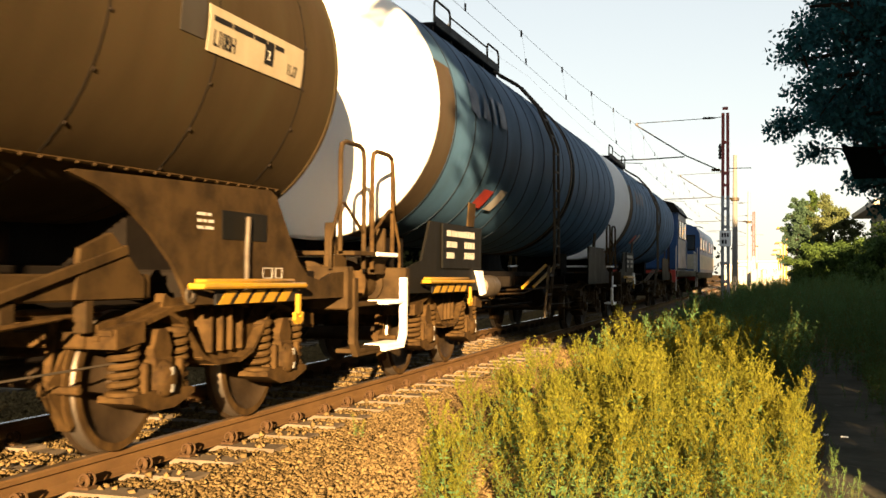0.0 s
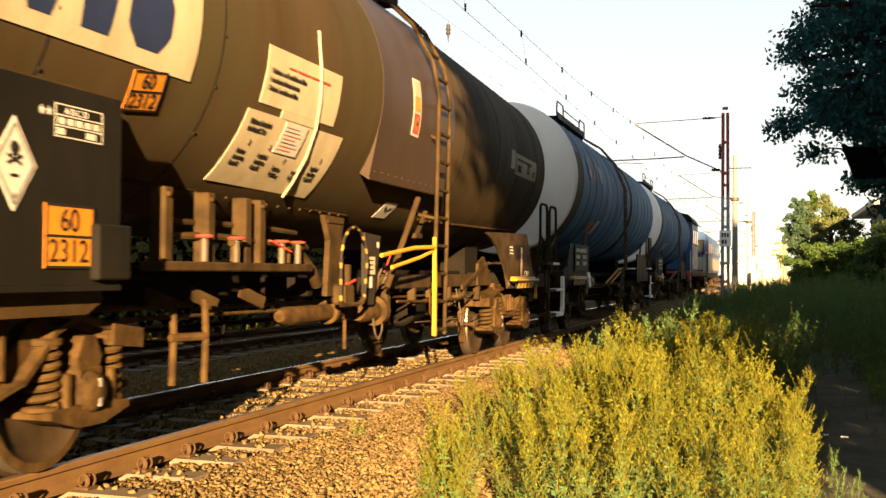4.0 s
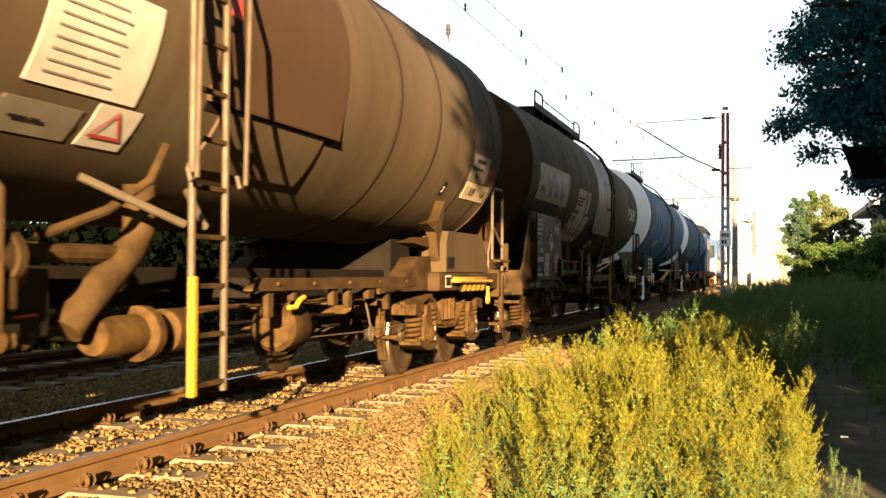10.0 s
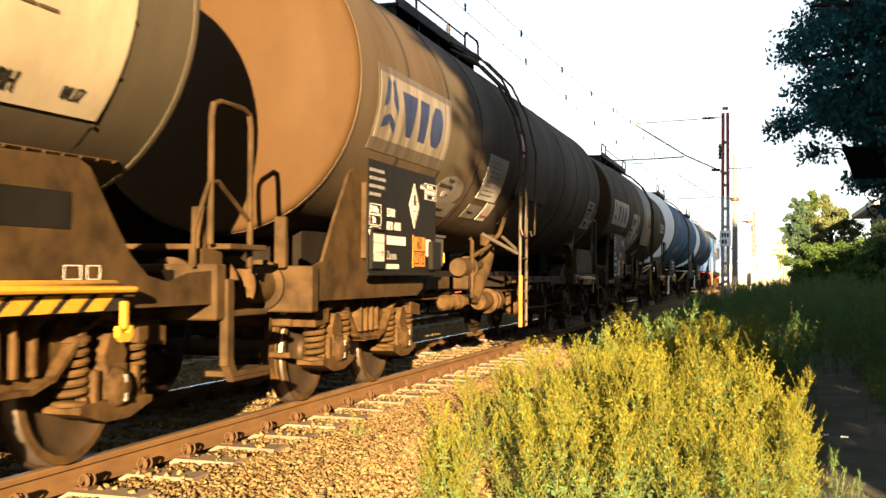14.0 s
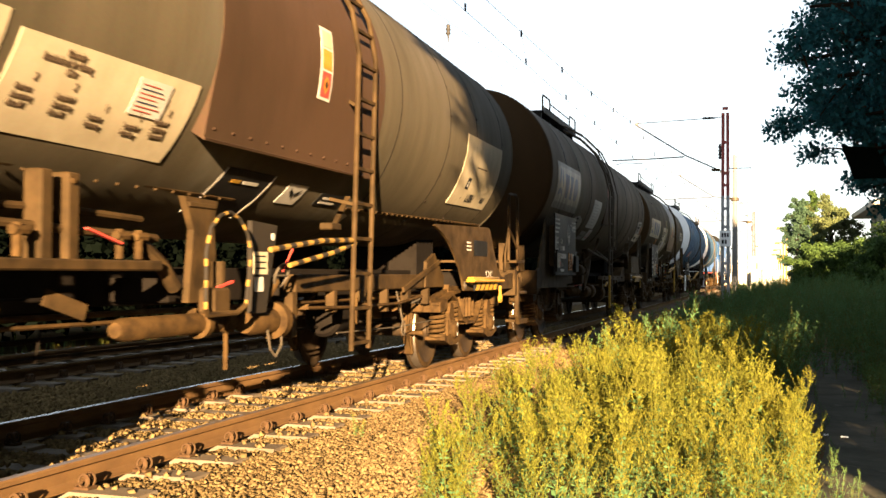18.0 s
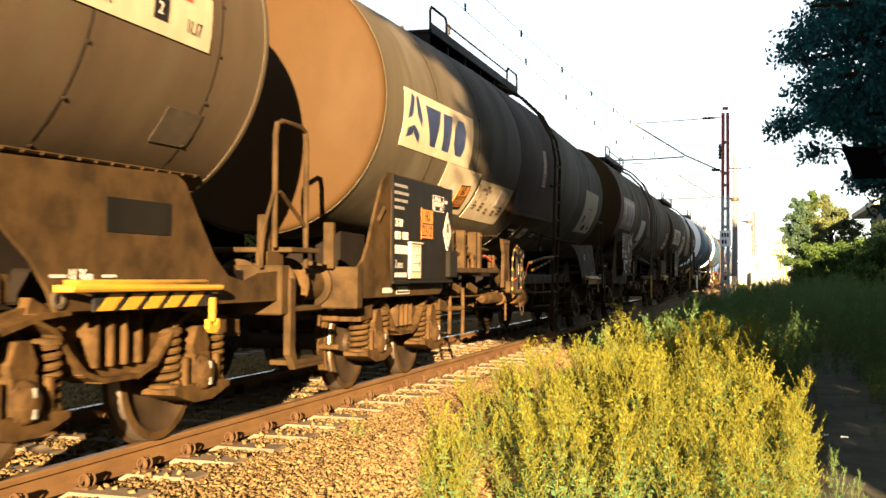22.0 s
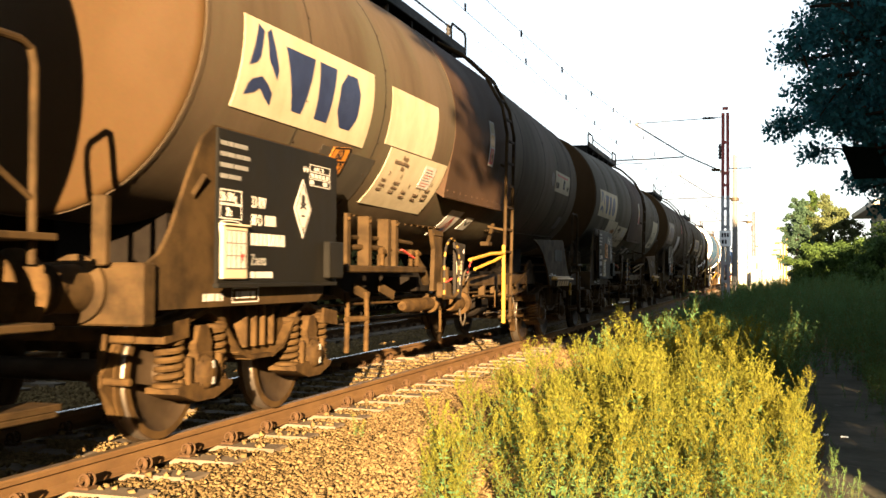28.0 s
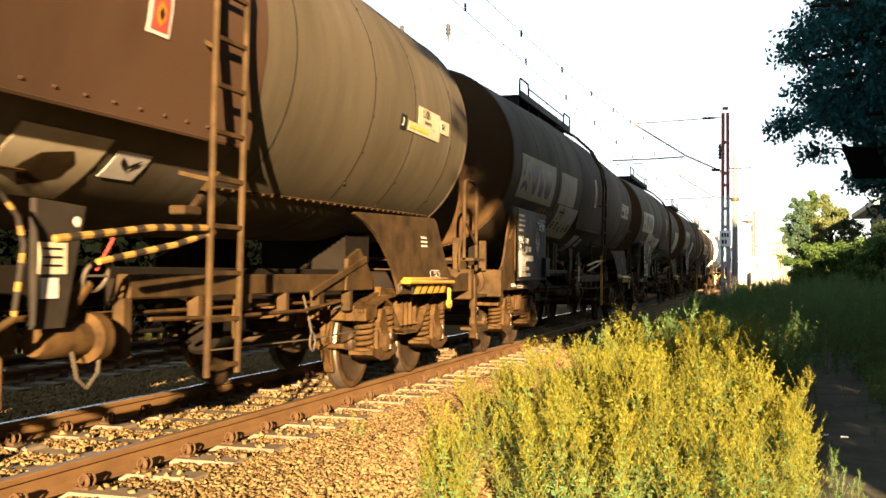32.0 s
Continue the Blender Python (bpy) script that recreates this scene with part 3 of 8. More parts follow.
def buffer_pair(parent, s, label=""):
    """Two buffers, screw coupling hook and hoses at the end s (-1 or 1)."""
    for x in (-0.875, 0.875):
        b = sub("buffer", "buffer_casing", lambda: Mesh().lathe([(0.0, 0), (0.21, 0.0), (0.21, 0.04), (0.15, 0.05), (0.135, 0.30), (0.15, 0.31), (0.15, 0.34), (0.10, 0.345), (0.10, 0.55)], 24, "y"),
                FRAME_BROWN, parent, pose(x, s * 7.60, 1.06, 0, 0, 0 if s > 0 else 180))
        sub("buffer_head", "buffer_head", lambda: Mesh().lathe([(0.10, 0.54), (0.20, 0.555), (0.235, 0.565), (0.235, 0.58), (0.15, 0.598), (0.002, 0.605)], 28, "y"), RUST, b)
    sub("coupling_hook", "coupling_hook", lambda: Mesh().box(-0.04, 0.04, 0, 0.30, -0.05, 0.05, 0.01).box(-0.035, 0.035, 0.22, 0.42, -0.09, -0.02, 0.012).box(-0.035, 0.035, 0.36, 0.43, -0.05, 0.08, 0.012),
        RUST, parent, pose(0, s * 7.60, 1.06, 0, 0, 0 if s > 0 else 180))
    sub("screw_coupling", "screw_coupling", lambda: Mesh().tube([(-0.12, 0, 0), (-0.12, 0.15, -0.35), (-0.06, 0.2, -0.5), (0.06, 0.2, -0.5), (0.12, 0.15, -0.35), (0.12, 0, 0)], 0.022, 8, closed=True),
        RUST, parent, pose(0, s * 7.85, 1.02, 0, 0, 0 if s > 0 else 180))
    for x in (-0.32, 0.36):
        sub("brake_hose", "brake_hose", lambda: Mesh().tube([(0, 0, 0), (0, 0.16, 0.02), (0, 0.26, -0.10), (0, 0.30, -0.32), (0.05, 0.40, -0.42), (0.1, 0.5, -0.36)], 0.026, 8),
            BLACK, parent, pose(x, s * 7.6, 0.90, 0, 0, 0 if s > 0 else 180))


def platform(parent, s, rail_mat, step_mat, y_in=7.05):
    """The shunter's platform over the buffers with handrails and two steps a side."""
    part("platform", Mesh().box(-1.28, 1.28, s * 8.0 - 0.28, s * 8.0 + 0.28, 1.325, 1.365, 0.006), step_mat, parent)
    part("platform_bracket", Mesh().box(-1.15, -1.05, s * 7.8 - 0.25, s * 7.8 + 0.05, 1.15, 1.33, 0.01), FRAME_BROWN, parent)
    part("platform_bracket", Mesh().box(1.05, 1.15, s * 7.8 - 0.25, s * 7.8 + 0.05, 1.15, 1.33, 0.01), FRAME_BROWN, parent)
    for x in (-1.18, 1.18):
        top = 2.36
        pts = [(x, s * 7.62, 1.36), (x, s * 7.62, top - 0.12), (x, s * 7.65, top - 0.03), (x, s * 7.74, top), (x, s * 8.08, top), (x, s * 8.17, top - 0.03), (x, s * 8.20, top - 0.12), (x, s * 8.20, 1.2)]
        part("handrail", Mesh().tube(pts, 0.023, 10), rail_mat, parent)
        part("handrail_brace", Mesh().tube([(x, s * 7.40, 1.20), (x, s * 7.40, 1.45), (x, s * 7.60, 1.78), (x, s * 7.72, 1.80), (x, s * 8.18, 1.55)], 0.017, 8), rail_mat, parent)
        d = 1 if x > 0 else -1
        part("step", Mesh().box(min(x - d * 0.06, x + d * 0.16), max(x - d * 0.06, x + d * 0.16), s * 7.88 - 0.28, s * 7.88 + 0.30, 0.86, 0.90, 0.006), step_mat, parent)
        part("step", Mesh().box(min(x - d * 0.06, x + d * 0.16), max(x - d * 0.06, x + d * 0.16), s * 7.95 - 0.28, s * 7.95 + 0.30, 0.44, 0.48, 0.006), step_mat, parent)
        hang = Mesh().bar((x + d * 0.13, s * 7.63, 1.12), (x + d * 0.13, s * 7.63, 0.52), 0.06, 0.10, 0, 0.008)
        hang.bar((x + d * 0.13, s * 7.63, 0.55), (x + d * 0.13, s * 7.72, 0.43), 0.06, 0.09, 0, 0.008)
        part("step_hanger", hang.bar((x + d * 0.13, s * 7.68, 0.425), (x + d * 0.13, s * 8.22, 0.425), 0.06, 0.03, 0, 0.006), step_mat, parent)


def ladder(parent, y, w, x0, z0, x1, z1, top, rail_mat, yellow=True, step=0.30, n=None):
    """Two stringers from (x0, z0) to (x1, z1), then bent over the tank to its top; rungs as parts."""
    first = None
    for i, yy in enumerate((y - w / 2, y + w / 2)):
        pts = [(x0, yy, z0), (x0 + (x1 - x0) * 0.5, yy, z0 + (z1 - z0) * 0.5), (x1, yy, z1)] + [(a, yy, b) for a, b in top]
        m = Mesh().tube(pts, 0.023, 8)
        st = part("ladder_stringer" if first else "ladder", m, rail_mat, first or parent, "" if first else "steel ladder up the tank side")
        first = first or st
        if i == 0 and yellow:
            part("yellow_grip", Mesh().bar((x0 + 0.012, yy, z0), (x0 + 0.012, yy, z0 + (1.05 if w > 0.39 and rail_mat is not STEEL else 0.72)), 0.044, 0.05, 0, 0.006), YELLOW, first, "yellow painted lower stringer")
    path = [Vector((x0, y, z0)), Vector((x1, y, z1))] + [Vector((a, y, b)) for a, b in top]
    d = 0.06
    for a, b in zip(path[:-1], path[1:]):
        l = (b - a).length
        while d < l:
            p = a + (b - a) * (d / l)
            sub("rung", "rung%.2f" % w, lambda: Mesh().box(-0.016, 0.016, -w / 2, w / 2, -0.016, 0.016, 0.004), rail_mat, first, Matrix.Translation(p))
            d += step
        d -= l
    return first


def roof_walkway(parent, y0, y1, zt):
    """A grating walkway along the tank top with low railings and a manhole dome."""
    w = part("walkway", Mesh().box(-0.55, 0.55, y0, y1, zt + 0.10, zt + 0.15, 0.01), WALKWAY, parent, "dark grating walkway on the tank top")
    for i in range(int((y1 - y0) / 0.9) + 1):
        y = min(y0 + 0.05 + i * 0.9, y1 - 0.05)
        sub("walkway_bracket", "walkway_bracket%.2f" % zt, lambda: Mesh().box(-0.5, 0.5, -0.03, 0.03, zt - 0.10, zt + 0.11, 0.008), WALKWAY, w, pose(0, y, 0))
    for x in (-0.53, 0.53):
        part("kick_plate", Mesh().box(x - 0.01, x + 0.01, y0, y1, zt + 0.15, zt + 0.24, 0.003), WALKWAY, w)
    for (ya, yb) in ((y0, y0 + 0.75), (y1 - 0.75, y1)):
        part("walkway_rail", Mesh().tube([(0.53, ya, zt + 0.15), (0.53, ya, zt + 0.40), (0.53, ya + 0.06, zt + 0.46), (0.53, yb - 0.06, zt + 0.46), (0.53, yb, zt + 0.40), (0.53, yb, zt + 0.15)], 0.017, 8), STEEL, w)
    part("walkway_rail", Mesh().tube([(0.53, y0 + 0.75, zt + 0.38), (0.53, y1 - 0.75, zt + 0.38)], 0.012, 6), STEEL, w)
    part("manhole", Mesh().lathe([(0.32, zt - 0.15), (0.32, zt + 0.20), (0.30, zt + 0.26), (0.002, zt + 0.30)], 24, "z", (0, (y0 + y1) / 2 + 0.6, 0)), WALKWAY, parent)


def underframe(parent, y0=-7.5, y1=7.5):
    """Centre sills, headstocks and cross bearers."""
    # sills, bolsters and bearers carry the under-wagon shade in their colour
    part("centre_sill", Mesh().box(-0.42, -0.30, y0, y1, 0.92, 1.20, 0.01), UNDER_SHADE, parent)
    part("centre_sill", Mesh().box(0.30, 0.42, y0, y1, 0.92, 1.20, 0.01), UNDER_SHADE, parent)
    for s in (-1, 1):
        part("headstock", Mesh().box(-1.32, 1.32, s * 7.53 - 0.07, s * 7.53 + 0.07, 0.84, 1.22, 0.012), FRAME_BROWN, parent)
        part("bolster", Mesh().box(-1.2, 1.2, s * 5.68 - 0.22, s * 5.68 + 0.22, 0.96, 1.18, 0.02), UNDER_SHADE, parent)
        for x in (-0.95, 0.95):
            part("end_bearer", Mesh().box(x - 0.05, x + 0.05, min(s * 5.6, s * 7.5), max(s * 5.6, s * 7.5), 0.98, 1.18, 0.01), UNDER_SHADE, parent)
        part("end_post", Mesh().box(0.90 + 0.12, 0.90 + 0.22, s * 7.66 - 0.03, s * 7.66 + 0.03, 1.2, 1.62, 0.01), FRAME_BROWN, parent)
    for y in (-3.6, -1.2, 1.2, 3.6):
        part("cross_bearer", Mesh().box(-0.9, 0.9, y - 0.05, y + 0.05, 0.95, 1.12, 0.01), UNDER_SHADE, parent)


def saddle_cradle(parent, zb, r, zc):
    """Bearers that carry the tank over the bogies."""
    for s in (-1, 1):
        pts = [(0.5, 1.1)]
        n = 14
        for i in range(n + 1):
            x = 0.5 - 1.0 * i / n
            pts.append((x, zc - math.sqrt(max(0.0, r * r - x * x)) + 0.03))
        pts.append((-0.5, 1.1))
        part("tank_saddle", Mesh().prism(pts, s * 5.68 - 0.35, s * 5.68 + 0.35, "y"), UNDER_SHADE, parent)


def striped_tube(parent, pts, r, name, label):
    """A tube with a run of yellow and black bands."""
    m = Mesh().tube(pts, r, 8)
    n = len(pts) - 1
    m.k = [(0 if (i // 8) % 3 == 0 else 1) if name == "hose_guard" else ((i // 8) % 2) for i in range(n * 8)] + [0, 1]
    return part(name, m, [WORN_YELLOW, BRACKET], parent, label)


def fine_path(pts, step):
    out = [Vector(pts[0])]
    for a, b in zip(pts[:-1], pts[1:]):
        a, b = Vector(a), Vector(b)
        n = max(1, round((b - a).length / step))
        out += [a + (b - a) * (i / n) for i in range(1, n + 1)]
    return out


def foot_board(parent, s, y0, y1, x=1.36, bright=True):
    """The yellow and black warning board with a grab rail and a hook at one end."""
    h0, h1 = 0.945, 1.045
    y0 += 0.10
    b = part("warning_board", Mesh().box(x - 0.02, x, y0, y1, h0, h1, 0.003), BLACK, parent, "black board with yellow stripes")
    pitch = (y1 - y0 - 0.16) / 5
    for i in range(5):
        ya = y0 + 0.02 + i * pitch
        part("yellow_stripe", Mesh().prism([(ya, h0 + 0.004), (ya + pitch * 0.66, h0 + 0.004), (ya + pitch * 0.66 + 0.12, h1 - 0.004), (ya + 0.12, h1 - 0.004)], x, x + 0.004), YELLOW, b)
    part("grab_rail", Mesh().tube([(x - 0.02, y0 - 0.32, 1.075), (x + 0.05, y0 - 0.27, 1.075), (x + 0.05, y1 + 0.02, 1.068), (x - 0.02, y1 + 0.07, 1.068)], 0.021, 8).tube([(x - 0.03, y0 - 0.22, 1.105), (x + 0.01, y0 - 0.17, 1.105), (x + 0.01, y1 - 0.10, 1.10), (x - 0.03, y1 - 0.05, 1.10)], 0.017, 8), YELLOW, parent, "yellow grab rail")
    hook = Mesh().box(x, x + 0.035, y1 - 0.055, y1 - 0.005, 0.84, 1.0, 0.008)
    hook.prism([(y1 - 0.10, 0.86), (y1 - 0.10, 0.80), (y1 - 0.06, 0.77), (y1, 0.77), (y1 + 0.04, 0.80), (y1 + 0.04, 0.86), (y1 + 0.015, 0.86), (y1, 0.82), (y1 - 0.06, 0.82), (y1 - 0.075, 0.86)], x + 0.004, x + 0.032)
    part("rope_hook", hook, YELLOW, parent, "yellow rope hook")


def brake_gear(parent, flip=1):
    """Rods, levers, air tanks and pipes under the middle of the wagon."""
    part("brake_rod", Mesh().tube([(0.55, -4.4, 0.62), (0.55, 4.4, 0.62)], 0.018, 6), UNDER_SHADE, parent)
    part("brake_rod", Mesh().tube([(0.20, -4.4, 0.70), (0.20, 4.4, 0.70)], 0.018, 6), UNDER_SHADE, parent)
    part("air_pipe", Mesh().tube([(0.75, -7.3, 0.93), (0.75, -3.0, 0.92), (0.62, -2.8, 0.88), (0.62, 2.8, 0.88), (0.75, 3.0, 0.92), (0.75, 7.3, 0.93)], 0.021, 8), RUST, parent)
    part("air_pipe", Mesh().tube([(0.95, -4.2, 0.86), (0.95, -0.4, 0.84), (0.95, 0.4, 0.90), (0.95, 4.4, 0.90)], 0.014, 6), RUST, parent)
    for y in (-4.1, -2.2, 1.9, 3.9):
        part("rod_hanger", Mesh().bar((0.56, y, 0.60), (0.60, y + 0.05, 0.98), 0.03, 0.012), UNDER_SHADE, parent)
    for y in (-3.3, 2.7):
        part("brake_lever", Mesh().bar((0.15, y, 0.66), (0.72, y + 0.25, 0.64), 0.07, 0.02), UNDER_SHADE, parent)
    part("brake_cylinder", Mesh().lathe([(0.002, 2.05), (0.17, 2.06), (0.20, 2.10), (0.20, 2.50), (0.17, 2.56), (0.06, 2.60), (0.05, 2.85), (0.002, 2.86)], 24, "y", (0.60, 0, 0.72)), UNDER_SHADE, parent)
    part("air_tank", Mesh().lathe([(0.002, -3.9), (0.14, -3.86), (0.19, -3.76), (0.19, -2.9), (0.14, -2.80), (0.002, -2.76)], 24, "y", (-0.5, 0, 0.74)), UNDER_SHADE, parent)
    part("pull_wire", Mesh().tube([(1.0, 1.5, 0.60), (1.02, 3.2, 0.58), (1.0, 4.6, 0.60)], 0.008, 5), STEEL, parent)
    part("release_ring", Mesh().tube([(1.04, 3.28 + 0.055 * math.cos(a), 0.56 + 0.08 * math.sin(a)) for a in [i * math.pi / 8 for i in range(16)]], 0.009, 6, closed=True), STEEL, parent)
    part("release_pull", Mesh().tube([(0.98, 3.2, 0.98), (1.0, 3.27, 0.80), (1.03, 3.28, 0.64)], 0.01, 5), STEEL, parent)


def info_panel(w, x, y0, y1, z0, z1, kind):
    """The dark steel panel with the wagon's inscriptions."""
    p = part("info_panel", Mesh().box(x - 0.02, x, y0, y1, z0, z1, 0.004), PANEL, w, "dark grey panel with white inscriptions")
    part("panel_edge", Mesh().box(x - 0.03, x + 0.012, y0, y1, z0 - 0.03, z0 + 0.002, 0.004), PANEL, p)
    lx = x + 0.002
    pale = GREY_MARK
    for i, ws in enumerate(([0.10, 0.06, 0.19], [0.08, 0.10, 0.09, 0.10], [0.18, 0.19], [0.10, 0.17])):
        bars("writing_bar", p, pale, lx, y0 + 0.03, z1 - 0.110 - i * 0.073, ws, 0.030, 0.015)
    letters("33 RIV", 0.115, face(lx, kind["num"], z1 - 0.50), WHITE, "lettering", p, 0.72)
    letters("80 D", 0.115, face(lx, kind["num"], z1 - 0.625), WHITE, "lettering", p, 0.72)
    bars("number_bar", p, WHITE, lx, kind["num"] + 0.215, z1 - 0.622, [0.17], 0.075)
    bars("number_bar", p, WHITE, lx, kind["num"], z1 - 0.765, [0.05, 0.05, 0.05, 0.05, 0.0, 0.05, 0.05, 0.05, 0.02, 0.05], 0.085, 0.013)
    letters(kind["type"], 0.115, face(lx, kind["num"], z1 - 0.905), pale, "lettering", p, 0.85)
    bars("writing_bar", p, WHITE, lx, kind["num"], z0 + 0.035, [0.06, 0.26], 0.045)
    if kind["boxes"]:
        yb = y0 + 0.03
        for (za, zb, tx) in ((z1 - 0.50, z1 - 0.40, kind["mass"]), (z1 - 0.60, z1 - 0.50, "20 t")):
            fr = Mesh()
            fr.box(lx, lx + 0.002, yb, yb + 0.30, za, za + 0.009, 0.0005).box(lx, lx + 0.002, yb, yb + 0.30, zb - 0.009, zb, 0.0005)
            fr.box(lx, lx + 0.002, yb, yb + 0.009, za, zb, 0.0005).box(lx, lx + 0.002, yb + 0.291, yb + 0.30, za, zb, 0.0005)
            f = part("table_frame", fr, WHITE, p)
            letters(tx, 0.088, face(lx, yb + (0.02 if len(tx) > 5 else 0.08), za + 0.02), WHITE, "lettering", f, 0.6)
        o = part("capacity_oval", Mesh().tube([(lx, yb + 0.15 + 0.15 * (abs(math.cos(a)) ** 0.5) * (1 if math.cos(a) > 0 else -1), z1 - 0.66 + 0.05 * (abs(math.sin(a)) ** 0.7) * (1 if math.sin(a) > 0 else -1)) for a in [i * math.pi / 12 for i in range(24)]], 0.005, 5, closed=True), WHITE, p)
        letters(kind["litres"], 0.085, face(lx, yb + 0.03, z1 - 0.69), WHITE, "lettering", o, 0.6)
    # load table
    yt, zt = kind["table"]
    tb = Mesh()
    for z in (zt, zt + 0.055, zt + 0.11, zt + 0.165):
        tb.box(lx, lx + 0.002, yt, yt + 0.40, z, z + 0.007, 0.0005)
    for y in (yt, yt + 0.393):
        tb.box(lx, lx + 0.002, y, y + 0.007, zt, zt + 0.172, 0.0005)
    t = part("load_table", tb, WHITE, p)
    letters("A B C D", 0.05, face(lx, yt + 0.08, zt + 0.122), WHITE, "lettering", t, 1.1)
    bars("number_bar", t, WHITE, lx, yt + 0.03, zt + 0.068, [0.05] * 5, 0.033, 0.022)
    bars("number_bar", t, WHITE, lx, yt + 0.02, zt + 0.014, [0.06], 0.033)
    bars("number_bar", t, WHITE, lx, yt + 0.26, zt + 0.014, [0.08], 0.033)
    for i in range(2):
        ys = kind["stars"] + i * 0.055
        st = [(ys + (0.026 if k % 2 == 0 else 0.011) * math.sin(k * math.pi / 5), zt + 0.12 + (0.026 if k % 2 == 0 else 0.011) * math.cos(k * math.pi / 5)) for k in range(10)]
        part("star_mark", Mesh().prism(st, lx, lx + 0.002), WHITE, p)
    diamond("hazard_diamond", p, WHITE, lx, *kind["diamond"], 0.32, 0.46, "white hazard diamond")
    if kind["plate"]:
        hazard_plate(p, lx, *kind["plate"])
    # document holder
    yd, zd = kind["holder"]
    h = part("label_holder", Mesh().box(x, x + 0.03, yd, yd + 0.34, zd, zd + 0.36, 0.006), CREAM if kind["name"] != "D" else PANEL, p, "card holder with a white form")
    part("label_card", Mesh().box(x + 0.030, x + 0.034, yd + 0.035, yd + 0.305, zd + 0.07, zd + 0.325, 0.001), WHITE, h)
    g = Mesh()
    for i in range(5):
        g.box(x + 0.034, x + 0.036, yd + 0.035 + i * 0.0675 - 0.004, yd + 0.035 + i * 0.0675 + 0.004, zd + 0.07, zd + 0.325, 0.0005)
    for i in range(4):
        g.box(x + 0.0335, x + 0.0357, yd + 0.035, yd + 0.305, zd + 0.07 + i * 0.085 - 0.003, zd + 0.07 + i * 0.085 + 0.003, 0.0005)
    part("card_grid", g, STEEL, h)
    part("red_mark", Mesh().prism([(yd + 0.23, zd + 0.17), (yd + 0.255, zd + 0.11), (yd + 0.28, zd + 0.17)], x + 0.036, x + 0.038), RED, h)
    part("holder_top", Mesh().box(x, x + 0.05, yd - 0.01, yd + 0.35, zd + 0.355, zd + 0.37, 0.003), h.data.materials[0], h)
    part("side_box", Mesh().box(x, x + 0.06, y1 - 0.28, y1 + 0.02, z0 + 0.03, z0 + 0.33, 0.01), PANEL, p)
    return p


class Shell:
    """A tank's shape: radius at the ends and the middle, ends, height of the axis."""

    def __init__(self, end, mid, y0, y1, zc, flat=2.0):
        self.end, self.mid, self.y0, self.y1, self.zc, self.flat = end, mid, y0, y1, zc, flat

    def r(self, y):
        return tank_r(y, self.end, self.mid, self.y0, self.y1, self.flat)

    def bend(self, p):
        """From (height over the shell, y, arc length at 1.4 m) to the curved surface."""
        a, r = p.z / 1.4, self.r(p.y)
        return Vector(((r + p.x) * math.cos(a), p.y, self.zc + (r + p.x) * math.sin(a)))

    def sheet(self, name, parent, material, y0, y1, a0, a1, th=0.006, label="", lift=0.002):
        m = patch(Mesh(), y0, y1, a0, a1, (self.r(y0) + lift, self.r(y1) + lift), self.zc, th)
        return part(name, m, material, parent, label)

    def ring(self, name, parent, material, y, w=0.05, h=0.012):
        return part(name, ring_mesh(self.r(y), y, self.zc, w, h), material, parent)

    def shape(self, name, parent, material, polys, lift=0.010, label=""):
        """Flat convex outlines (y, degrees * arc) laid on the shell in narrow strips."""
        m = Mesh()
        for poly in polys:
            lo, hi = min(p[1] for p in poly), max(p[1] for p in poly)
            n = max(1, int((hi - lo) / 0.04))
            rows = []
            for i in range(n + 1):
                z = min(max(lo + (hi - lo) * i / n, lo + 1e-5), hi - 1e-5)
                c = []
                for (a, b), (d, e) in zip(poly, poly[1:] + poly[:1]):
                    if (b - z) * (e - z) <= 0 and b != e:
                        c.append(a + (d - a) * (z - b) / (e - b))
                rows.append((min(c), max(c), z))
            vs = [self.bend(Vector((lift, y, z))) for l, r, z in rows for y in (l, r)]
            m.add(vs, [(2 * i, 2 * i + 1, 2 * i + 3, 2 * i + 2) for i in range(n)])
        return part(name, m, material, parent, label)

    def text(self, text, size, y, deg, material, parent, wide=1.0, lift=0.011):
        return letters(text, size, face(lift, y, math.radians(deg) * 1.4), material, "lettering", parent, wide, self.bend)

    def bars(self, parent, material, y, deg, widths, h, gap=0.02, lift=0.010):
        bars("writing_bar", parent, material, lift, y, math.radians(deg) * 1.4, widths, h, gap, self.bend)


def arcm(deg):
    return math.radians(deg) * 1.4


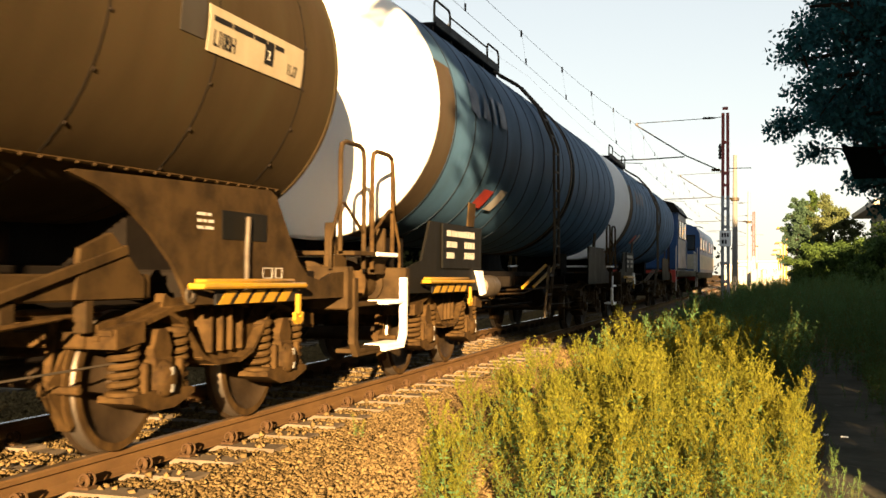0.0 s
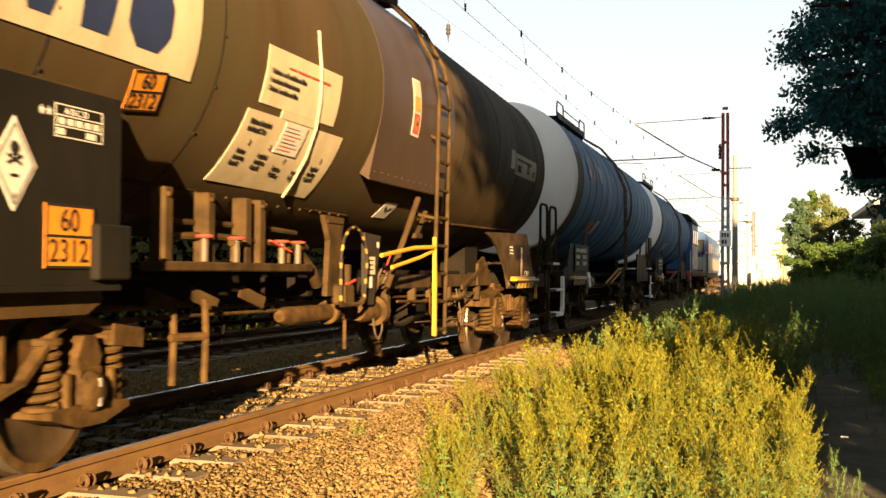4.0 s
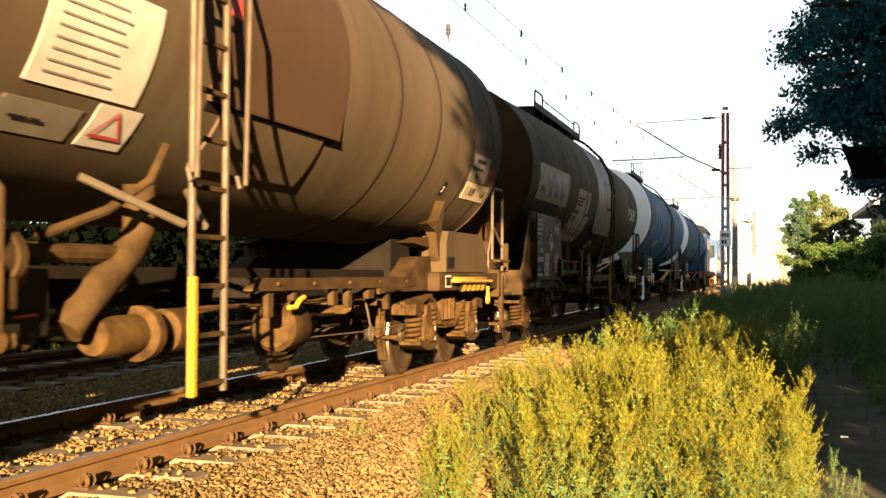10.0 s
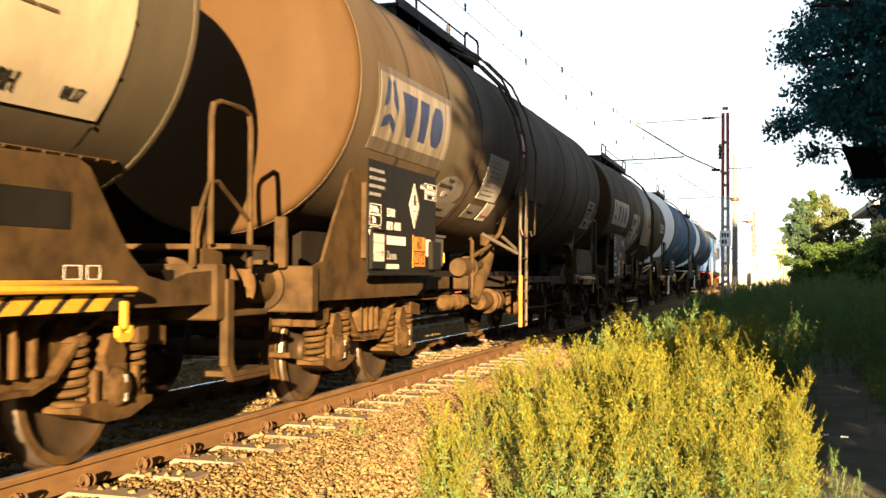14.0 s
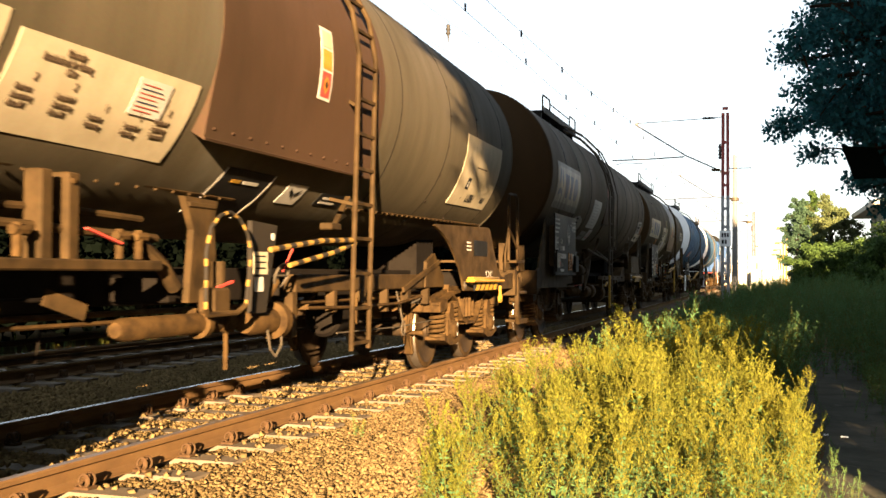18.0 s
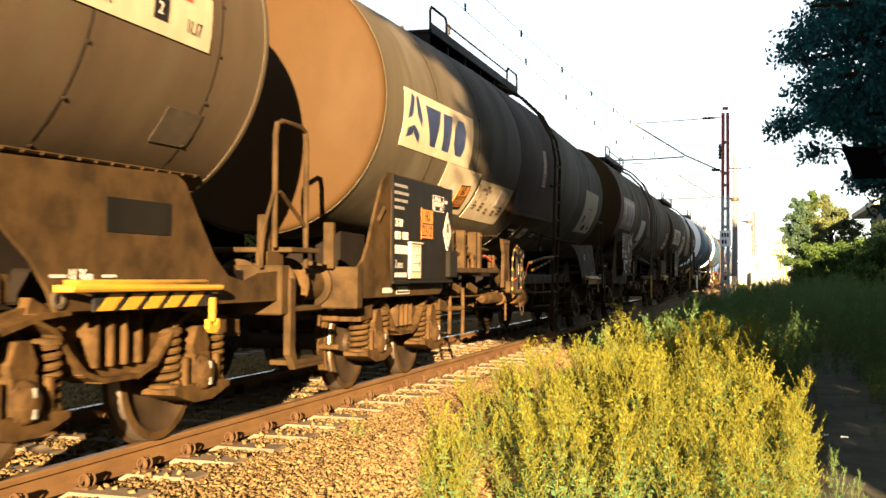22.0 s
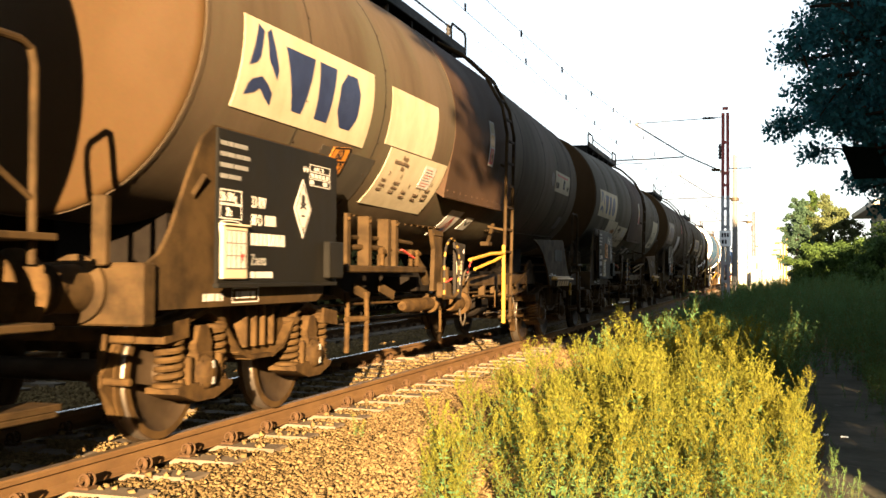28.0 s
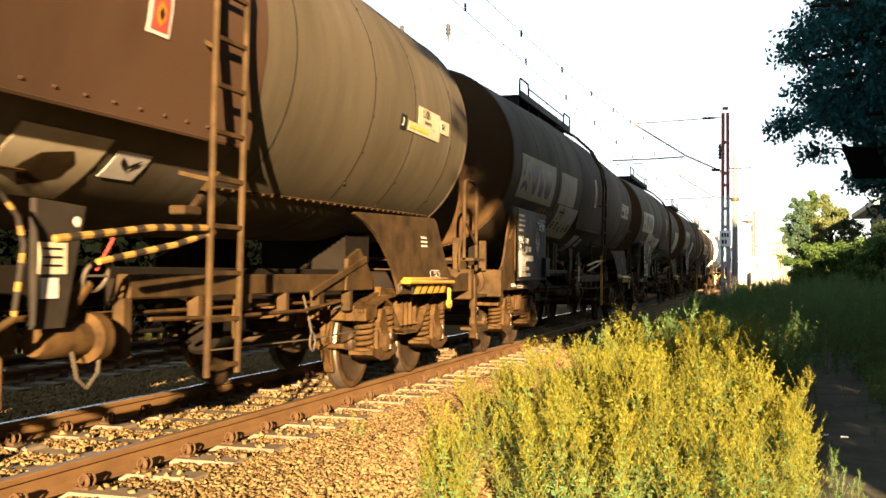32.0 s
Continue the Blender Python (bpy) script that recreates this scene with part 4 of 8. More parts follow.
def logo(sh, parent, y0, y1, a0, a1, ground_mat, mark_mat):
    """The owner's sign as plain shapes in its colours: a three-lobed mark and three solid blocks."""
    p = sh.sheet("owner_sign", parent, ground_mat, y0, y1, a0, a1, label="white sign with dark blue shapes")
    w, z0, z1 = y1 - y0, arcm(a0), arcm(a1)
    h = z1 - z0

    def at(pts):
        return [(y0 + a * w, z0 + b * h) for a, b in pts]
    sh.shape("mark_lobe", p, mark_mat, [at([(0.04, 0.48), (0.10, 0.56), (0.12, 0.94), (0.08, 0.96)])])
    sh.shape("mark_lobe", p, mark_mat, [at([(0.16, 0.96), (0.13, 0.94), (0.155, 0.62), (0.225, 0.42), (0.225, 0.56)])])
    sh.shape("mark_lobe", p, mark_mat, [at([(0.045, 0.16), (0.135, 0.26), (0.13, 0.42), (0.06, 0.34)]), at([(0.135, 0.26), (0.215, 0.13), (0.21, 0.30), (0.13, 0.42)])])
    sh.shape("sign_block", p, mark_mat, [at([(0.26, 0.84), (0.475, 0.84), (0.43, 0.16), (0.36, 0.16)])])
    sh.shape("sign_block", p, mark_mat, [at([(0.51, 0.84), (0.65, 0.84), (0.63, 0.16), (0.53, 0.16)])])
    sh.shape("sign_block", p, mark_mat, [at([(0.69, 0.34), (0.69, 0.66), (0.74, 0.84), (0.83, 0.84), (0.87, 0.66), (0.87, 0.34), (0.83, 0.16), (0.74, 0.16)])])
    return p


HEATING = ((0.06, "2", ("Kondensat", "Zusatzheizung", "UE und OE")), (0.25, "2", ("Dampfeinlauf", "Zusatzheizung", "UE und OE")),
           (0.44, "1", ("Kondensat", "Tankheizung")), (0.64, "1", ("Dampfeinlauf", "Tankheizung")), (0.80, "3", ("Dampfeinlauf", "Zusatzheizung", "T-Stück für UE")))


def placard(sh, parent, y0, y1, a0, a1, material=None, arrows=True, sticker=True, worn=True):
    """The cream notice with lines of writing and a row of arrows; a worn one has lost its heading."""
    p = sh.sheet("notice", parent, material or CREAM, y0, y1, a0, a1, label="faded cream notice with lines of writing")
    w = y1 - y0
    t = a1 - a0
    ink = FADED_INK if worn else BLACK
    if worn:
        for j, line in enumerate(("Maximaler", "Betriebsdruck der Heizung", "12 bar")):
            sh.text(line, 0.062, y0 + (0.22, 0.12, 0.24)[j] * w, a1 - (0.13 + 0.085 * j) * t, ink, p, 0.6)
    elif arrows:
        sh.text("Höchstzul. Betriebsdr.", 0.060, y0 + 0.05 * w, a1 - 0.16 * t, BLACK, p, 0.62)
        sh.text("der Heizschl. 5 bar", 0.060, y0 + 0.05 * w, a1 - 0.25 * t, BLACK, p, 0.62)
    if arrows:
        for i, (f, digit, lines) in enumerate(HEATING):
            y = y0 + f * w
            k = (0.42, 0.42, 0.54, 0.54, 0.42)[i]
            sh.text(digit, 0.060, y + 0.10, a1 - k * t, ink, p, 0.9)
            for j, line in enumerate(lines):
                sh.text(line, 0.050, y, a1 - (k + 0.12 + 0.085 * j) * t, ink, p, 0.56)
            low = a1 - (k + 0.16 + 0.085 * len(lines)) * t
            sh.shape("arrow_mark", p, ink, [[(y + 0.075, arcm(low - 0.10 * t)), (y + 0.125, arcm(low - 0.02 * t)), (y + 0.115, arcm(low + 0.02 * t)), (y + 0.09, arcm(low - 0.03 * t))]])
    elif not worn:
        for j, line in enumerate(("1  Heizkreise 1 und 2 anschließen und öffnen", "2  Ausreichende Auftauzeit abwarten", "3  Heizkreis 3 anschließen und öffnen")):
            sh.text(line, 0.056, y0 + 0.04 * w, a1 - (0.45 + 0.15 * j) * t, BLACK, p, 0.58)
        sh.bars(p, RED, y0 + 0.25 * w, a1 - 0.28 * t, [0.10 * w, 0.16 * w, 0.12 * w, 0.14 * w], 0.014)
    if sticker:
        s0, s1, c0, c1 = (0.62, 0.82, 0.50, 0.10) if worn else (0.355, 0.585, 0.43, 0.02)
        s = sh.sheet("sticker", p, WHITE, y0 + s0 * w, y0 + s1 * w, a1 - c0 * t, a1 - c1 * t, 0.003, lift=0.009)
        for j in range(7):
            sh.bars(s, RED if j % 3 != 1 else NAVY, y0 + (s0 + 0.02) * w, a1 - (c1 + (c0 - c1) * (0.16 + 0.12 * j)) * t, [(s1 - s0) * (0.55 + 0.2 * ((j * 7) % 3) / 2) * w], 0.005, lift=0.0125)
    return p


def z_wagon(o):
    """Type 1: an insulated, slightly tapered tank on a self-supporting frame."""
    w = thing("tank_wagon", o["label"], "tank wagon", "tank wagons of the train")
    w.matrix_basis = pose(0, o["at"], 0)
    sh = Shell(1.345, 1.445, -6.95, 7.15, 2.885)
    zc = sh.zc
    part("tank", tank_mesh(sh.end, sh.y0, sh.y1, zc, sh.mid, sh.flat), o["paint"], w, o["tank_label"])
    part("tank_end", end_mesh(sh.end, sh.y0, -1, zc, 0.34), o["end_paint"], w, "dusty dished tank end")
    part("tank_end", end_mesh(sh.end, sh.y1, 1, zc, 0.34), o["paint"], w)
    for y in (-5.35, -3.72, 2.05, 3.82, 5.05, 6.45):
        sh.ring("seam_band", w, SEAM, y, 0.026, 0.002)
    for y in (sh.y0 + 0.03, sh.y1 - 0.03):
        sh.ring("rim_band", w, o["paint"], y, 0.06, 0.005)
    sh.sheet("side_seam", w, FRAME_BROWN, -4.8, -0.3, -53.2, -52.4, 0.012)
    sh.sheet("side_seam", w, FRAME_BROWN, 1.7, 6.95, -49.4, -48.6, 0.012)
    def bolt():
        return Mesh().lathe([(0.002, 0.014), (0.010, 0.012), (0.015, 0)], 6, "x")
    for y in [-4.7 + 0.22 * i for i in range(20)] + [1.8 + 0.17 * i for i in range(31)]:
        a = math.radians(-52.8 if y < 0 else -49.0)
        sub("seam_bolt", "seam_bolt", bolt, FRAME_BROWN, w, Matrix.Translation(((sh.r(y) + 0.010) * math.cos(a), y, zc + (sh.r(y) + 0.010) * math.sin(a))) @ Matrix.Rotation(-a, 4, "Y"))
    for y in (-5.35, -3.72, 3.82, 5.05, 6.45):
        for d in range(-44, 40, 14):
            a = math.radians(d + 5 * math.sin(y * 7))
            sub("seam_clasp", "seam_clasp", lambda: Mesh().box(0, 0.008, -0.008, 0.008, -0.012, 0.012, 0.003), SEAM_BAND, w, Matrix.Translation(((sh.r(y) + 0.001) * math.cos(a), y + 0.012, zc + (sh.r(y) + 0.001) * math.sin(a))) @ Matrix.Rotation(-a, 4, "Y"))
    c0, c1 = o.get("clad", (-1.50, 1.55))
    c = part("cladding", skirt(Mesh(), c0, c1, 62, -12, -32.5, sh.mid, zc), o["clad_paint"], w, "red-brown cladding sheet with a flared lower edge")
    sh.sheet("cladding_edge", c, o["clad_paint"], c0, c1, -33.1, -32.4, 0.112)
    for i in range(12):
        y = c0 + 0.1 + i * (c1 - c0 - 0.2) / 11
        a = math.radians(-30.0)
        r = sh.mid / math.cos(math.radians(18.5)) + 0.004
        sub("rivet", "rivet", lambda: Mesh().lathe([(0.002, 0.008), (0.009, 0.006), (0.013, 0)], 8, "x"), TANK_RED, c, Matrix.Translation((r * math.cos(a), y, zc + r * math.sin(a))) @ Matrix.Rotation(-a, 4, "Y"))
    tall = sh.sheet("warning_label", c, WHITE, 0.06, 0.30, -13, 10, 0.003, "tall red and yellow warning label", lift=0.008)
    sh.sheet("label_field", tall, o["tall"][0], 0.09, 0.27, -12, -4, 0.002, lift=0.012)
    sh.sheet("label_field", tall, o["tall"][1], 0.09, 0.27, -3.2, 3, 0.002, lift=0.012)
    sh.sheet("label_field", tall, o["tall"][2], 0.09, 0.27, 3.8, 9, 0.002, lift=0.012)
    ring = [(0.18 + 0.055 * math.cos(i * math.pi / 6), arcm(-8) + 0.075 * math.sin(i * math.pi / 6)) for i in range(12)]
    sh.shape("ring_mark", tall, ORANGE, [ring], lift=0.016)
    sh.shape("ring_mark", tall, BLACK, [[(0.18 + 0.03 * math.cos(i * math.pi / 6), arcm(-8) + 0.045 * math.sin(i * math.pi / 6)) for i in range(12)]], lift=0.019)
    sh.shape("triangle_mark", tall, YELLOW, [[(0.11, arcm(-2.5)), (0.25, arcm(-2.5)), (0.18, arcm(2.2))]], lift=0.016)
    logo(sh, w, -6.44, -4.02, *o["logo"], o["logo_ground"], NAVY)
    o["signs"](sh, w)
    # signs low on the tank beside the ladder
    if o["name"] == "F":
        s = sh.sheet("warning_sign", w, WHITE, -0.50, 0.06, -59, -40, 0.004, "white sign with a red triangle")
        for pts in ([(-0.42, -58.5), (0.00, -58.5), (-0.05, -56.8), (-0.36, -56.8)], [(-0.42, -58.5), (-0.36, -57.4), (-0.20, -45.6), (-0.20, -43.0)], [(0.00, -58.5), (-0.20, -43.0), (-0.20, -45.6), (-0.05, -57.4)]):
            sh.shape("red_edge", s, RED, [[(a, arcm(b)) for a, b in pts]], lift=0.011)
        sh.shape("blue_mark", s, BLUE_PAINT, [[(-0.31, arcm(-55.5)), (-0.12, arcm(-55.5)), (-0.14, arcm(-52)), (-0.29, arcm(-52))]], lift=0.011)
        sh.shape("blue_mark", s, GREY_MARK, [[(-0.25, arcm(-52)), (-0.18, arcm(-52)), (-0.18, arcm(-49.5)), (-0.25, arcm(-49.5))]], lift=0.011)
    elif o["name"] == "E":
        s = sh.sheet("dark_field", w, BLACK, -0.78, 0.02, -62, -41, 0.003, "black field with white edges")
        for y in (-0.78, 0.0):
            sh.sheet("field_edge", s, WHITE, y, y + 0.02, -62, -41, 0.002, lift=0.006)
        sh.bars(s, YELLOW, -0.60, -46, [0.14], 0.03)
        sh.bars(s, WHITE, -0.42, -46, [0.24], 0.03)
        q = sh.sheet("black_plate", w, BLACK, 1.05, 1.60, -50, -44, 0.003, "small black plate with white writing")
        sh.bars(q, WHITE, 1.12, -46.5, [0.16, 0.16], 0.025)
        sh.bars(q, WHITE, 1.12, -48.6, [0.12, 0.18], 0.025)
    elif o["name"] == "G":
        s = sh.sheet("cream_field", w, CREAM, -0.60, 0.22, -62, -40, 0.003, "cream field with peeling paint")
        sh.shape("bare_patch", s, FRAME_BROWN, [[(-0.40, arcm(-52)), (-0.28, arcm(-46)), (-0.05, arcm(-45)), (0.06, arcm(-49)), (0.02, arcm(-55)), (-0.22, arcm(-58))]], 0.006)
    s = sh.sheet("arrow_sign", w, WHITE, 0.34, 0.70, -51.5, -42.5, 0.004, "white sign with a black arrowhead")
    sh.shape("arrow_mark", s, BLACK, [[(0.41, arcm(-45.7)), (0.52, arcm(-48.3)), (0.52, arcm(-46.6)), (0.41, arcm(-44.0))], [(0.52, arcm(-48.3)), (0.63, arcm(-45.7)), (0.63, arcm(-44.0)), (0.52, arcm(-46.6))]])
    # frame and ends
    underframe(w)
    saddle_cradle(w, 1.0, 1.36, zc)
    buffer_pair(w, -1)
    buffer_pair(w, 1)
    platform(w, 1, o.get("rail", FRAME_BROWN), o.get("step", FRAME_BROWN))
    for s in (-1, 1):
        rear = Mesh().prism([(-7.60, 0.93), (-7.60, 1.19), (-7.48, 1.22), (-7.36, 1.28), (-7.24, 1.42), (-7.06, 1.74), (-6.86, 2.06), (-6.70, 2.16), (-4.86, 2.16), (-4.86, 1.0), (-5.0, 0.93)], min(s * 1.255, s * 1.285), max(s * 1.255, s * 1.285))
        part("rear_side_plate", rear, FRAME_BROWN, w)
        front = Mesh().prism([(3.62, 1.70), (3.90, 1.64), (4.18, 1.54), (4.42, 1.40), (4.66, 1.22), (4.80, 1.06), (4.86, 0.95), (7.60, 0.95), (7.60, 1.18), (7.20, 1.16), (6.95, 1.10), (6.70, 1.14), (6.52, 1.26), (6.33, 1.48), (6.12, 1.74), (6.02, 1.78), (3.68, 1.72)], min(s * 1.255, s * 1.285), max(s * 1.255, s * 1.285))
        part("front_side_plate", front, FRAME_BROWN, w)
        part("side_gusset", Mesh().prism([(4.0, 1.0), (4.7, 1.0), (4.7, 1.12), (4.35, 1.40), (4.05, 1.30)], min(s * 1.02, s * 1.06), max(s * 1.02, s * 1.06)), FRAME_BROWN, w)
        part("side_beam", Mesh().box(min(s * 0.92, s * 1.04), max(s * 0.92, s * 1.04), 0.5, 4.8, 0.99, 1.15, 0.012), FRAME_BROWN, w)
        part("side_beam", Mesh().box(min(s * 0.52, s * 0.62), max(s * 0.52, s * 0.62), -4.9, -1.9, 0.90, 1.00, 0.012), UNDER_SHADE, w)
        for y, h, d in ((1.35, 0.20, 0.04), (2.05, 0.13, 0.07), (2.75, 0.24, 0.035), (3.45, 0.16, 0.06), (4.15, 0.20, 0.04)):
            part("beam_hanger", Mesh().box(min(s * 0.96, s * 1.05), max(s * 0.96, s * 1.05), y - d, y + d, 1.0 - h, 1.0, 0.008), FRAME_BROWN, w)
        part("foot_rail", Mesh().tube([(s * 1.06, 0.7, 0.86), (s * 1.08, 1.6, 0.84), (s * 1.08, 3.0, 0.84), (s * 1.04, 3.9, 0.90)], 0.016, 6), RUST, w)
        part("plate_brace", Mesh().tube([(s * 1.29, -7.0, 1.66), (s * 1.31, -6.88, 1.80)], 0.02, 6), FRAME_BROWN, w)
        part("tie_bar", Mesh().bar((s * 1.06, 3.2, 0.98), (s * 1.06, 4.5, 1.30), 0.03, 0.06), FRAME_BROWN, w)
    if o["name"] != "G":
        part("dark_plate", Mesh().box(1.285, 1.29, 5.28, 5.95, 1.39, 1.59, 0.001), PANEL, w)
    if o["name"] == "C":
        part("side_stay", Mesh().bar((1.40, 0.38, 1.95), (1.20, 0.0, 1.02), 0.05, 0.04), FRAME_BROWN, w, "slanting steel stay under the cladding")
        part("white_post", Mesh().tube([(1.31, 5.60, 1.02), (1.31, 5.60, 1.30), (1.31, 5.62, 1.56)], 0.02, 8), STEEL, w)
    if o["pivot"]:
        letters("11,36m", 0.115, face(1.288, 4.95, 1.10), WHITE, "lettering", w, 0.62)
        for (a, b) in ((4.80, 4.93), (5.38, 5.25)):
            part("arrow_mark", Mesh().box(1.286, 1.289, min(a, b), max(a, b), 1.132, 1.148, 0.0005), WHITE, w)
    else:
        ya = 5.55 if o["name"] == "G" else 4.95
        for i, ws in enumerate(([0.11, 0.05], [0.06, 0.04, 0.07], [0.08, 0.11])):
            bars("writing_bar", w, WHITE, 1.288, ya, 1.54 - i * 0.045, ws, 0.020)
        for y0, y1 in ((5.9, 6.05), (6.1, 6.22)):
            f = Mesh()
            for a, b, c, d in ((y0, y1, 1.12, 1.126), (y0, y1, 1.194, 1.20), (y0, y0 + 0.006, 1.12, 1.20), (y1 - 0.006, y1, 1.12, 1.20)):
                f.box(1.286, 1.289, a, b, c, d, 0.0005)
            part("table_frame", f, WHITE, w)
    bars("writing_bar", w, WHITE, 1.288, -5.95 - 0.9, 0.97, [0.03, 0.10, 0.05, 0.03], 0.05)
    f = Mesh().box(1.287, 1.289, -6.45, -6.05, 0.95, 0.96, 0.0005).box(1.287, 1.289, -6.45, -6.05, 1.05, 1.06, 0.0005).box(1.287, 1.289, -6.45, -6.44, 0.95, 1.06, 0.0005).box(1.287, 1.289, -6.06, -6.05, 0.95, 1.06, 0.0005)
    part("table_frame", f, WHITE, w)
    bars("writing_bar", w, WHITE, 1.288, -6.40, 0.98, [0.05, 0.14, 0.06], 0.05)
    info_panel(w, 1.40, -6.87, -4.87, 1.09, 2.12, o)
    for y in (-6.6, -5.1):
        part("panel_bracket", Mesh().box(1.28, 1.385, y - 0.03, y + 0.03, 1.2, 2.0, 0.005), FRAME_BROWN, w)
    foot_board(w, 1, 4.98, 6.35)
    part("lashing_eye", Mesh().lathe([(0.055, 0.0), (0.055, 0.012), (0.03, 0.012), (0.03, 0.0)], 14, "x", (1.29, 4.86, 1.02)), STEEL, w)
    # fittings under the middle
    brake_gear(w)
    sh_beam = part("pipe_shelf", Mesh().box(1.05, 1.20, -4.15, -1.80, 1.17, 1.235, 0.010), FRAME_BROWN, w)
    for y in (-3.95, -3.40, -2.85, -2.62):
        part("shelf_post", Mesh().box(1.02, 1.14, y - 0.05, y + 0.05, 1.22, 1.72, 0.01), FRAME_BROWN, w)
    for y in (-3.75, -3.2, -2.45):
        part("slanted_plate", Mesh().bar((0.94, y - 0.16, 1.02), (1.0, y + 0.14, 0.92), 0.012, 0.10), FRAME_BROWN, w)
    part("upper_pipe", Mesh().tube([(1.02, -4.3, 1.50), (1.02, -2.5, 1.52), (1.0, -1.75, 1.50)], 0.024, 8), FRAME_BROWN, w)
    for y in (-3.95, -3.40, -2.62):
        part("post_bolt", Mesh().lathe([(0.002, 1.165), (0.016, 1.16), (0.018, 1.135)], 6, "x", (0, y - 0.02, 1.67)), RUST, w)
    for y in (-3.1, -2.2, -2.0):
        part("tap", Mesh().cyl((1.15, y, 1.24), (1.15, y, 1.42), 0.025, 8).cyl((1.15, y - 0.04, 1.38), (1.15, y + 0.08, 1.38), 0.03, 8), RUST, w)
    if o["name"] == "C":
        for y in (-3.55, -3.1, -2.35, -2.05):
            st = part("tap_stem", Mesh().cyl((1.17, y, 1.235), (1.17, y, 1.40), 0.028, 8), STEEL, w)
            part("tap_wheel", Mesh().tube([(1.17 + 0.055 * math.cos(a), y + 0.055 * math.sin(a), 1.41) for a in [i * math.pi / 6 for i in range(12)]], 0.011, 5, closed=True).bar((1.17, y - 0.055, 1.41), (1.17, y + 0.055, 1.41), 0.012, 0.012), RED, st, "red tap wheel")
    part("tap_handle", Mesh().bar((1.17, -2.55, 1.41), (1.20, -2.25, 1.33), 0.03, 0.012), RED, w, "red tap handle")
    part("steam_pipe", Mesh().tube([(1.0, -3.9, 1.40), (1.08, -3.3, 1.42), (1.08, -1.7, 1.38)], 0.028, 8), FRAME_BROWN, w)
    part("pipe_elbow", Mesh().tube([(1.08, -1.95, 1.38), (1.10, -1.65, 1.20), (1.10, -1.5, 1.06)], 0.05, 10), FRAME_BROWN, w)
    for (y, x) in ((-3.7, 1.02), (-3.45, 1.12)):
        part("drain_pipe", Mesh().tube([(x, y, 0.98), (x, y + 0.02, 0.75), (x, y, 0.40)], 0.025, 8), RUST, w)
    part("drain_cap", Mesh().tube([(1.02, -3.72, 0.72), (1.12, -3.43, 0.72)], 0.03, 8), RUST, w)
    part("outlet_pipe", Mesh().lathe([(0.002, -2.0), (0.05, -1.99), (0.075, -1.92), (0.075, -1.0), (0.11, -1.0), (0.11, -0.94), (0.07, -0.94), (0.07, -0.7), (0.002, -0.7)], 20, "y", (0.98, 0, 0.80)), RUST, w)
    part("outlet_valve", Mesh().cyl((0.98, -0.72, 0.80), (0.98, -0.52, 0.80), 0.08, 14).box(0.90, 1.06, -0.69, -0.55, 0.72, 0.90, 0.02), RUST, w)
    part("outlet_chain", Mesh().tube([(1.0, -0.62, 0.72), (1.0, -0.62, 0.44)], 0.018, 6), RUST, w)
    part("side_outlet", Mesh().lathe([(0.002, -0.42), (0.08, -0.42), (0.10, -0.36), (0.10, 0.0), (0.15, 0.02), (0.15, 0.12), (0.12, 0.16), (0.002, 0.16)], 20, "y", (1.05, 0, 0.78)), RUST, w)
    part("spindle", Mesh().tube([(1.05, -0.30, 0.80), (1.12, -0.05, 1.10)], 0.045, 10), RUST, w)
    wheel = part("hand_wheel", Mesh().tube([(1.16 + 0.03 * math.sin(a), -0.02 + 0.11 * math.cos(a), 1.14 + 0.09 * math.sin(a)) for a in [i * math.pi / 9 for i in range(18)]], 0.012, 6, closed=True), STEEL, w)
    part("wheel_spoke", Mesh().tube([(1.16, -0.13, 1.14), (1.16, 0.09, 1.14)], 0.01, 5), STEEL, wheel)
    part("seal_tag", Mesh().bar((1.19, -0.06, 1.17), (1.22, 0.06, 1.36), 0.012, 0.012), RED, w, "red seal tag")
    part("chain_loop", Mesh().tube([(1.12, -0.18, 0.72), (1.13, -0.14, 0.56), (1.13, -0.05, 0.50), (1.13, 0.05, 0.58), (1.12, 0.08, 0.70)], 0.01, 5), STEEL, w)
    before = set(w.children)
    part("hose_bracket", Mesh().prism([(-1.72, 1.67), (-1.28, 1.66), (-1.33, 1.50), (-1.26, 0.96), (-1.66, 0.96), (-1.60, 1.45)], 1.12, 1.17), FRAME_BROWN, w)
    part("bracket_bolts", Mesh().box(1.17, 1.185, -1.68, -1.32, 1.60, 1.635, 0.006), FRAME_BROWN, w)
    hoop = [(1.30, -1.66, 0.92), (1.30, -1.66, 1.30), (1.30, -1.60, 1.46), (1.30, -1.48, 1.55), (1.30, -1.34, 1.58), (1.30, -1.20, 1.54), (1.30, -1.08, 1.44), (1.30, -1.03, 1.30), (1.30, -1.10, 0.92)]
    striped_tube(w, fine_path(hoop, 0.05), 0.014, "hose_guard", "yellow and black banded hoop round the valve")
    part("hoop_base", Mesh().tube([(1.30, -1.66, 0.93), (1.28, -1.60, 0.88), (1.28, -1.20, 0.88), (1.30, -1.10, 0.93)], 0.02, 8), FRAME_BROWN, w)
    part("valve_body", Mesh().box(1.15, 1.28, -1.52, -1.28, 0.88, 1.06, 0.02).cyl((1.21, -1.34, 1.0), (1.21, -1.34, 1.24), 0.05, 10), FRAME_BROWN, w)
    part("red_valve_lever", Mesh().bar((1.25, -1.42, 1.06), (1.26, -1.22, 1.10), 0.02, 0.02), RED, w)
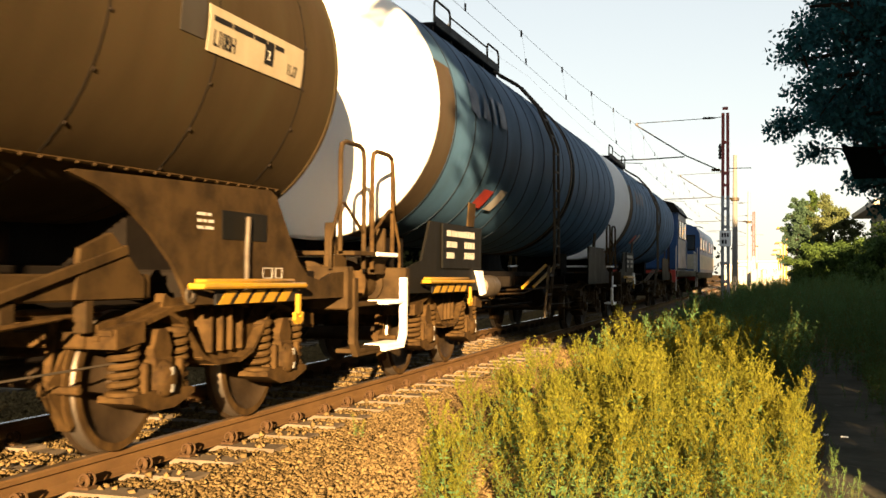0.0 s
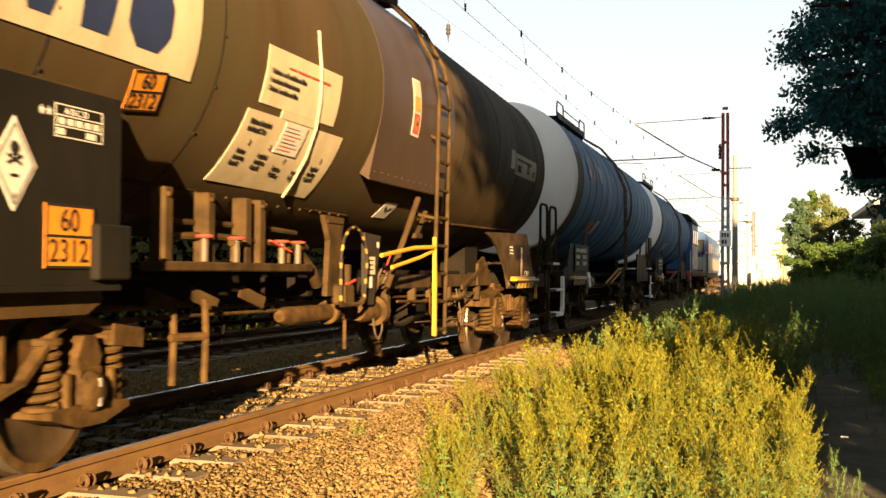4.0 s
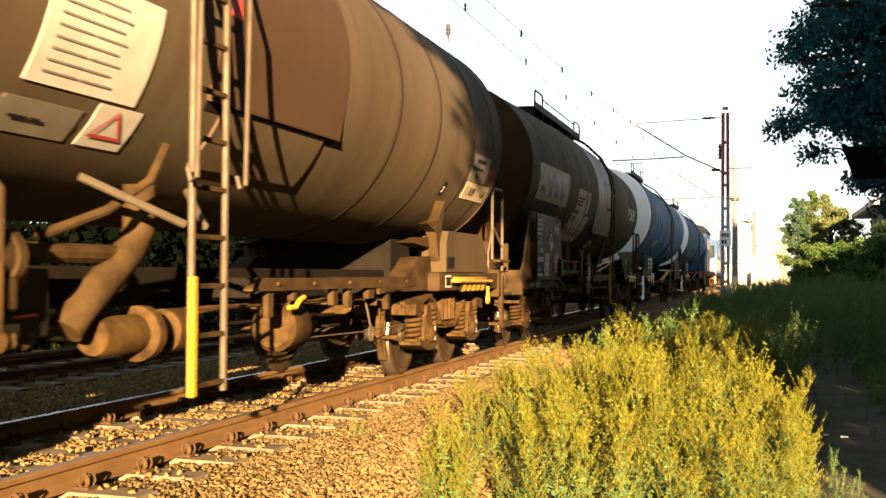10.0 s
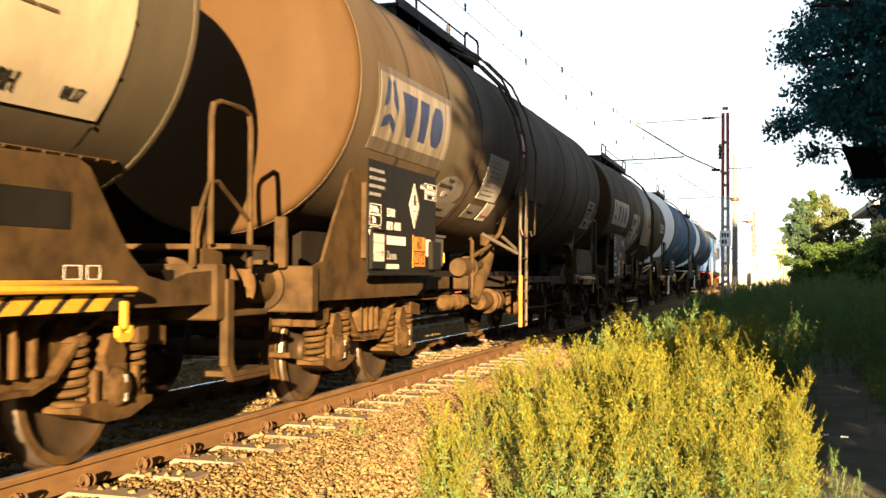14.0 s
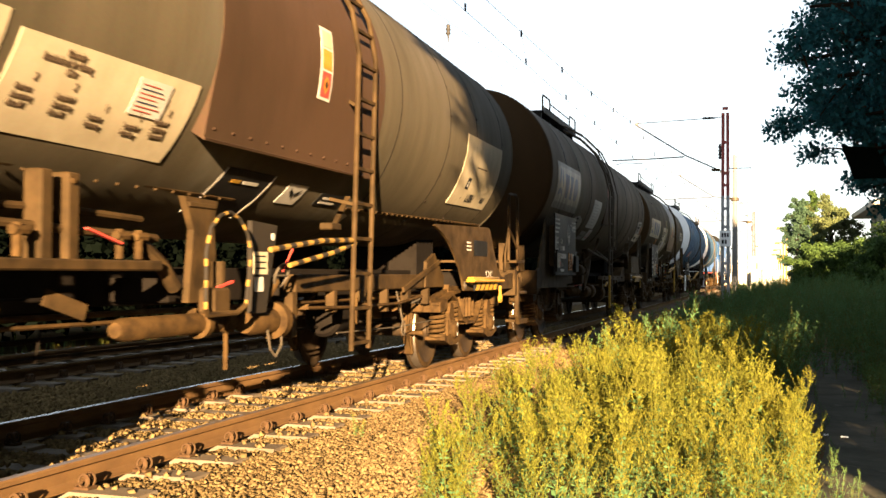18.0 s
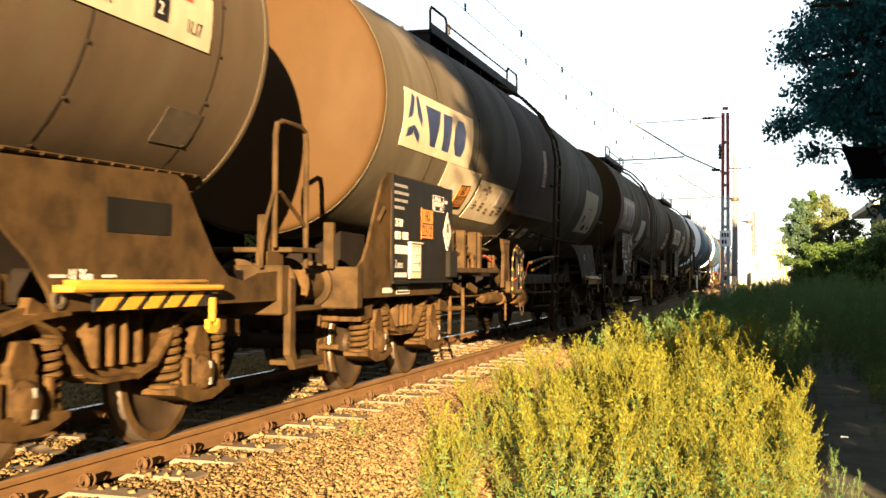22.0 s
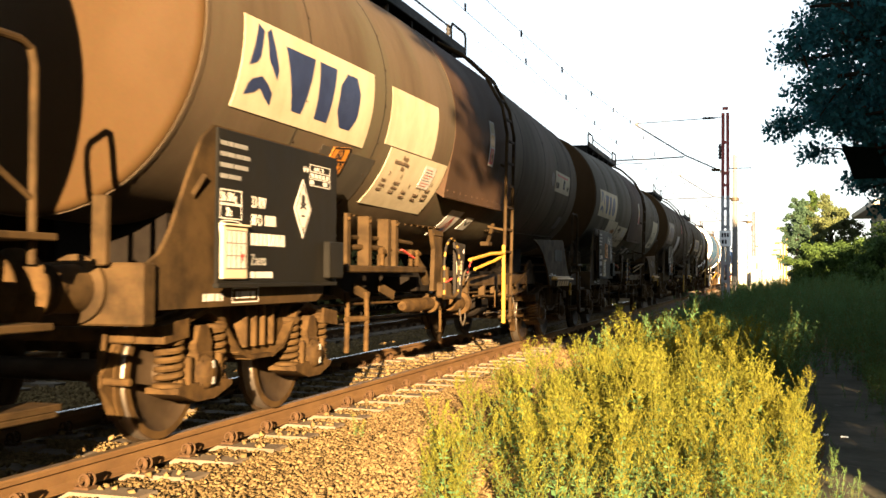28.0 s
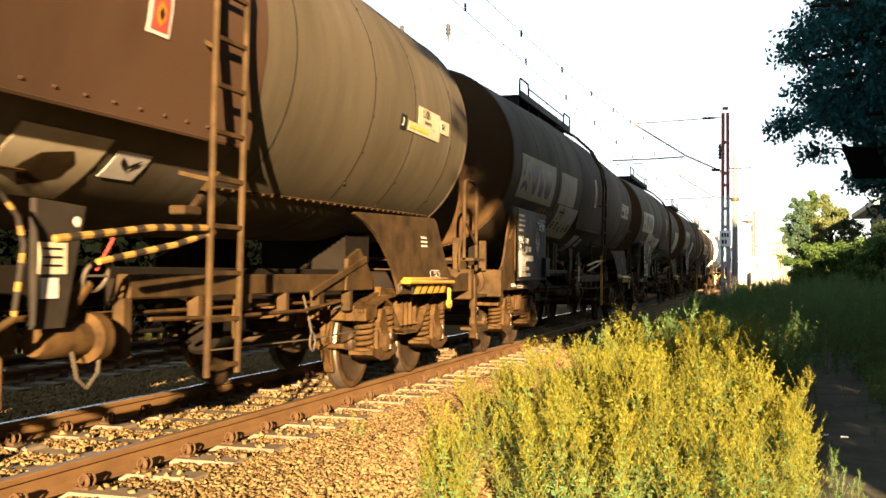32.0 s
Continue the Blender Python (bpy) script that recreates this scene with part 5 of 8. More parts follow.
    b2 = part("card_bracket", Mesh().prism([(-0.80, 1.55), (-0.38, 1.53), (-0.42, 1.38), (-0.56, 0.86), (-0.79, 0.86), (-0.80, 1.3)], 1.15, 1.19), BRACKET, w)
    part("notice_card", Mesh().box(1.19, 1.196, -0.78, -0.55, 1.15, 1.32, 0.001), CREAM, b2, "small cream notice card")
    part("notice_card", Mesh().box(1.19, 1.196, -0.76, -0.62, 1.02, 1.13, 0.001), WHITE, b2)
    for i in range(3):
        bars("writing_bar", b2, BLACK, 1.197, -0.75, 1.28 - i * 0.045, [0.16], 0.012)
    part("round_tag", Mesh().lathe([(0.002, 1.193), (0.03, 1.193), (0.03, 1.19)], 12, "x", (0, -0.46, 1.44)), WHITE, b2)
    for ob in set(w.children) - before:
        ob.matrix_basis = pose(0, 0.22, 0)
    gm_ = striped_tube if not o["bright"] else (lambda p, pts, r, n, l: part(n, Mesh().tube(pts, r, 8), YELLOW, p, l))
    gm_(w, fine_path([(1.40, -0.70, 1.33), (1.46, 0.1, 1.42), (1.50, 0.62, 1.44)], 0.09), 0.022, "guard_rail", "yellow guard rail beside the ladder")
    gm_(w, fine_path([(1.34, -0.25, 1.22), (1.42, 0.4, 1.33), (1.48, 0.75, 1.42)], 0.09), 0.020, "guard_rail", "yellow guard rail beside the ladder")
    part("step_bracket", Mesh().bar((1.18, 0.98, 1.58), (1.16, 1.36, 1.86), 0.05, 0.03).box(1.12, 1.24, 0.80, 1.02, 1.54, 1.60, 0.01), FRAME_BROWN, w)
    rt = sh.mid
    top = [(math.cos(math.radians(a)) * (rt + 0.10), zc + math.sin(math.radians(a)) * (rt + 0.10)) for a in (20, 38, 56, 70)]
    ladder(w, 0.90, 0.40, 1.47, 0.50, 1.52, 3.05, top, o.get("lad", FRAME_BROWN), o["bright"])
    for z in (1.75, 2.6):
        part("ladder_stay", Mesh().bar((1.48, 0.72, z), (1.25 if z < 2 else 1.40, 0.72, z + 0.05), 0.025, 0.03), FRAME_BROWN, w)
    part("frame_leg", Mesh().box(0.98, 1.06, 0.40, 0.50, 0.62, 1.0, 0.01), FRAME_BROWN, w)
    part("frame_leg", Mesh().bar((1.0, -0.1, 0.70), (1.0, 0.5, 0.62), 0.05, 0.03), FRAME_BROWN, w)
    part("hand_brake_wheel", Mesh().tube([(1.10, 1.75 + 0.02 * math.sin(a), 0.80 + 0.12 * math.cos(a)) for a in [i * math.pi / 9 for i in range(18)]], 0.012, 6, closed=True), RUST, w)
    roof_walkway(w, -3.05, 2.1, 4.30)
    bogie(w, -5.68)
    bogie(w, 5.68)
    return w


def signs_c(sh, w):
    placard(sh, w, -3.10, -1.80, -20, -3, CREAM, False, False, False)
    placard(sh, w, -3.21, -1.52, -47.5, -22.5, CREAM, True, True, False)
    sh.sheet("notice_strip", w, CREAM, -2.72, -2.12, -22.45, -20.05)
    part("conduit", Mesh().tube([sh.bend(Vector((0.02, y, arcm(a)))) for y, a in ((-2.28, 8), (-2.25, -4), (-2.19, -13), (-2.12, -22), (-2.06, -32), (-2.0, -42), (-1.95, -48))], 0.012, 6), CREAM, w, "cream painted conduit")
    hazard_plate(w, 0.004, -4.55, arcm(-33), 0.8, sh.bend, 8)
    p = sh.sheet("capacity_sign", w, CREAM, 4.90, 6.40, -11.5, 1, label="cream sign with code letters")
    sh.text("L10BH", 0.15, 4.96, -9.5, BLACK, p, 0.75)
    sh.bars(p, BLACK, 4.95, -3.0, [0.25, 0.30, 0.20, 0.10, 0.15], 0.035)
    d = sh.sheet("number_disc", p, BLACK, 5.72, 5.86, -8.5, -2.5, 0.003, lift=0.009)
    sh.text("2", 0.10, 5.755, -7.2, WHITE, d, 1.0, 0.015)
    sh.text("11.17", 0.12, 6.10, -9.0, BLACK, p, 0.7)
    sh.sheet("dark_patch", w, TANK_OLIVE, 4.55, 4.86, -9, 2, 0.003)


def signs_e(sh, w):
    sh.sheet("cream_field", w, CREAM, -4.80, -3.40, -43, -18.2, 0.003, "cream painted field")
    hazard_plate(w, 0.010, -4.02, arcm(-39.5), 0.95, sh.bend, 4)
    dm = [(-4.30, arcm(-41)), (-4.12, arcm(-33.5)), (-4.30, arcm(-26)), (-4.48, arcm(-33.5))]
    d = sh.shape("hazard_diamond", w, WHITE, [dm], 0.012, "white hazard diamond with a skull sign")
    sh.shape("hazard_symbol", d, BLACK, [[(-4.35, arcm(-33.5)), (-4.25, arcm(-33.5)), (-4.24, arcm(-31)), (-4.30, arcm(-29.8)), (-4.36, arcm(-31))], [(-4.38, arcm(-36)), (-4.22, arcm(-34.6)), (-4.22, arcm(-34.1)), (-4.38, arcm(-35.5))]], 0.014)
    placard(sh, w, -3.30, -1.62, -44, -21)
    p = sh.sheet("capacity_sign", w, CREAM, 4.62, 6.45, -38, -1, label="large cream sign with code letters")
    sh.text("L10BH", 0.17, 5.30, -35, BLACK, p, 0.75)
    sh.text("04.17", 0.12, 6.02, -34, BLACK, p, 0.7)
    sh.bars(p, FADED_INK, 5.25, -16, [0.12, 0.2, 0.16], 0.018)
    d = sh.sheet("number_disc", p, BLACK, 5.02, 5.16, -28, -22, 0.003, lift=0.009)
    sh.text("2", 0.10, 5.055, -26.7, WHITE, d, 1.0, 0.015)


def signs_f(sh, w):
    sh.sheet("faded_field", w, CREAM, -3.55, -2.15, -19.5, 3, 0.003, "cream painted field")
    placard(sh, w, -3.35, -1.55, -46, -20)
    hazard_plate(w, 0.004, -4.55, arcm(-38), 0.85, sh.bend, 6)
    sh.sheet("grey_field", w, TANK_OLIVE, -4.8, -3.6, -46, -27, 0.002)
    p = sh.sheet("capacity_sign", w, CREAM, 4.80, 6.30, -12, 2.5, label="cream sign with code letters")
    sh.text("L10BH", 0.15, 4.86, -9.5, BLACK, p, 0.75)
    sh.bars(p, RED, 4.95, -0.8, [0.25, 0.30, 0.20, 0.10, 0.15], 0.03)
    d = sh.sheet("number_disc", p, BLACK, 5.60, 5.76, -8.5, -2, 0.003, lift=0.009)
    sh.text("2", 0.11, 5.64, -7.2, WHITE, d, 1.0, 0.015)
    sh.text("11.17", 0.12, 5.98, -8.8, BLACK, p, 0.7)
    sh.sheet("pale_patch", w, STEEL, 4.45, 4.74, -9, 0, 0.003)
    sh.sheet("pale_patch", w, STEEL, 6.05, 6.5, -40, -29, 0.003)


def signs_g(sh, w):
    placard(sh, w, -3.25, -1.55, -46, -20)
    p = sh.sheet("capacity_sign", w, CREAM, 4.84, 5.95, -11, -7, 0.004, "torn cream sign with code letters", lift=0.006)
    sh.sheet("sign_piece", p, CREAM, 5.15, 5.93, -6.9, 1, 0.004, lift=0.006)
    sh.sheet("sign_piece", p, CREAM, 5.96, 6.30, -6.5, -0.5, 0.004, lift=0.006)
    sh.text("Zulässiger Betriebsüberdruck", 0.088, 4.87, -9.8, ORANGE, p, 0.62, 0.014)
    sh.text("L10BH", 0.13, 5.28, -3.2, BLACK, p, 0.75, 0.014)
    bars("writing_bar", p, FRAME_BROWN, 0.014, 5.35, arcm(-5.6), [0.04, 0.04, 0.06, 0.04], 0.03, 0.02, sh.bend)
    sh.text("0617", 0.10, 6.00, -4.6, BLACK, p, 0.65, 0.014)
    d = sh.sheet("number_disc", w, BLACK, 4.59, 4.77, -11.5, -5.5, 0.003, lift=0.006)
    sh.text("2", 0.11, 4.63, -10, WHITE, d, 1.0, 0.013)


BASE = dict(clad_paint=TANK_RED, name="C", at=1.13, paint=TANK_BROWN, end_paint=TANK_END, tank_label="dusty brown insulated tank shell", logo=(-21, 4), logo_ground=CREAM,
            pivot=False, bright=True, tall=(RED, YELLOW, CREAM), num=-6.40, type="Zaens", boxes=False, mass="26 150 kg", litres="70 000 l",
            table=(-5.42, 1.85), stars=-5.52, diamond=(-5.55, 1.66), plate_at=None, holder=(-6.12, 1.14))

WAGONS = []
INK = {
    "C": dict(BASE, paint=TANK_UMBER, clad_paint=CLAD_UMBER, label="dusty brown tank wagon with a yellow ladder foot", signs=signs_c, clad=(-0.80, 1.55), num=-6.82, type="Zaens", holder=(-6.38, 1.13), table=(-5.45, 1.85), stars=-5.55, diamond=(-5.75, 1.68), plate=(-5.52, 1.18)),
    "E": dict(BASE, paint=TANK_GREYED, name="E", at=-31.98, label="dusty brown tank wagon with orange hazard plates on a cream field", signs=signs_e, logo=(-18, 7), bright=False, num=-6.82, holder=(-6.43, 1.11),
              table=(-5.62, 1.84), stars=-5.16, diamond=(-5.08, 1.62), plate=(-6.02, 1.52)),
    "F": dict(BASE, name="F", at=-48.59, label="dusty brown tank wagon with a cream field and yellow ladder foot", signs=signs_f, logo=(-24, 4), pivot=True, boxes=True, holder=(-6.84, 1.12), plate=None),
    "G": dict(BASE, paint=TANK_GREYED, name="G", at=-65.2, label="dusty brown tank wagon with a torn cream sign", signs=signs_g, logo=(-24, 4), bright=False, boxes=True, holder=(-6.84, 1.12), plate=None),
}


def d_wagon():
    """Type 2: a plain ringed cylinder with boxed saddles and a caged ladder."""
    at = -15.37
    w = thing("tank_wagon", "dusty brown ringed tank wagon with a steel ladder", "tank wagon", "tank wagons of the train")
    w.matrix_basis = pose(0, at, 0)
    sh = Shell(1.42, 1.42, -6.81, 7.19, 2.93)
    zc = sh.zc
    part("tank", tank_mesh(1.42, sh.y0, sh.y1, zc), TANK_BROWN, w, "dusty brown ringed tank shell")
    part("tank_end", end_mesh(1.42, sh.y0, -1, zc, 0.36), TANK_END, w, "dusty dished tank end")
    part("tank_end", end_mesh(1.42, sh.y1, 1, zc, 0.36), TANK_BROWN, w)
    for y in (-5.45, -4.06, -2.60, 3.10, 4.40, 5.83, 6.72):
        sh.ring("seam_band", w, SEAM_BAND, y, 0.075, 0.003)
        sh.ring("seam_line", w, SEAM, y - 0.055, 0.014, 0.003)
    for y in (sh.y0 + 0.03, sh.y1 - 0.03):
        sh.ring("rim_band", w, TANK_BROWN, y, 0.06, 0.005)
    c = part("cladding", skirt(Mesh(), -0.45, 1.74, 60, -11, -25, 1.42, zc), TANK_RED, w, "red-brown cladding sheet with a flared lower edge")
    sh.sheet("cladding_edge", c, TANK_RED, -0.45, 1.74, -25.6, -24.9, 0.05)
    # dark sheet painted in as the shadow below the cladding edge
    sh.sheet("shadow_gap", w, SEAM, -0.43, 1.72, -28.5, -25.7, 0.004)
    sh.sheet("lower_cladding", w, TANK_BROWN, -0.2, 1.5, -46, -26.5, 0.02)
    # owner sign straight on the shell, worn
    p = sh.sheet("owner_sign", w, mat("faded_grey_field", (0.075, 0.062, 0.045), 0.5, 0.0, (0.038, 0.030, 0.020), 1.6, 0.9, (1, 4, 0.5)), -6.35, -4.0, -25, 8, 0.003, "worn pale field round the owner's sign")
    logo(sh, w, -6.30, -4.05, -20, 5, mat("worn_pale_paint", (0.17, 0.15, 0.115), 0.5, 0.0, (0.05, 0.038, 0.026), 1.6, 0.95, (1, 4, 0.5)), NAVY)
    n = sh.sheet("notice", w, WHITE, -2.15, -1.15, -33, -8, label="white notice with lines of small writing")
    for i in range(8):
        sh.bars(n, GREY_MARK, -2.05, -12 - i * 2.6, [0.3, 0.28] if i % 2 else [0.55], 0.012)
    s = sh.sheet("warning_sign", w, WHITE, -1.45, -1.02, -46, -34, 0.004, "white sign with a red triangle")
    for pts in ([(-1.42, -43), (-1.08, -43), (-1.12, -42), (-1.38, -42)], [(-1.42, -43), (-1.38, -42.4), (-1.25, -36.2), (-1.25, -34.8)], [(-1.08, -43), (-1.25, -34.8), (-1.25, -36.2), (-1.12, -42.4)]):
        sh.shape("red_edge", s, RED, [[(a, arcm(b)) for a, b in pts]], lift=0.011)
    pale = mat("grey_patch_paint", (0.132, 0.1188, 0.0968), 0.5, 0.0, (0.088, 0.0748, 0.0572), 4.0, 0.6)
    ov = [(-3.35 + 0.55 * math.cos(i * math.pi / 10), arcm(-33) + 0.20 * math.sin(i * math.pi / 10)) for i in range(20)]
    e = sh.shape("oval_patch", w, pale, [ov], 0.004, "pale oval patch with writing")
    sh.text("Maximaler", 0.085, -3.55, -28.6, BLACK, e, 0.6, 0.008)
    sh.text("Betriebsdruck der Heizung", 0.085, -3.80, -31.8, BLACK, e, 0.55, 0.008)
    k = sh.sheet("value_card", e, WHITE, -3.56, -3.43, -36.6, -33.6, 0.002, lift=0.008)
    sh.text("12", 0.07, -3.54, -36.0, BLACK, k, 0.8, 0.012)
    sh.text("bar", 0.07, -3.41, -36.0, BLACK, e, 0.6, 0.008)
    for (a, b, y0, y1) in ((-48, -39, -3.5, -2.75), (-46, -37, -2.2, -1.55), (-41, -35, 0.5, 1.15)):
        q = sh.sheet("grey_card", w, pale, y0, y1, a, b, 0.003)
        sh.bars(q, BLACK, y0 + 0.1, a + 4, [0.16, 0.08], 0.02)
    q = sh.sheet("white_arrow_card", w, WHITE, -0.05, 0.30, -37, -32, 0.003, lift=0.004)
    v = sh.sheet("label_strip", c, RED, -0.62 + 0.25, -0.62 + 0.40, -2, 14, 0.003, "red label strip", lift=0.008)
    g = sh.sheet("grey_sign", w, pale, 5.95, 6.72, -25, -11, 0.003, "grey sign with black writing")
    sh.bars(g, BLACK, 6.10, -15, [0.40], 0.045)
    sh.text("Betriebsüberdruck", 0.085, 6.00, -19, BLACK, g, 0.72, 0.009)
    sh.text("3 bar", 0.085, 6.18, -23, BLACK, g, 0.72, 0.009)
    k = sh.sheet("capacity_sign", w, CREAM, 5.98, 7.05, -35, -25.5, label="cream sign with code letters")
    sh.text("L 10 BH", 0.16, 6.10, -32.5, BLACK, k, 0.7)
    sh.text("12.16", 0.13, 6.78, -32, BLACK, k, 0.62)
    sh.sheet("orange_field", w, FADED_ORANGE, 6.74, 7.12, -25, -16, 0.003, "orange painted field")
    d = sh.sheet("number_disc", w, BLACK, 5.13, 5.27, -36, -29, 0.003)
    sh.text("2", 0.11, 5.165, -34.5, WHITE, d, 1.0, 0.009)
    underframe(w)
    saddle_cradle(w, 1.0, 1.42, zc)
    buffer_pair(w, -1)
    buffer_pair(w, 1)
    platform(w, 1, STEEL, FRAME_BROWN)
    for s in (-1, 1):
        lo, hi = min(s * 1.255, s * 1.285), max(s * 1.255, s * 1.285)
        part("rear_side_plate", Mesh().prism([(-7.55, 0.93), (-7.55, 1.20), (-7.30, 1.26), (-7.06, 1.62), (-6.72, 2.06), (-6.60, 2.12), (-4.60, 2.12), (-4.60, 1.0), (-4.8, 0.93)], lo, hi), FRAME_BROWN, w)
        bx = part("saddle_box", Mesh().prism([(5.02, 1.18), (5.02, 1.50), (5.10, 1.66), (6.62, 1.66), (6.75, 1.52), (6.98, 1.18)], min(s * 1.0, s * 1.30), max(s * 1.0, s * 1.30)), TANK_UMBER, w, "dull brown boxed saddle cover")
        part("box_plate", Mesh().box(min(s * 1.30, s * 1.304), max(s * 1.30, s * 1.304), 5.05, 5.35, 1.22, 1.36, 0.001), PANEL, bx)
        part("end_sill", Mesh().box(min(s * 1.15, s * 1.30), max(s * 1.15, s * 1.30), 4.75, 7.55, 0.96, 1.17, 0.012), FRAME_BROWN, w)
        part("side_beam", Mesh().prism([(0.55, 1.04), (0.75, 1.12), (4.9, 1.12), (4.9, 0.97), (3.9, 0.97), (3.6, 1.02), (0.55, 1.02)], min(s * 1.05, s * 1.16), max(s * 1.05, s * 1.16)), FRAME_BROWN, w)
        for y, h, d in ((0.85, 0.22, 0.05), (1.30, 0.10, 0.04), (2.15, 0.16, 0.06), (2.50, 0.19, 0.05), (3.05, 0.12, 0.08), (3.55, 0.24, 0.04)):
            part("beam_hanger", Mesh().box(min(s * 1.07, s * 1.13), max(s * 1.07, s * 1.13), y - d, y + d, 1.03 - h, 1.03, 0.008), FRAME_BROWN, w)
        for y in (0.9, 1.6, 2.4, 3.2, 4.0):
            part("beam_bolt", Mesh().lathe([(0.002, s * 1.185), (0.016, s * 1.18), (0.018, s * 1.155)], 6, "x", (0, y, 1.075)), RUST, w)
        part("side_beam", Mesh().box(min(s * 0.95, s * 1.05), max(s * 0.95, s * 1.05), -4.8, -2.8, 0.97, 1.12, 0.012), FRAME_BROWN, w)
        part("saddle_arm", Mesh().prism([(4.55, 1.72), (4.86, 1.64), (5.02, 1.30), (5.06, 1.14), (5.16, 1.14), (5.10, 1.66), (5.22, 2.02), (4.95, 1.78)], min(s * 1.10, s * 1.22), max(s * 1.10, s * 1.22)), FRAME_BROWN, w)
        part("saddle_rib", Mesh().prism([(4.35, 1.50), (4.90, 1.58), (4.96, 1.46)], min(s * 0.9, s * 1.12), max(s * 0.9, s * 1.12)), FRAME_BROWN, w)
        part("saddle_rib", Mesh().prism([(4.15, 1.12), (4.55, 1.34), (4.98, 1.36), (5.02, 1.12)], min(s * 0.9, s * 1.12), max(s * 0.9, s * 1.12)), FRAME_BROWN, w)
        part("beam_stay", Mesh().bar((s * 1.14, 3.2, 0.98), (s * 1.16, 4.3, 1.06), 0.03, 0.06), FRAME_BROWN, w)
    sq = part("white_square", Mesh().box(1.30, 1.302, 5.00, 5.22, 1.0, 1.14, 0.0005), WHITE, w)
    part("square_field", Mesh().box(1.302, 1.304, 5.02, 5.20, 1.02, 1.12, 0.0005), PANEL, sq)
    foot_board(w, 1, 5.4, 6.75, 1.34)
    info_panel(w, 1.42, -6.61, -4.58, 1.17, 2.20, INK["D"])
    eb = part("equipment_box", Mesh().box(1.16, 1.34, -4.55, -4.02, 1.24, 1.56, 0.012), TANK_OLIVE, w, "grey-green steel equipment box")
    part("box_lid", Mesh().box(1.14, 1.36, -4.57, -4.00, 1.56, 1.59, 0.006), TANK_OLIVE, eb)
    part("box_latch", Mesh().box(1.30, 1.345, -4.02, -3.985, 1.28, 1.40, 0.006), YELLOW, eb)
    part("white_card", Mesh().box(1.422, 1.426, -4.98, -4.78, 1.34, 1.52, 0.001), WHITE, w)
    for y in (-6.4, -4.8):
        part("panel_bracket", Mesh().box(1.28, 1.405, y - 0.03, y + 0.03, 1.3, 2.0, 0.005), FRAME_BROWN, w)
    brake_gear(w)
    # pipes, valves and the box beneath the middle
    part("bent_pipe", Mesh().tube([(1.0, -0.78, 1.72), (1.0, -0.78, 1.42), (1.0, -0.90, 1.28), (1.0, -1.40, 0.92), (0.98, -1.48, 0.82)], 0.105, 14), FRAME_BROWN, w, "thick bent outlet pipe")
    part("cross_pipe", Mesh().tube([(0.95, -2.2, 1.27), (0.98, -0.9, 1.27)], 0.06, 10), FRAME_BROWN, w)
    part("curved_pipe", Mesh().tube([(1.0, -1.75, 1.36), (1.15, -1.35, 1.52), (1.25, -1.05, 1.72), (1.3, -0.95, 1.95)], 0.03, 8), FRAME_BROWN, w)
    part("steam_drum", Mesh().lathe([(0.002, -2.62), (0.11, -2.62), (0.125, -2.58), (0.125, -2.2), (0.15, -2.2), (0.15, -2.14), (0.002, -2.13)], 20, "y", (1.1, 0, 1.24)), FRAME_BROWN, w)
    part("valve_box", Mesh().box(1.0, 1.2, -2.50, -2.15, 0.96, 1.14, 0.015), FRAME_BROWN, w)
    part("valve_box", Mesh().box(0.98, 1.06, -2.1, -1.72, 0.80, 1.18, 0.015), PANEL, w)
    part("vertical_pipe", Mesh().tube([(1.18, -2.33, 1.62), (1.20, -2.30, 1.58), (1.20, -2.30, 0.85)], 0.028, 8), FRAME_BROWN, w)
    for (y, r) in ((-2.9, 0.10), (-2.65, 0.08), (-2.4, 0.10), (-2.15, 0.07), (-1.95, 0.06)):
        part("valve", Mesh().lathe([(0.002, y - 0.10), (r * 0.7, y - 0.10), (r, y - 0.06), (r * 0.6, y), (r, y + 0.06), (r * 0.7, y + 0.12), (0.002, y + 0.12)], 14, "y", (1.02, 0, 0.80)), RUST, w)
    for y in (-2.55, -2.02):
        part("red_lever", Mesh().bar((1.06, y, 0.92), (1.08, y + 0.16, 0.93), 0.03, 0.014), RED, w)
    part("outlet_drum", Mesh().lathe([(0.002, -1.25), (0.11, -1.25), (0.125, -1.2), (0.125, -0.82), (0.18, -0.80), (0.18, -0.72), (0.10, -0.70), (0.10, -0.52), (0.15, -0.50), (0.15, -0.28), (0.002, -0.26)], 20, "y", (1.0, 0, 0.77)), RUST, w)
    part("red_cord", Mesh().tube([(1.10, -2.05, 1.30), (1.13, -2.0, 1.16), (1.11, -2.08, 1.02)], 0.008, 5), RED, w)
    part("brake_drum", Mesh().lathe([(0.002, 1.42), (0.17, 1.43), (0.21, 1.48), (0.215, 1.78), (0.18, 1.85), (0.002, 1.86)], 28, "y", (0.85, 0, 0.70)), RUST, w)
    part("drum_hanger", Mesh().box(0.62, 1.05, 1.48, 1.56, 0.85, 1.0, 0.01), RUST, w)
    part("yellow_cock", Mesh().tube([(1.12, 1.20, 0.88), (1.14, 1.28, 0.88), (1.16, 1.32, 0.94), (1.16, 1.40, 0.96)], 0.022, 8), YELLOW, w, "yellow valve handle")
    for y in (-1.35, -0.2):
        part("strut", Mesh().tube([(1.15, y - 0.25, 1.70), (1.52, -0.98 + (y + 0.78) * 0.2, 1.45)], 0.026, 8), STEEL, w)
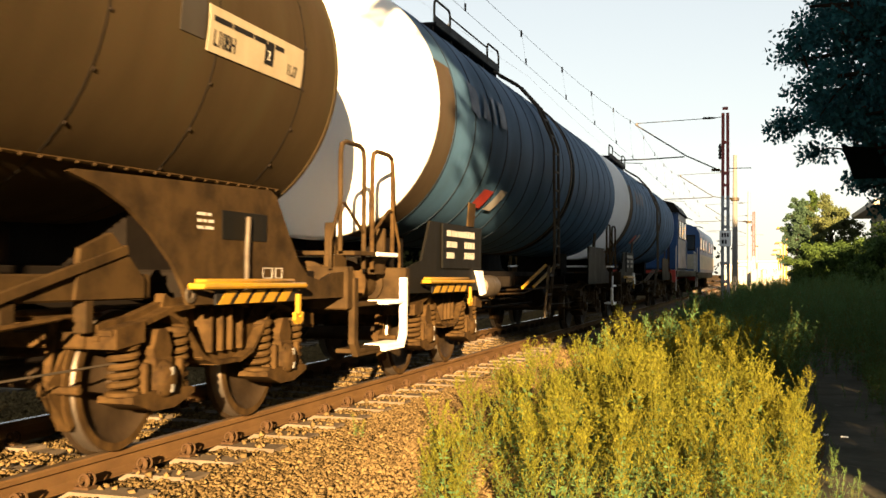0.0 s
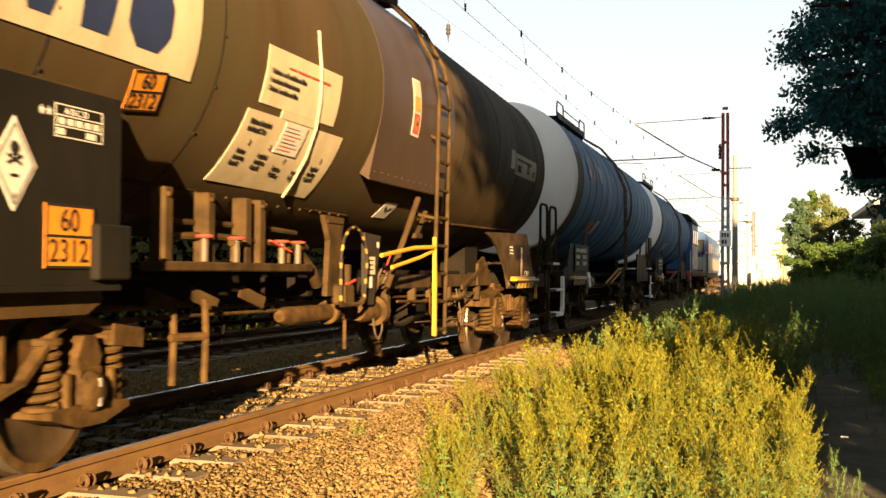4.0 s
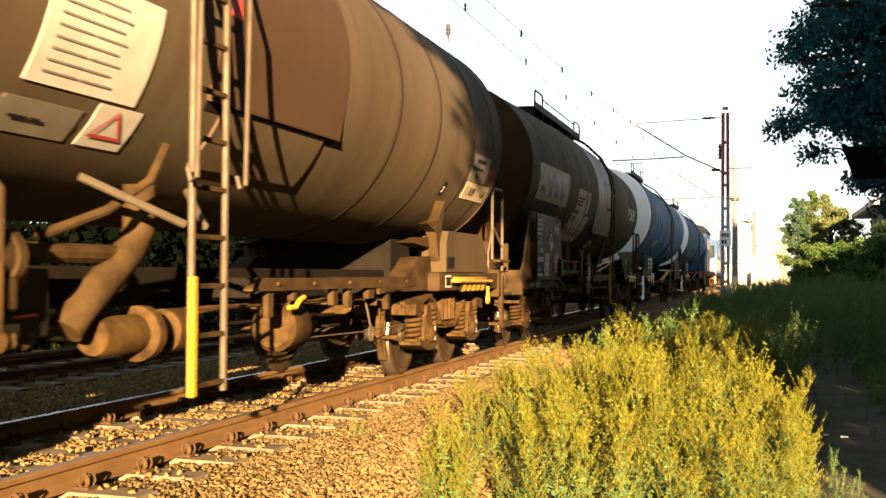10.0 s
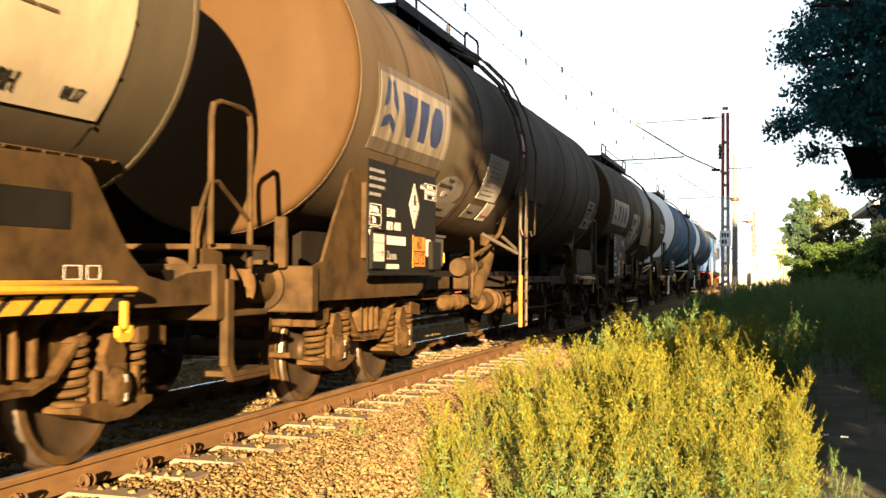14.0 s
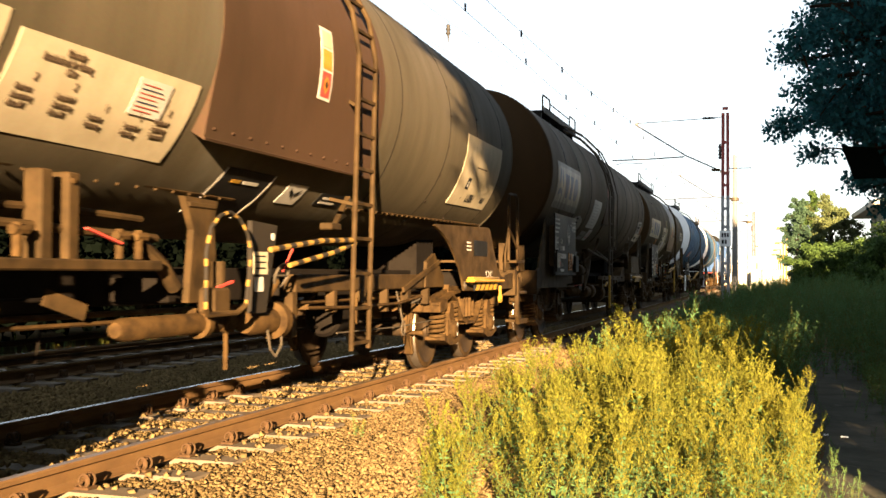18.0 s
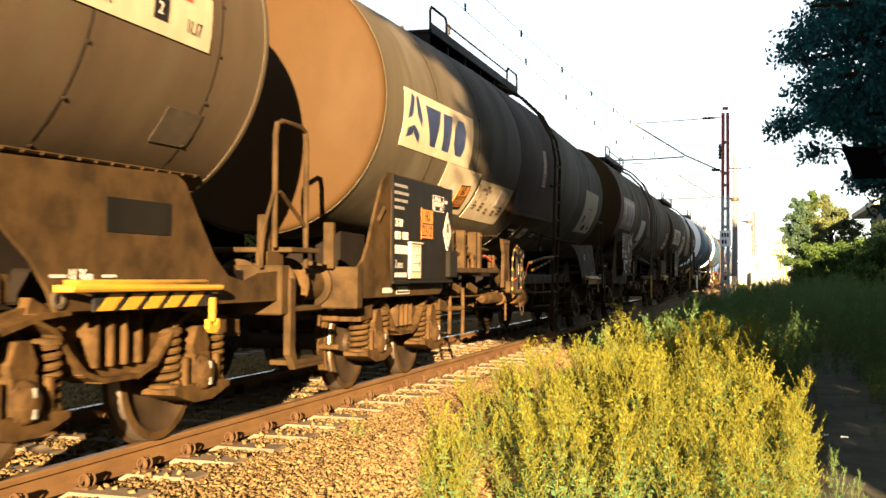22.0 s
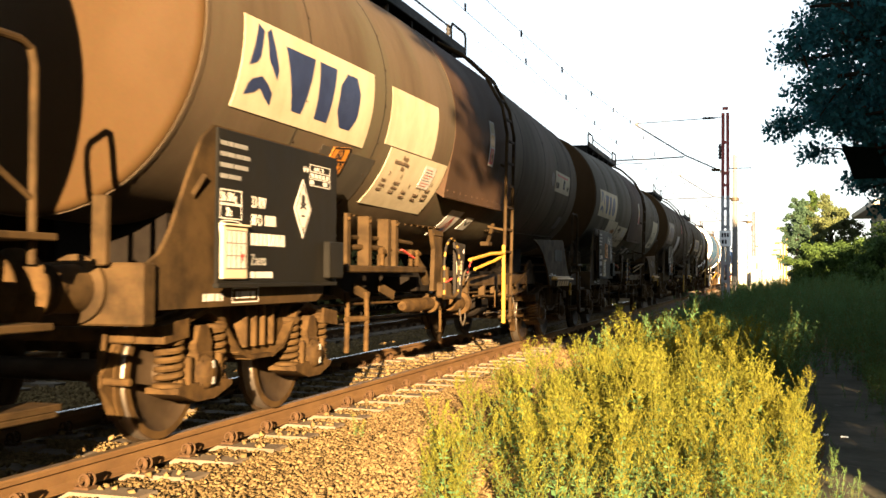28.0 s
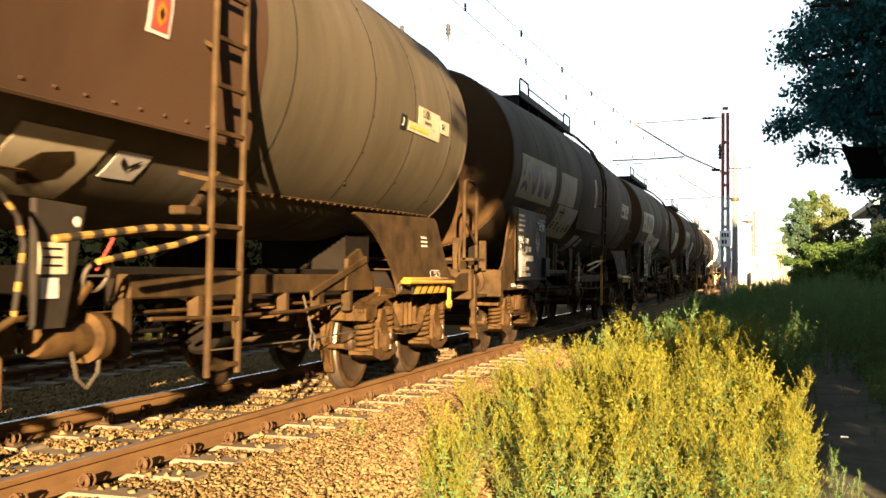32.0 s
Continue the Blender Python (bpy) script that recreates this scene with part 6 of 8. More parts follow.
    top = [(math.cos(math.radians(a)) * 1.53, zc + math.sin(math.radians(a)) * 1.53) for a in (18, 36, 54, 70)]
    ladder(w, -0.88, 0.40, 1.56, 0.42, 1.56, 2.98, top, STEEL, True)
    for y in (-1.20, -0.60):
        part("ladder_handrail", Mesh().tube([(1.60, y, 1.78), (1.62, y, 1.70), (1.66, y, 1.72), (1.68, y, 2.9)] + [(a * 1.06, y, zc + (b - zc) * 1.06) for a, b in top], 0.016, 8), STEEL, w)
    roof_walkway(w, -3.4, 0.4, 4.33)
    bogie(w, -5.75)
    bogie(w, 5.75)
    return w


INK["D"] = dict(BASE, name="D", num=-6.12, type="Zacens", boxes=True, mass="26 200 kg", litres="79 000 l", table=(-4.98, 1.94), stars=-5.10, diamond=(-5.32, 1.85), plate=(-5.36, 1.22), holder=(-6.58, 1.20))


def ribbed_wagon(at, label, near):
    """Type 3: a blue-grey ribbed tank with white ends."""
    w = thing("tank_wagon", label, "tank wagon", "tank wagons of the train")
    w.matrix_basis = pose(0, at, 0)
    sh = Shell(1.47, 1.47, -6.95, 6.95, 3.0)
    zc = sh.zc
    part("tank", tank_mesh(1.47, sh.y0, sh.y1, zc), TANK_BLUE, w, "blue-grey ribbed tank shell")
    part("tank_end", end_mesh(1.47, sh.y0, -1, zc, 0.34), TANK_WHITE, w, "white dished tank end")
    part("tank_end", end_mesh(1.47, sh.y1, 1, zc, 0.34), TANK_WHITE, w, "white dished tank end")
    sh.sheet("end_strip", w, TANK_BROWN, -6.93, -6.35, -75, 20, 0.003, "brown rust-streaked strip")
    y = -6.30
    while y < 6.6:
        sh.ring("rib", w, TANK_BLUE_RING, y, 0.045, 0.006)
        y += 0.83
    sh.ring("saddle_band", w, BLACK, 1.30, 0.13, 0.03)
    sh.ring("saddle_band", w, STEEL, 1.10, 0.10, 0.02)
    for poly in ([(-5.7, 5), (-5.3, 2), (-5.3, 17), (-5.7, 19)], [(-5.15, 4), (-4.75, 4), (-4.95, 18)], [(-4.6, 4), (-4.45, 4), (-4.45, 18), (-4.6, 18)], [(-4.25, 4), (-3.9, 4), (-3.9, 18), (-4.25, 18)]):
        sh.shape("sign_block", w, NAVY, [[(y_, arcm(a_)) for y_, a_ in poly]], 0.022, "dark blue block of the owner's sign")
    sh.shape("red_field", w, RED, [[(-4.6, arcm(-40)), (-4.1, arcm(-40)), (-3.9, arcm(-29)), (-4.4, arcm(-29))]], 0.022, "red painted patch")
    sh.shape("white_field", w, WHITE, [[(-3.9, arcm(-40)), (-3.5, arcm(-40)), (-3.2, arcm(-27)), (-3.6, arcm(-27))]], 0.022)
    underframe(w)
    saddle_cradle(w, 1.0, 1.47, zc)
    buffer_pair(w, -1)
    buffer_pair(w, 1)
    for s in (-1, 1):
        platform(w, s, RUST if near else FRAME_BROWN, TANK_WHITE if near else FRAME_BROWN)
        for x in (-1.25, 1.25):
            part("side_plate", Mesh().prism([(s * 7.5, 0.95), (s * 7.5, 1.20), (s * 6.9, 1.30), (s * 6.6, 1.75), (s * 4.4, 1.75), (s * 4.4, 0.95)], x - 0.015, x + 0.015), PANEL, w)
        part("lashing_arm", Mesh().bar((1.28, s * 5.0, 1.75), (1.30, s * 5.0, 2.05), 0.3, 0.02), FRAME_BROWN, w)
    p = part("info_panel", Mesh().box(1.268, 1.29, -6.2, -4.6, 1.22, 1.74, 0.004), PANEL, w, "dark panel with white inscriptions")
    for i, ws in enumerate(([0.18, 0.22, 0.3], [0.15, 0.25], [0.3])):
        bars("writing_bar", p, WHITE, 1.291, -6.05, 1.60 - i * 0.13, ws, 0.07)
    for i in range(3):
        bars("number_bar", p, WHITE, 1.291, -5.3, 1.60 - i * 0.13, [0.1, 0.1, 0.1, 0.1], 0.08)
    foot_board(w, 1, -6.9, -5.3, 1.36)
    part("light_leg", Mesh().prism([(-4.75, 1.20), (-4.45, 1.20), (-4.25, 0.90), (-4.45, 0.88)], 1.26, 1.30), TANK_WHITE, w)
    brake_gear(w)
    part("headlamp_tank", Mesh().lathe([(0.002, -3.6), (0.14, -3.55), (0.16, -3.4), (0.16, -2.9), (0.14, -2.8), (0.002, -2.78)], 20, "y", (1.0, 0, 0.98)), STEEL, w)
    for y in (-0.4, 0.4):
        part("leaning_strut", Mesh().tube([(1.30, y - 1.7, 0.95), (1.50, y - 0.9, 1.30)], 0.025, 8), YELLOW if near else STEEL, w)
    top = [(math.cos(math.radians(a)) * 1.58, zc + math.sin(math.radians(a)) * 1.58) for a in (15, 33, 51, 68)]
    ladder(w, -1.0, 0.36, 1.62, 1.25, 1.60, 3.2, top, STEEL, False)
    ladder(w, -1.45, 0.36, 1.55, 0.48, 1.62, 1.3, [], STEEL, False)
    roof_walkway(w, -4.2, -0.6, 4.44)
    bogie(w, -5.4)
    bogie(w, 5.4)
    return w


def locomotive(at):
    """A blue centre-cab engine with railed platforms."""
    w = thing("locomotive", "blue shunting locomotive with white handrails", "locomotive", "engines of the train")
    w.matrix_basis = pose(0, at, 0)
    part("frame", Mesh().box(-1.4, 1.4, -6.4, 6.4, 1.05, 1.35, 0.03), PANEL, w)
    part("cab", Mesh().box(-1.42, 1.42, -6.1, -1.6, 1.35, 3.75, 0.08), BLUE_PAINT, w, "blue cab")
    part("cab_roof", Mesh().prism([(-1.5, 3.72), (1.5, 3.72), (1.25, 4.10), (0.6, 4.28), (-0.6, 4.28), (-1.25, 4.10)], -6.25, -1.45, "y"), PANEL, w, "dark cab roof")
    part("hood", Mesh().box(-0.95, 0.95, -1.6, 6.0, 1.35, 3.0, 0.12), BLUE_PAINT, w)
    for y in (-5.3, -3.9, -2.5):
        win = part("window", Mesh().box(1.40, 1.435, y - 0.45, y + 0.45, 2.65, 3.45, 0.02), PANEL, w)
        part("pane", Mesh().box(1.43, 1.445, y - 0.40, y + 0.40, 2.70, 3.40, 0.01), GLASS_DARK, win)
    for x in (-0.7, 0.7):
        win = part("window", Mesh().box(x - 0.5, x + 0.5, -6.125, -6.09, 2.65, 3.45, 0.02), PANEL, w)
        part("pane", Mesh().box(x - 0.45, x + 0.45, -6.135, -6.115, 2.70, 3.40, 0.01), GLASS_DARK, win)
    for s in (-1, 1):
        for x in (-1.36, 1.36):
            part("handrail", Mesh().tube([(x, s * 6.38, 0.5), (x, s * 6.38, 2.15), (x, s * 6.3, 2.28), (x, s * 6.1, 2.32), (x, s * 4.8, 2.32)], 0.022, 8), WHITE, w, "white handrail")
            for y in (5.6, 5.0):
                part("rail_post", Mesh().tube([(x, s * y, 1.3), (x, s * y, 2.32)], 0.018, 6), WHITE, w)
            part("lower_rail", Mesh().tube([(x, s * 6.38, 1.8), (x, s * 4.8, 1.8)], 0.018, 6), WHITE, w)
            part("step", Mesh().box(min(x, x * 0.85), max(x, x * 0.85), s * 6.1 - 0.25, s * 6.1 + 0.25, 0.55, 0.60, 0.01), PANEL, w)
        part("headstock", Mesh().box(-1.35, 1.35, s * 6.48 - 0.06, s * 6.48 + 0.06, 0.85, 1.35, 0.02), RED, w)
        for x in (-0.875, 0.875):
            part("buffer", Mesh().lathe([(0.13, 0), (0.13, 0.3), (0.09, 0.31), (0.09, 0.48), (0.23, 0.5), (0.23, 0.53), (0.002, 0.55)] if s > 0 else [(0.13, 0), (0.13, -0.3), (0.09, -0.31), (0.09, -0.48), (0.23, -0.5), (0.23, -0.53), (0.002, -0.55)], 20, "y", (x, s * 6.54, 1.06)), PANEL, w)
    part("exhaust", Mesh().cyl((0.3, 1.2, 2.9), (0.3, 1.2, 3.5), 0.14, 14), PANEL, w)
    bogie(w, -3.6)
    bogie(w, 3.6)
    return w


def electric_locomotive(at):
    w = thing("electric_locomotive", "blue and cream electric locomotive with lowered pantographs", "locomotive", "engines of the train")
    w.matrix_basis = pose(0, at, 0)
    part("frame", Mesh().box(-1.4, 1.4, -8.0, 8.0, 0.95, 1.30, 0.03), PANEL, w)
    part("body", Mesh().prism([(-1.48, 1.28), (1.48, 1.28), (1.48, 3.35), (1.30, 3.70), (0.9, 3.86), (-0.9, 3.86), (-1.30, 3.70), (-1.48, 3.35)], -7.9, 7.9, "y"), BLUE_PAINT, w, "blue body")
    part("cream_band", Mesh().box(1.478, 1.492, -7.85, 7.85, 1.45, 2.25, 0.003), PALE_PAINT, w, "cream waist band")
    part("cream_front", Mesh().box(-1.35, 1.35, -7.93, -7.89, 1.45, 2.25, 0.004), PALE_PAINT, w)
    for x in (-0.7, 0.7):
        win = part("window", Mesh().box(x - 0.55, x + 0.55, -7.93, -7.88, 2.45, 3.30, 0.02), PANEL, w)
        part("pane", Mesh().box(x - 0.48, x + 0.48, -7.945, -7.92, 2.52, 3.22, 0.01), GLASS_DARK, win)
    for y in (-7.0, -4.5, -2.0, 2.0, 4.5, 7.0):
        win = part("window", Mesh().box(1.475, 1.495, y - 0.5, y + 0.5, 2.45, 3.2, 0.006), PANEL, w)
        part("pane", Mesh().box(1.49, 1.503, y - 0.45, y + 0.45, 2.52, 3.14, 0.004), GLASS_DARK, win)
    for y in (-5.5, 5.5):
        p = part("pantograph", Mesh().tube([(-0.6, y - 0.9, 4.0), (0.6, y - 0.9, 4.0), (0.6, y + 0.9, 4.0), (-0.6, y + 0.9, 4.0)], 0.03, 6, closed=True), PANEL, w)
        part("collector", Mesh().tube([(-0.95, y, 4.22), (-0.7, y, 4.32), (0.7, y, 4.32), (0.95, y, 4.22)], 0.025, 6), PANEL, p)
        part("pantograph_arm", Mesh().tube([(0.3, y - 0.9, 4.02), (0.2, y + 0.8, 4.18), (0.2, y, 4.30)], 0.022, 6), PANEL, p)
        for x in (-0.6, 0.6):
            part("insulator", Mesh().cyl((x, y - 0.9, 3.78), (x, y - 0.9, 4.0), 0.06, 8), RUST, p)
    for x in (-1.36, 1.36):
        part("handrail", Mesh().tube([(x, -7.98, 0.5), (x, -7.98, 2.6)], 0.022, 8), WHITE, w)
        part("buffer", Mesh().lathe([(0.13, 0), (0.13, -0.3), (0.09, -0.31), (0.09, -0.48), (0.23, -0.5), (0.23, -0.53), (0.002, -0.55)], 20, "y", (x * 0.64, -8.0, 1.06)), PANEL, w)
    bogie(w, -4.5)
    bogie(w, 4.5)
    return w


def build_train():
    WAGONS.append((electric_locomotive(65.9), 65.9))
    WAGONS.append((locomotive(50.2), 50.2))
    WAGONS.append((ribbed_wagon(34.5, "blue-grey ribbed tank wagon with white ends behind the engine", False), 34.5))
    WAGONS.append((ribbed_wagon(17.75, "blue-grey ribbed tank wagon with white ends and white steps", True), 17.75))
    for k in ("C", "E", "F", "G"):
        WAGONS.append((z_wagon(INK[k]), INK[k]["at"]))
    WAGONS.append((d_wagon(), -15.37))


build_train()


# ---- sleepers, clips and ballast ----
def fast_mesh(name, verts, tris, materials, index=None):
    """A large triangle mesh straight from arrays."""
    me = bpy.data.meshes.new(name)
    me.vertices.add(len(verts))
    me.vertices.foreach_set("co", np.asarray(verts, np.float32).ravel())
    me.loops.add(len(tris) * 3)
    me.loops.foreach_set("vertex_index", np.asarray(tris, np.int32).ravel())
    me.polygons.add(len(tris))
    me.polygons.foreach_set("loop_start", np.arange(0, len(tris) * 3, 3, dtype=np.int32))
    me.polygons.foreach_set("loop_total", np.full(len(tris), 3, np.int32))
    for m in materials:
        me.materials.append(m)
    if index is not None:
        me.polygons.foreach_set("material_index", np.asarray(index, np.int32))
    me.update(calc_edges=True)
    me.validate()
    return me


def sleeper_mesh():
    m = Mesh()
    for s in (-1, 1):
        m.prism([(-0.15, -0.36), (-0.11, -0.162), (0.11, -0.162), (0.15, -0.36)], min(s * 0.42, s * 1.30), max(s * 0.42, s * 1.30), "x")
    m.prism([(-0.13, -0.36), (-0.10, -0.190), (0.10, -0.190), (0.13, -0.36)], -0.43, 0.43, "x")
    return m


def clip_mesh():
    """A sprung rail clip: two loops of bar, screw and plate, outside of a rail at +x."""
    m = Mesh()
    m.box(0.06, 0.165, -0.052, 0.052, -0.165, -0.143, 0.006)
    for s in (-1, 1):
        pts = [(0.125 + 0.034 * math.cos(a), s * (0.028 + 0.010 * i / 12), -0.108 + 0.040 * math.sin(a)) for i, a in enumerate([k * 2 * math.pi / 12 - 2.4 for k in range(14)])]
        m.tube(pts, 0.0085, 6)
    m.cyl((0.125, 0, -0.15), (0.125, 0, -0.085), 0.017, 8)
    m.cyl((0.125, 0, -0.095), (0.125, 0, -0.070), 0.026, 6)
    m.tube([(0.125, -0.05, -0.112), (0.07, -0.03, -0.135), (0.07, 0.03, -0.135), (0.125, 0.05, -0.112)], 0.0085, 6)
    return m


CLIP_IRON = mat("rusty_clip", (0.0572, 0.033, 0.0158), 0.7, 0.2, (0.0308, 0.0176, 0.0088), 12.0, 0.7)
SLEEPER_Y0, SLEEPER_STEP = 5.52, 0.60
sleeper_data = sleeper_mesh().data("sleeper", CONCRETE, True)
clip_data = clip_mesh().data("rail_clip", CLIP_IRON, True)
far_sleepers = Mesh()
for track, (n0, n1) in ((0.0, (-9, 52)), (TRACK2, (2, 46))):
    for i in range(n0, 240):
        y = SLEEPER_Y0 + SLEEPER_STEP * i + (0.21 if track else 0.0)
        if i <= n1:
            s = new("sleeper", sleeper_data)
            s.matrix_basis = pose(track + 0.012 * math.sin(i * 2.3), y, 0, 0, 0, 0.5 * math.sin(i * 1.7))
            tagged(s, "weathered concrete railway sleeper in the ballast", "sleeper", "sleepers under the near track" if not track else "sleepers under the far track")
            if i < 36:
                for x, turn in ((0.7535, 0), (-0.7535, 180)) + (((0.7535, 180), (-0.7535, 0)) if not track else ()):
                    c = part("rail_clip", clip_data, CLIP_IRON, s)
                    c.matrix_basis = pose(x, 0, 0, 0, 0, turn)
        else:
            far_sleepers.box(track - 1.3, track + 1.3, y - 0.12, y + 0.12, -0.3, -0.165, 0.02)
solid("sleepers", far_sleepers, CONCRETE, "row of weathered concrete sleepers far along the line", "sleepers", kind="stuff")

rng = np.random.default_rng(7)


def stone_shapes(n):
    """Broken stones: cubes pulled out of shape."""
    base = np.array([(x, y, z) for x in (-1, 1) for y in (-1, 1) for z in (-1, 1)], float) * 0.72
    quads = ((0, 1, 3, 2), (4, 6, 7, 5), (0, 4, 5, 1), (2, 3, 7, 6), (0, 2, 6, 4), (1, 5, 7, 3))
    tri = np.array([t for q in quads for t in ((q[0], q[1], q[2]), (q[0], q[2], q[3]))])
    return [base * rng.uniform(0.65, 1.25, 3) + rng.uniform(-0.34, 0.34, (8, 3)) for _ in range(n)], tri


def turned(n):
    """Random rotation matrices."""
    q = rng.normal(size=(n, 4))
    q /= np.linalg.norm(q, axis=1)[:, None]
    w, x, y, z = q.T
    return np.stack([1 - 2 * (y * y + z * z), 2 * (x * y - z * w), 2 * (x * z + y * w), 2 * (x * y + z * w), 1 - 2 * (x * x + z * z), 2 * (y * z - x * w),
                     2 * (x * z - y * w), 2 * (y * z + x * w), 1 - 2 * (x * x + y * y)], -1).reshape(n, 3, 3)


def scatter(shapes, tri, pos, size):
    V, T, o = [], [], 0
    which = rng.integers(0, len(shapes), len(pos))
    for k, sh_ in enumerate(shapes):
        sel = np.nonzero(which == k)[0]
        if not len(sel):
            continue
        v = np.einsum("nij,vj->nvi", turned(len(sel)), sh_) * size[sel][:, None, None] + pos[sel][:, None, :]
        V.append(v.reshape(-1, 3))
        T.append((tri[None] + (o + np.arange(len(sel)) * len(sh_))[:, None, None]).reshape(-1, 3))
        o += len(sel) * len(sh_)
    return np.concatenate(V), np.concatenate(T)


def ballast_points(x0, x1, y0, y1, density, z, centre=0.0, keep=0.04):
    n = int((x1 - x0) * (y1 - y0) * density)
    p = np.stack([rng.uniform(x0, x1, n), rng.uniform(y0, y1, n), np.zeros(n)], -1)
    off = np.abs((p[:, 1] - SLEEPER_Y0 - (0.21 if centre else 0) + 0.3) % SLEEPER_STEP - 0.3)
    on = (off < 0.125) & (np.abs(p[:, 0] - centre) < 1.27)
    p = p[~on | (rng.random(n) < keep)]
    rail_foot = np.abs(np.abs(p[:, 0] - centre) - 0.7535) < 0.085
    p = p[~rail_foot]
    on = (np.abs((p[:, 1] - SLEEPER_Y0 - (0.21 if centre else 0) + 0.3) % SLEEPER_STEP - 0.3) < 0.125) & (np.abs(p[:, 0] - centre) < 1.27)
    p[:, 2] = z - 0.006 + rng.uniform(-0.007, 0.004, len(p)) + np.where(on, 0.045, 0.0)
    return p


pts = [ballast_points(0.86, 2.1, 4.2, 15, 2700, -0.193), ballast_points(2.1, 3.0, 4.2, 14, 1300, -0.30), ballast_points(0.86, 2.2, 15, 32, 420, -0.193),
       ballast_points(-0.66, 0.66, 3.5, 15, 1500, -0.193), ballast_points(-0.66, 0.66, 15, 34, 300, -0.193),
       ballast_points(-3.6, -0.86, 7, 18, 620, -0.193), ballast_points(-3.6, -0.86, 18, 40, 130, -0.193), ballast_points(-5.1, -3.7, 9, 26, 150, -0.193, TRACK2)]
pts = np.concatenate(pts)
low = pts[:, 0] > 2.0
pts[low, 2] = np.array([ground_height(x, y) + 0.012 for x, y in pts[low, :2]])
shapes, tri = stone_shapes(10)
sv, st = scatter(shapes, tri, pts, 0.012 + 0.015 * rng.random(len(pts)) ** 1.4)
ballast = new("ballast", fast_mesh("ballast", sv, st, [BALLAST]))
tagged(ballast, "loose broken ballast stones of pale brown granite", "ballast", kind="stuff")


# ---- weeds ----
def leaf_quads(base, direction, length, width, normal_jitter=0.6):
    """Two-triangle leaves: arrays of base points, directions, lengths and widths."""
    n = len(base)
    d = direction / np.linalg.norm(direction, axis=1)[:, None]
    r = rng.normal(size=(n, 3))
    s = np.cross(d, r)
    s /= np.linalg.norm(s, axis=1)[:, None] + 1e-9
    up = np.cross(s, d)
    a = base
    b = base + d * length[:, None] * 0.5 + s * width[:, None] * 0.5 + up * length[:, None] * 0.08
    c = base + d * length[:, None] * 0.5 - s * width[:, None] * 0.5 + up * length[:, None] * 0.08
    e = base + d * length[:, None]
    v = np.stack([a, b, c, e], 1).reshape(-1, 3)
    i = np.arange(n) * 4
    t = np.concatenate([np.stack([i, i + 1, i + 2], -1), np.stack([i + 1, i + 3, i + 2], -1)])
    return v, t


def strip_tris(p, q, w):
    """Thin two-sided blades standing for stems from p to q."""
    d = q - p
    s = np.cross(d, rng.normal(size=d.shape))
    s /= np.linalg.norm(s, axis=1)[:, None] + 1e-9
    s = s * w[:, None]
    s2 = np.cross(d / (np.linalg.norm(d, axis=1)[:, None] + 1e-9), s)
    n = len(p)
    v = np.stack([p + s, p - 0.5 * s + 0.87 * s2, p - 0.5 * s - 0.87 * s2, q + s * 0.5, q - 0.25 * s + 0.43 * s2, q - 0.25 * s - 0.43 * s2], 1).reshape(-1, 3)
    i = np.arange(n) * 6
    t = np.concatenate([np.stack([i + a, i + b, i + c], -1) for a, b, c in ((0, 1, 4), (0, 4, 3), (1, 2, 5), (1, 5, 4), (2, 0, 3), (2, 3, 5))])
    return v, t


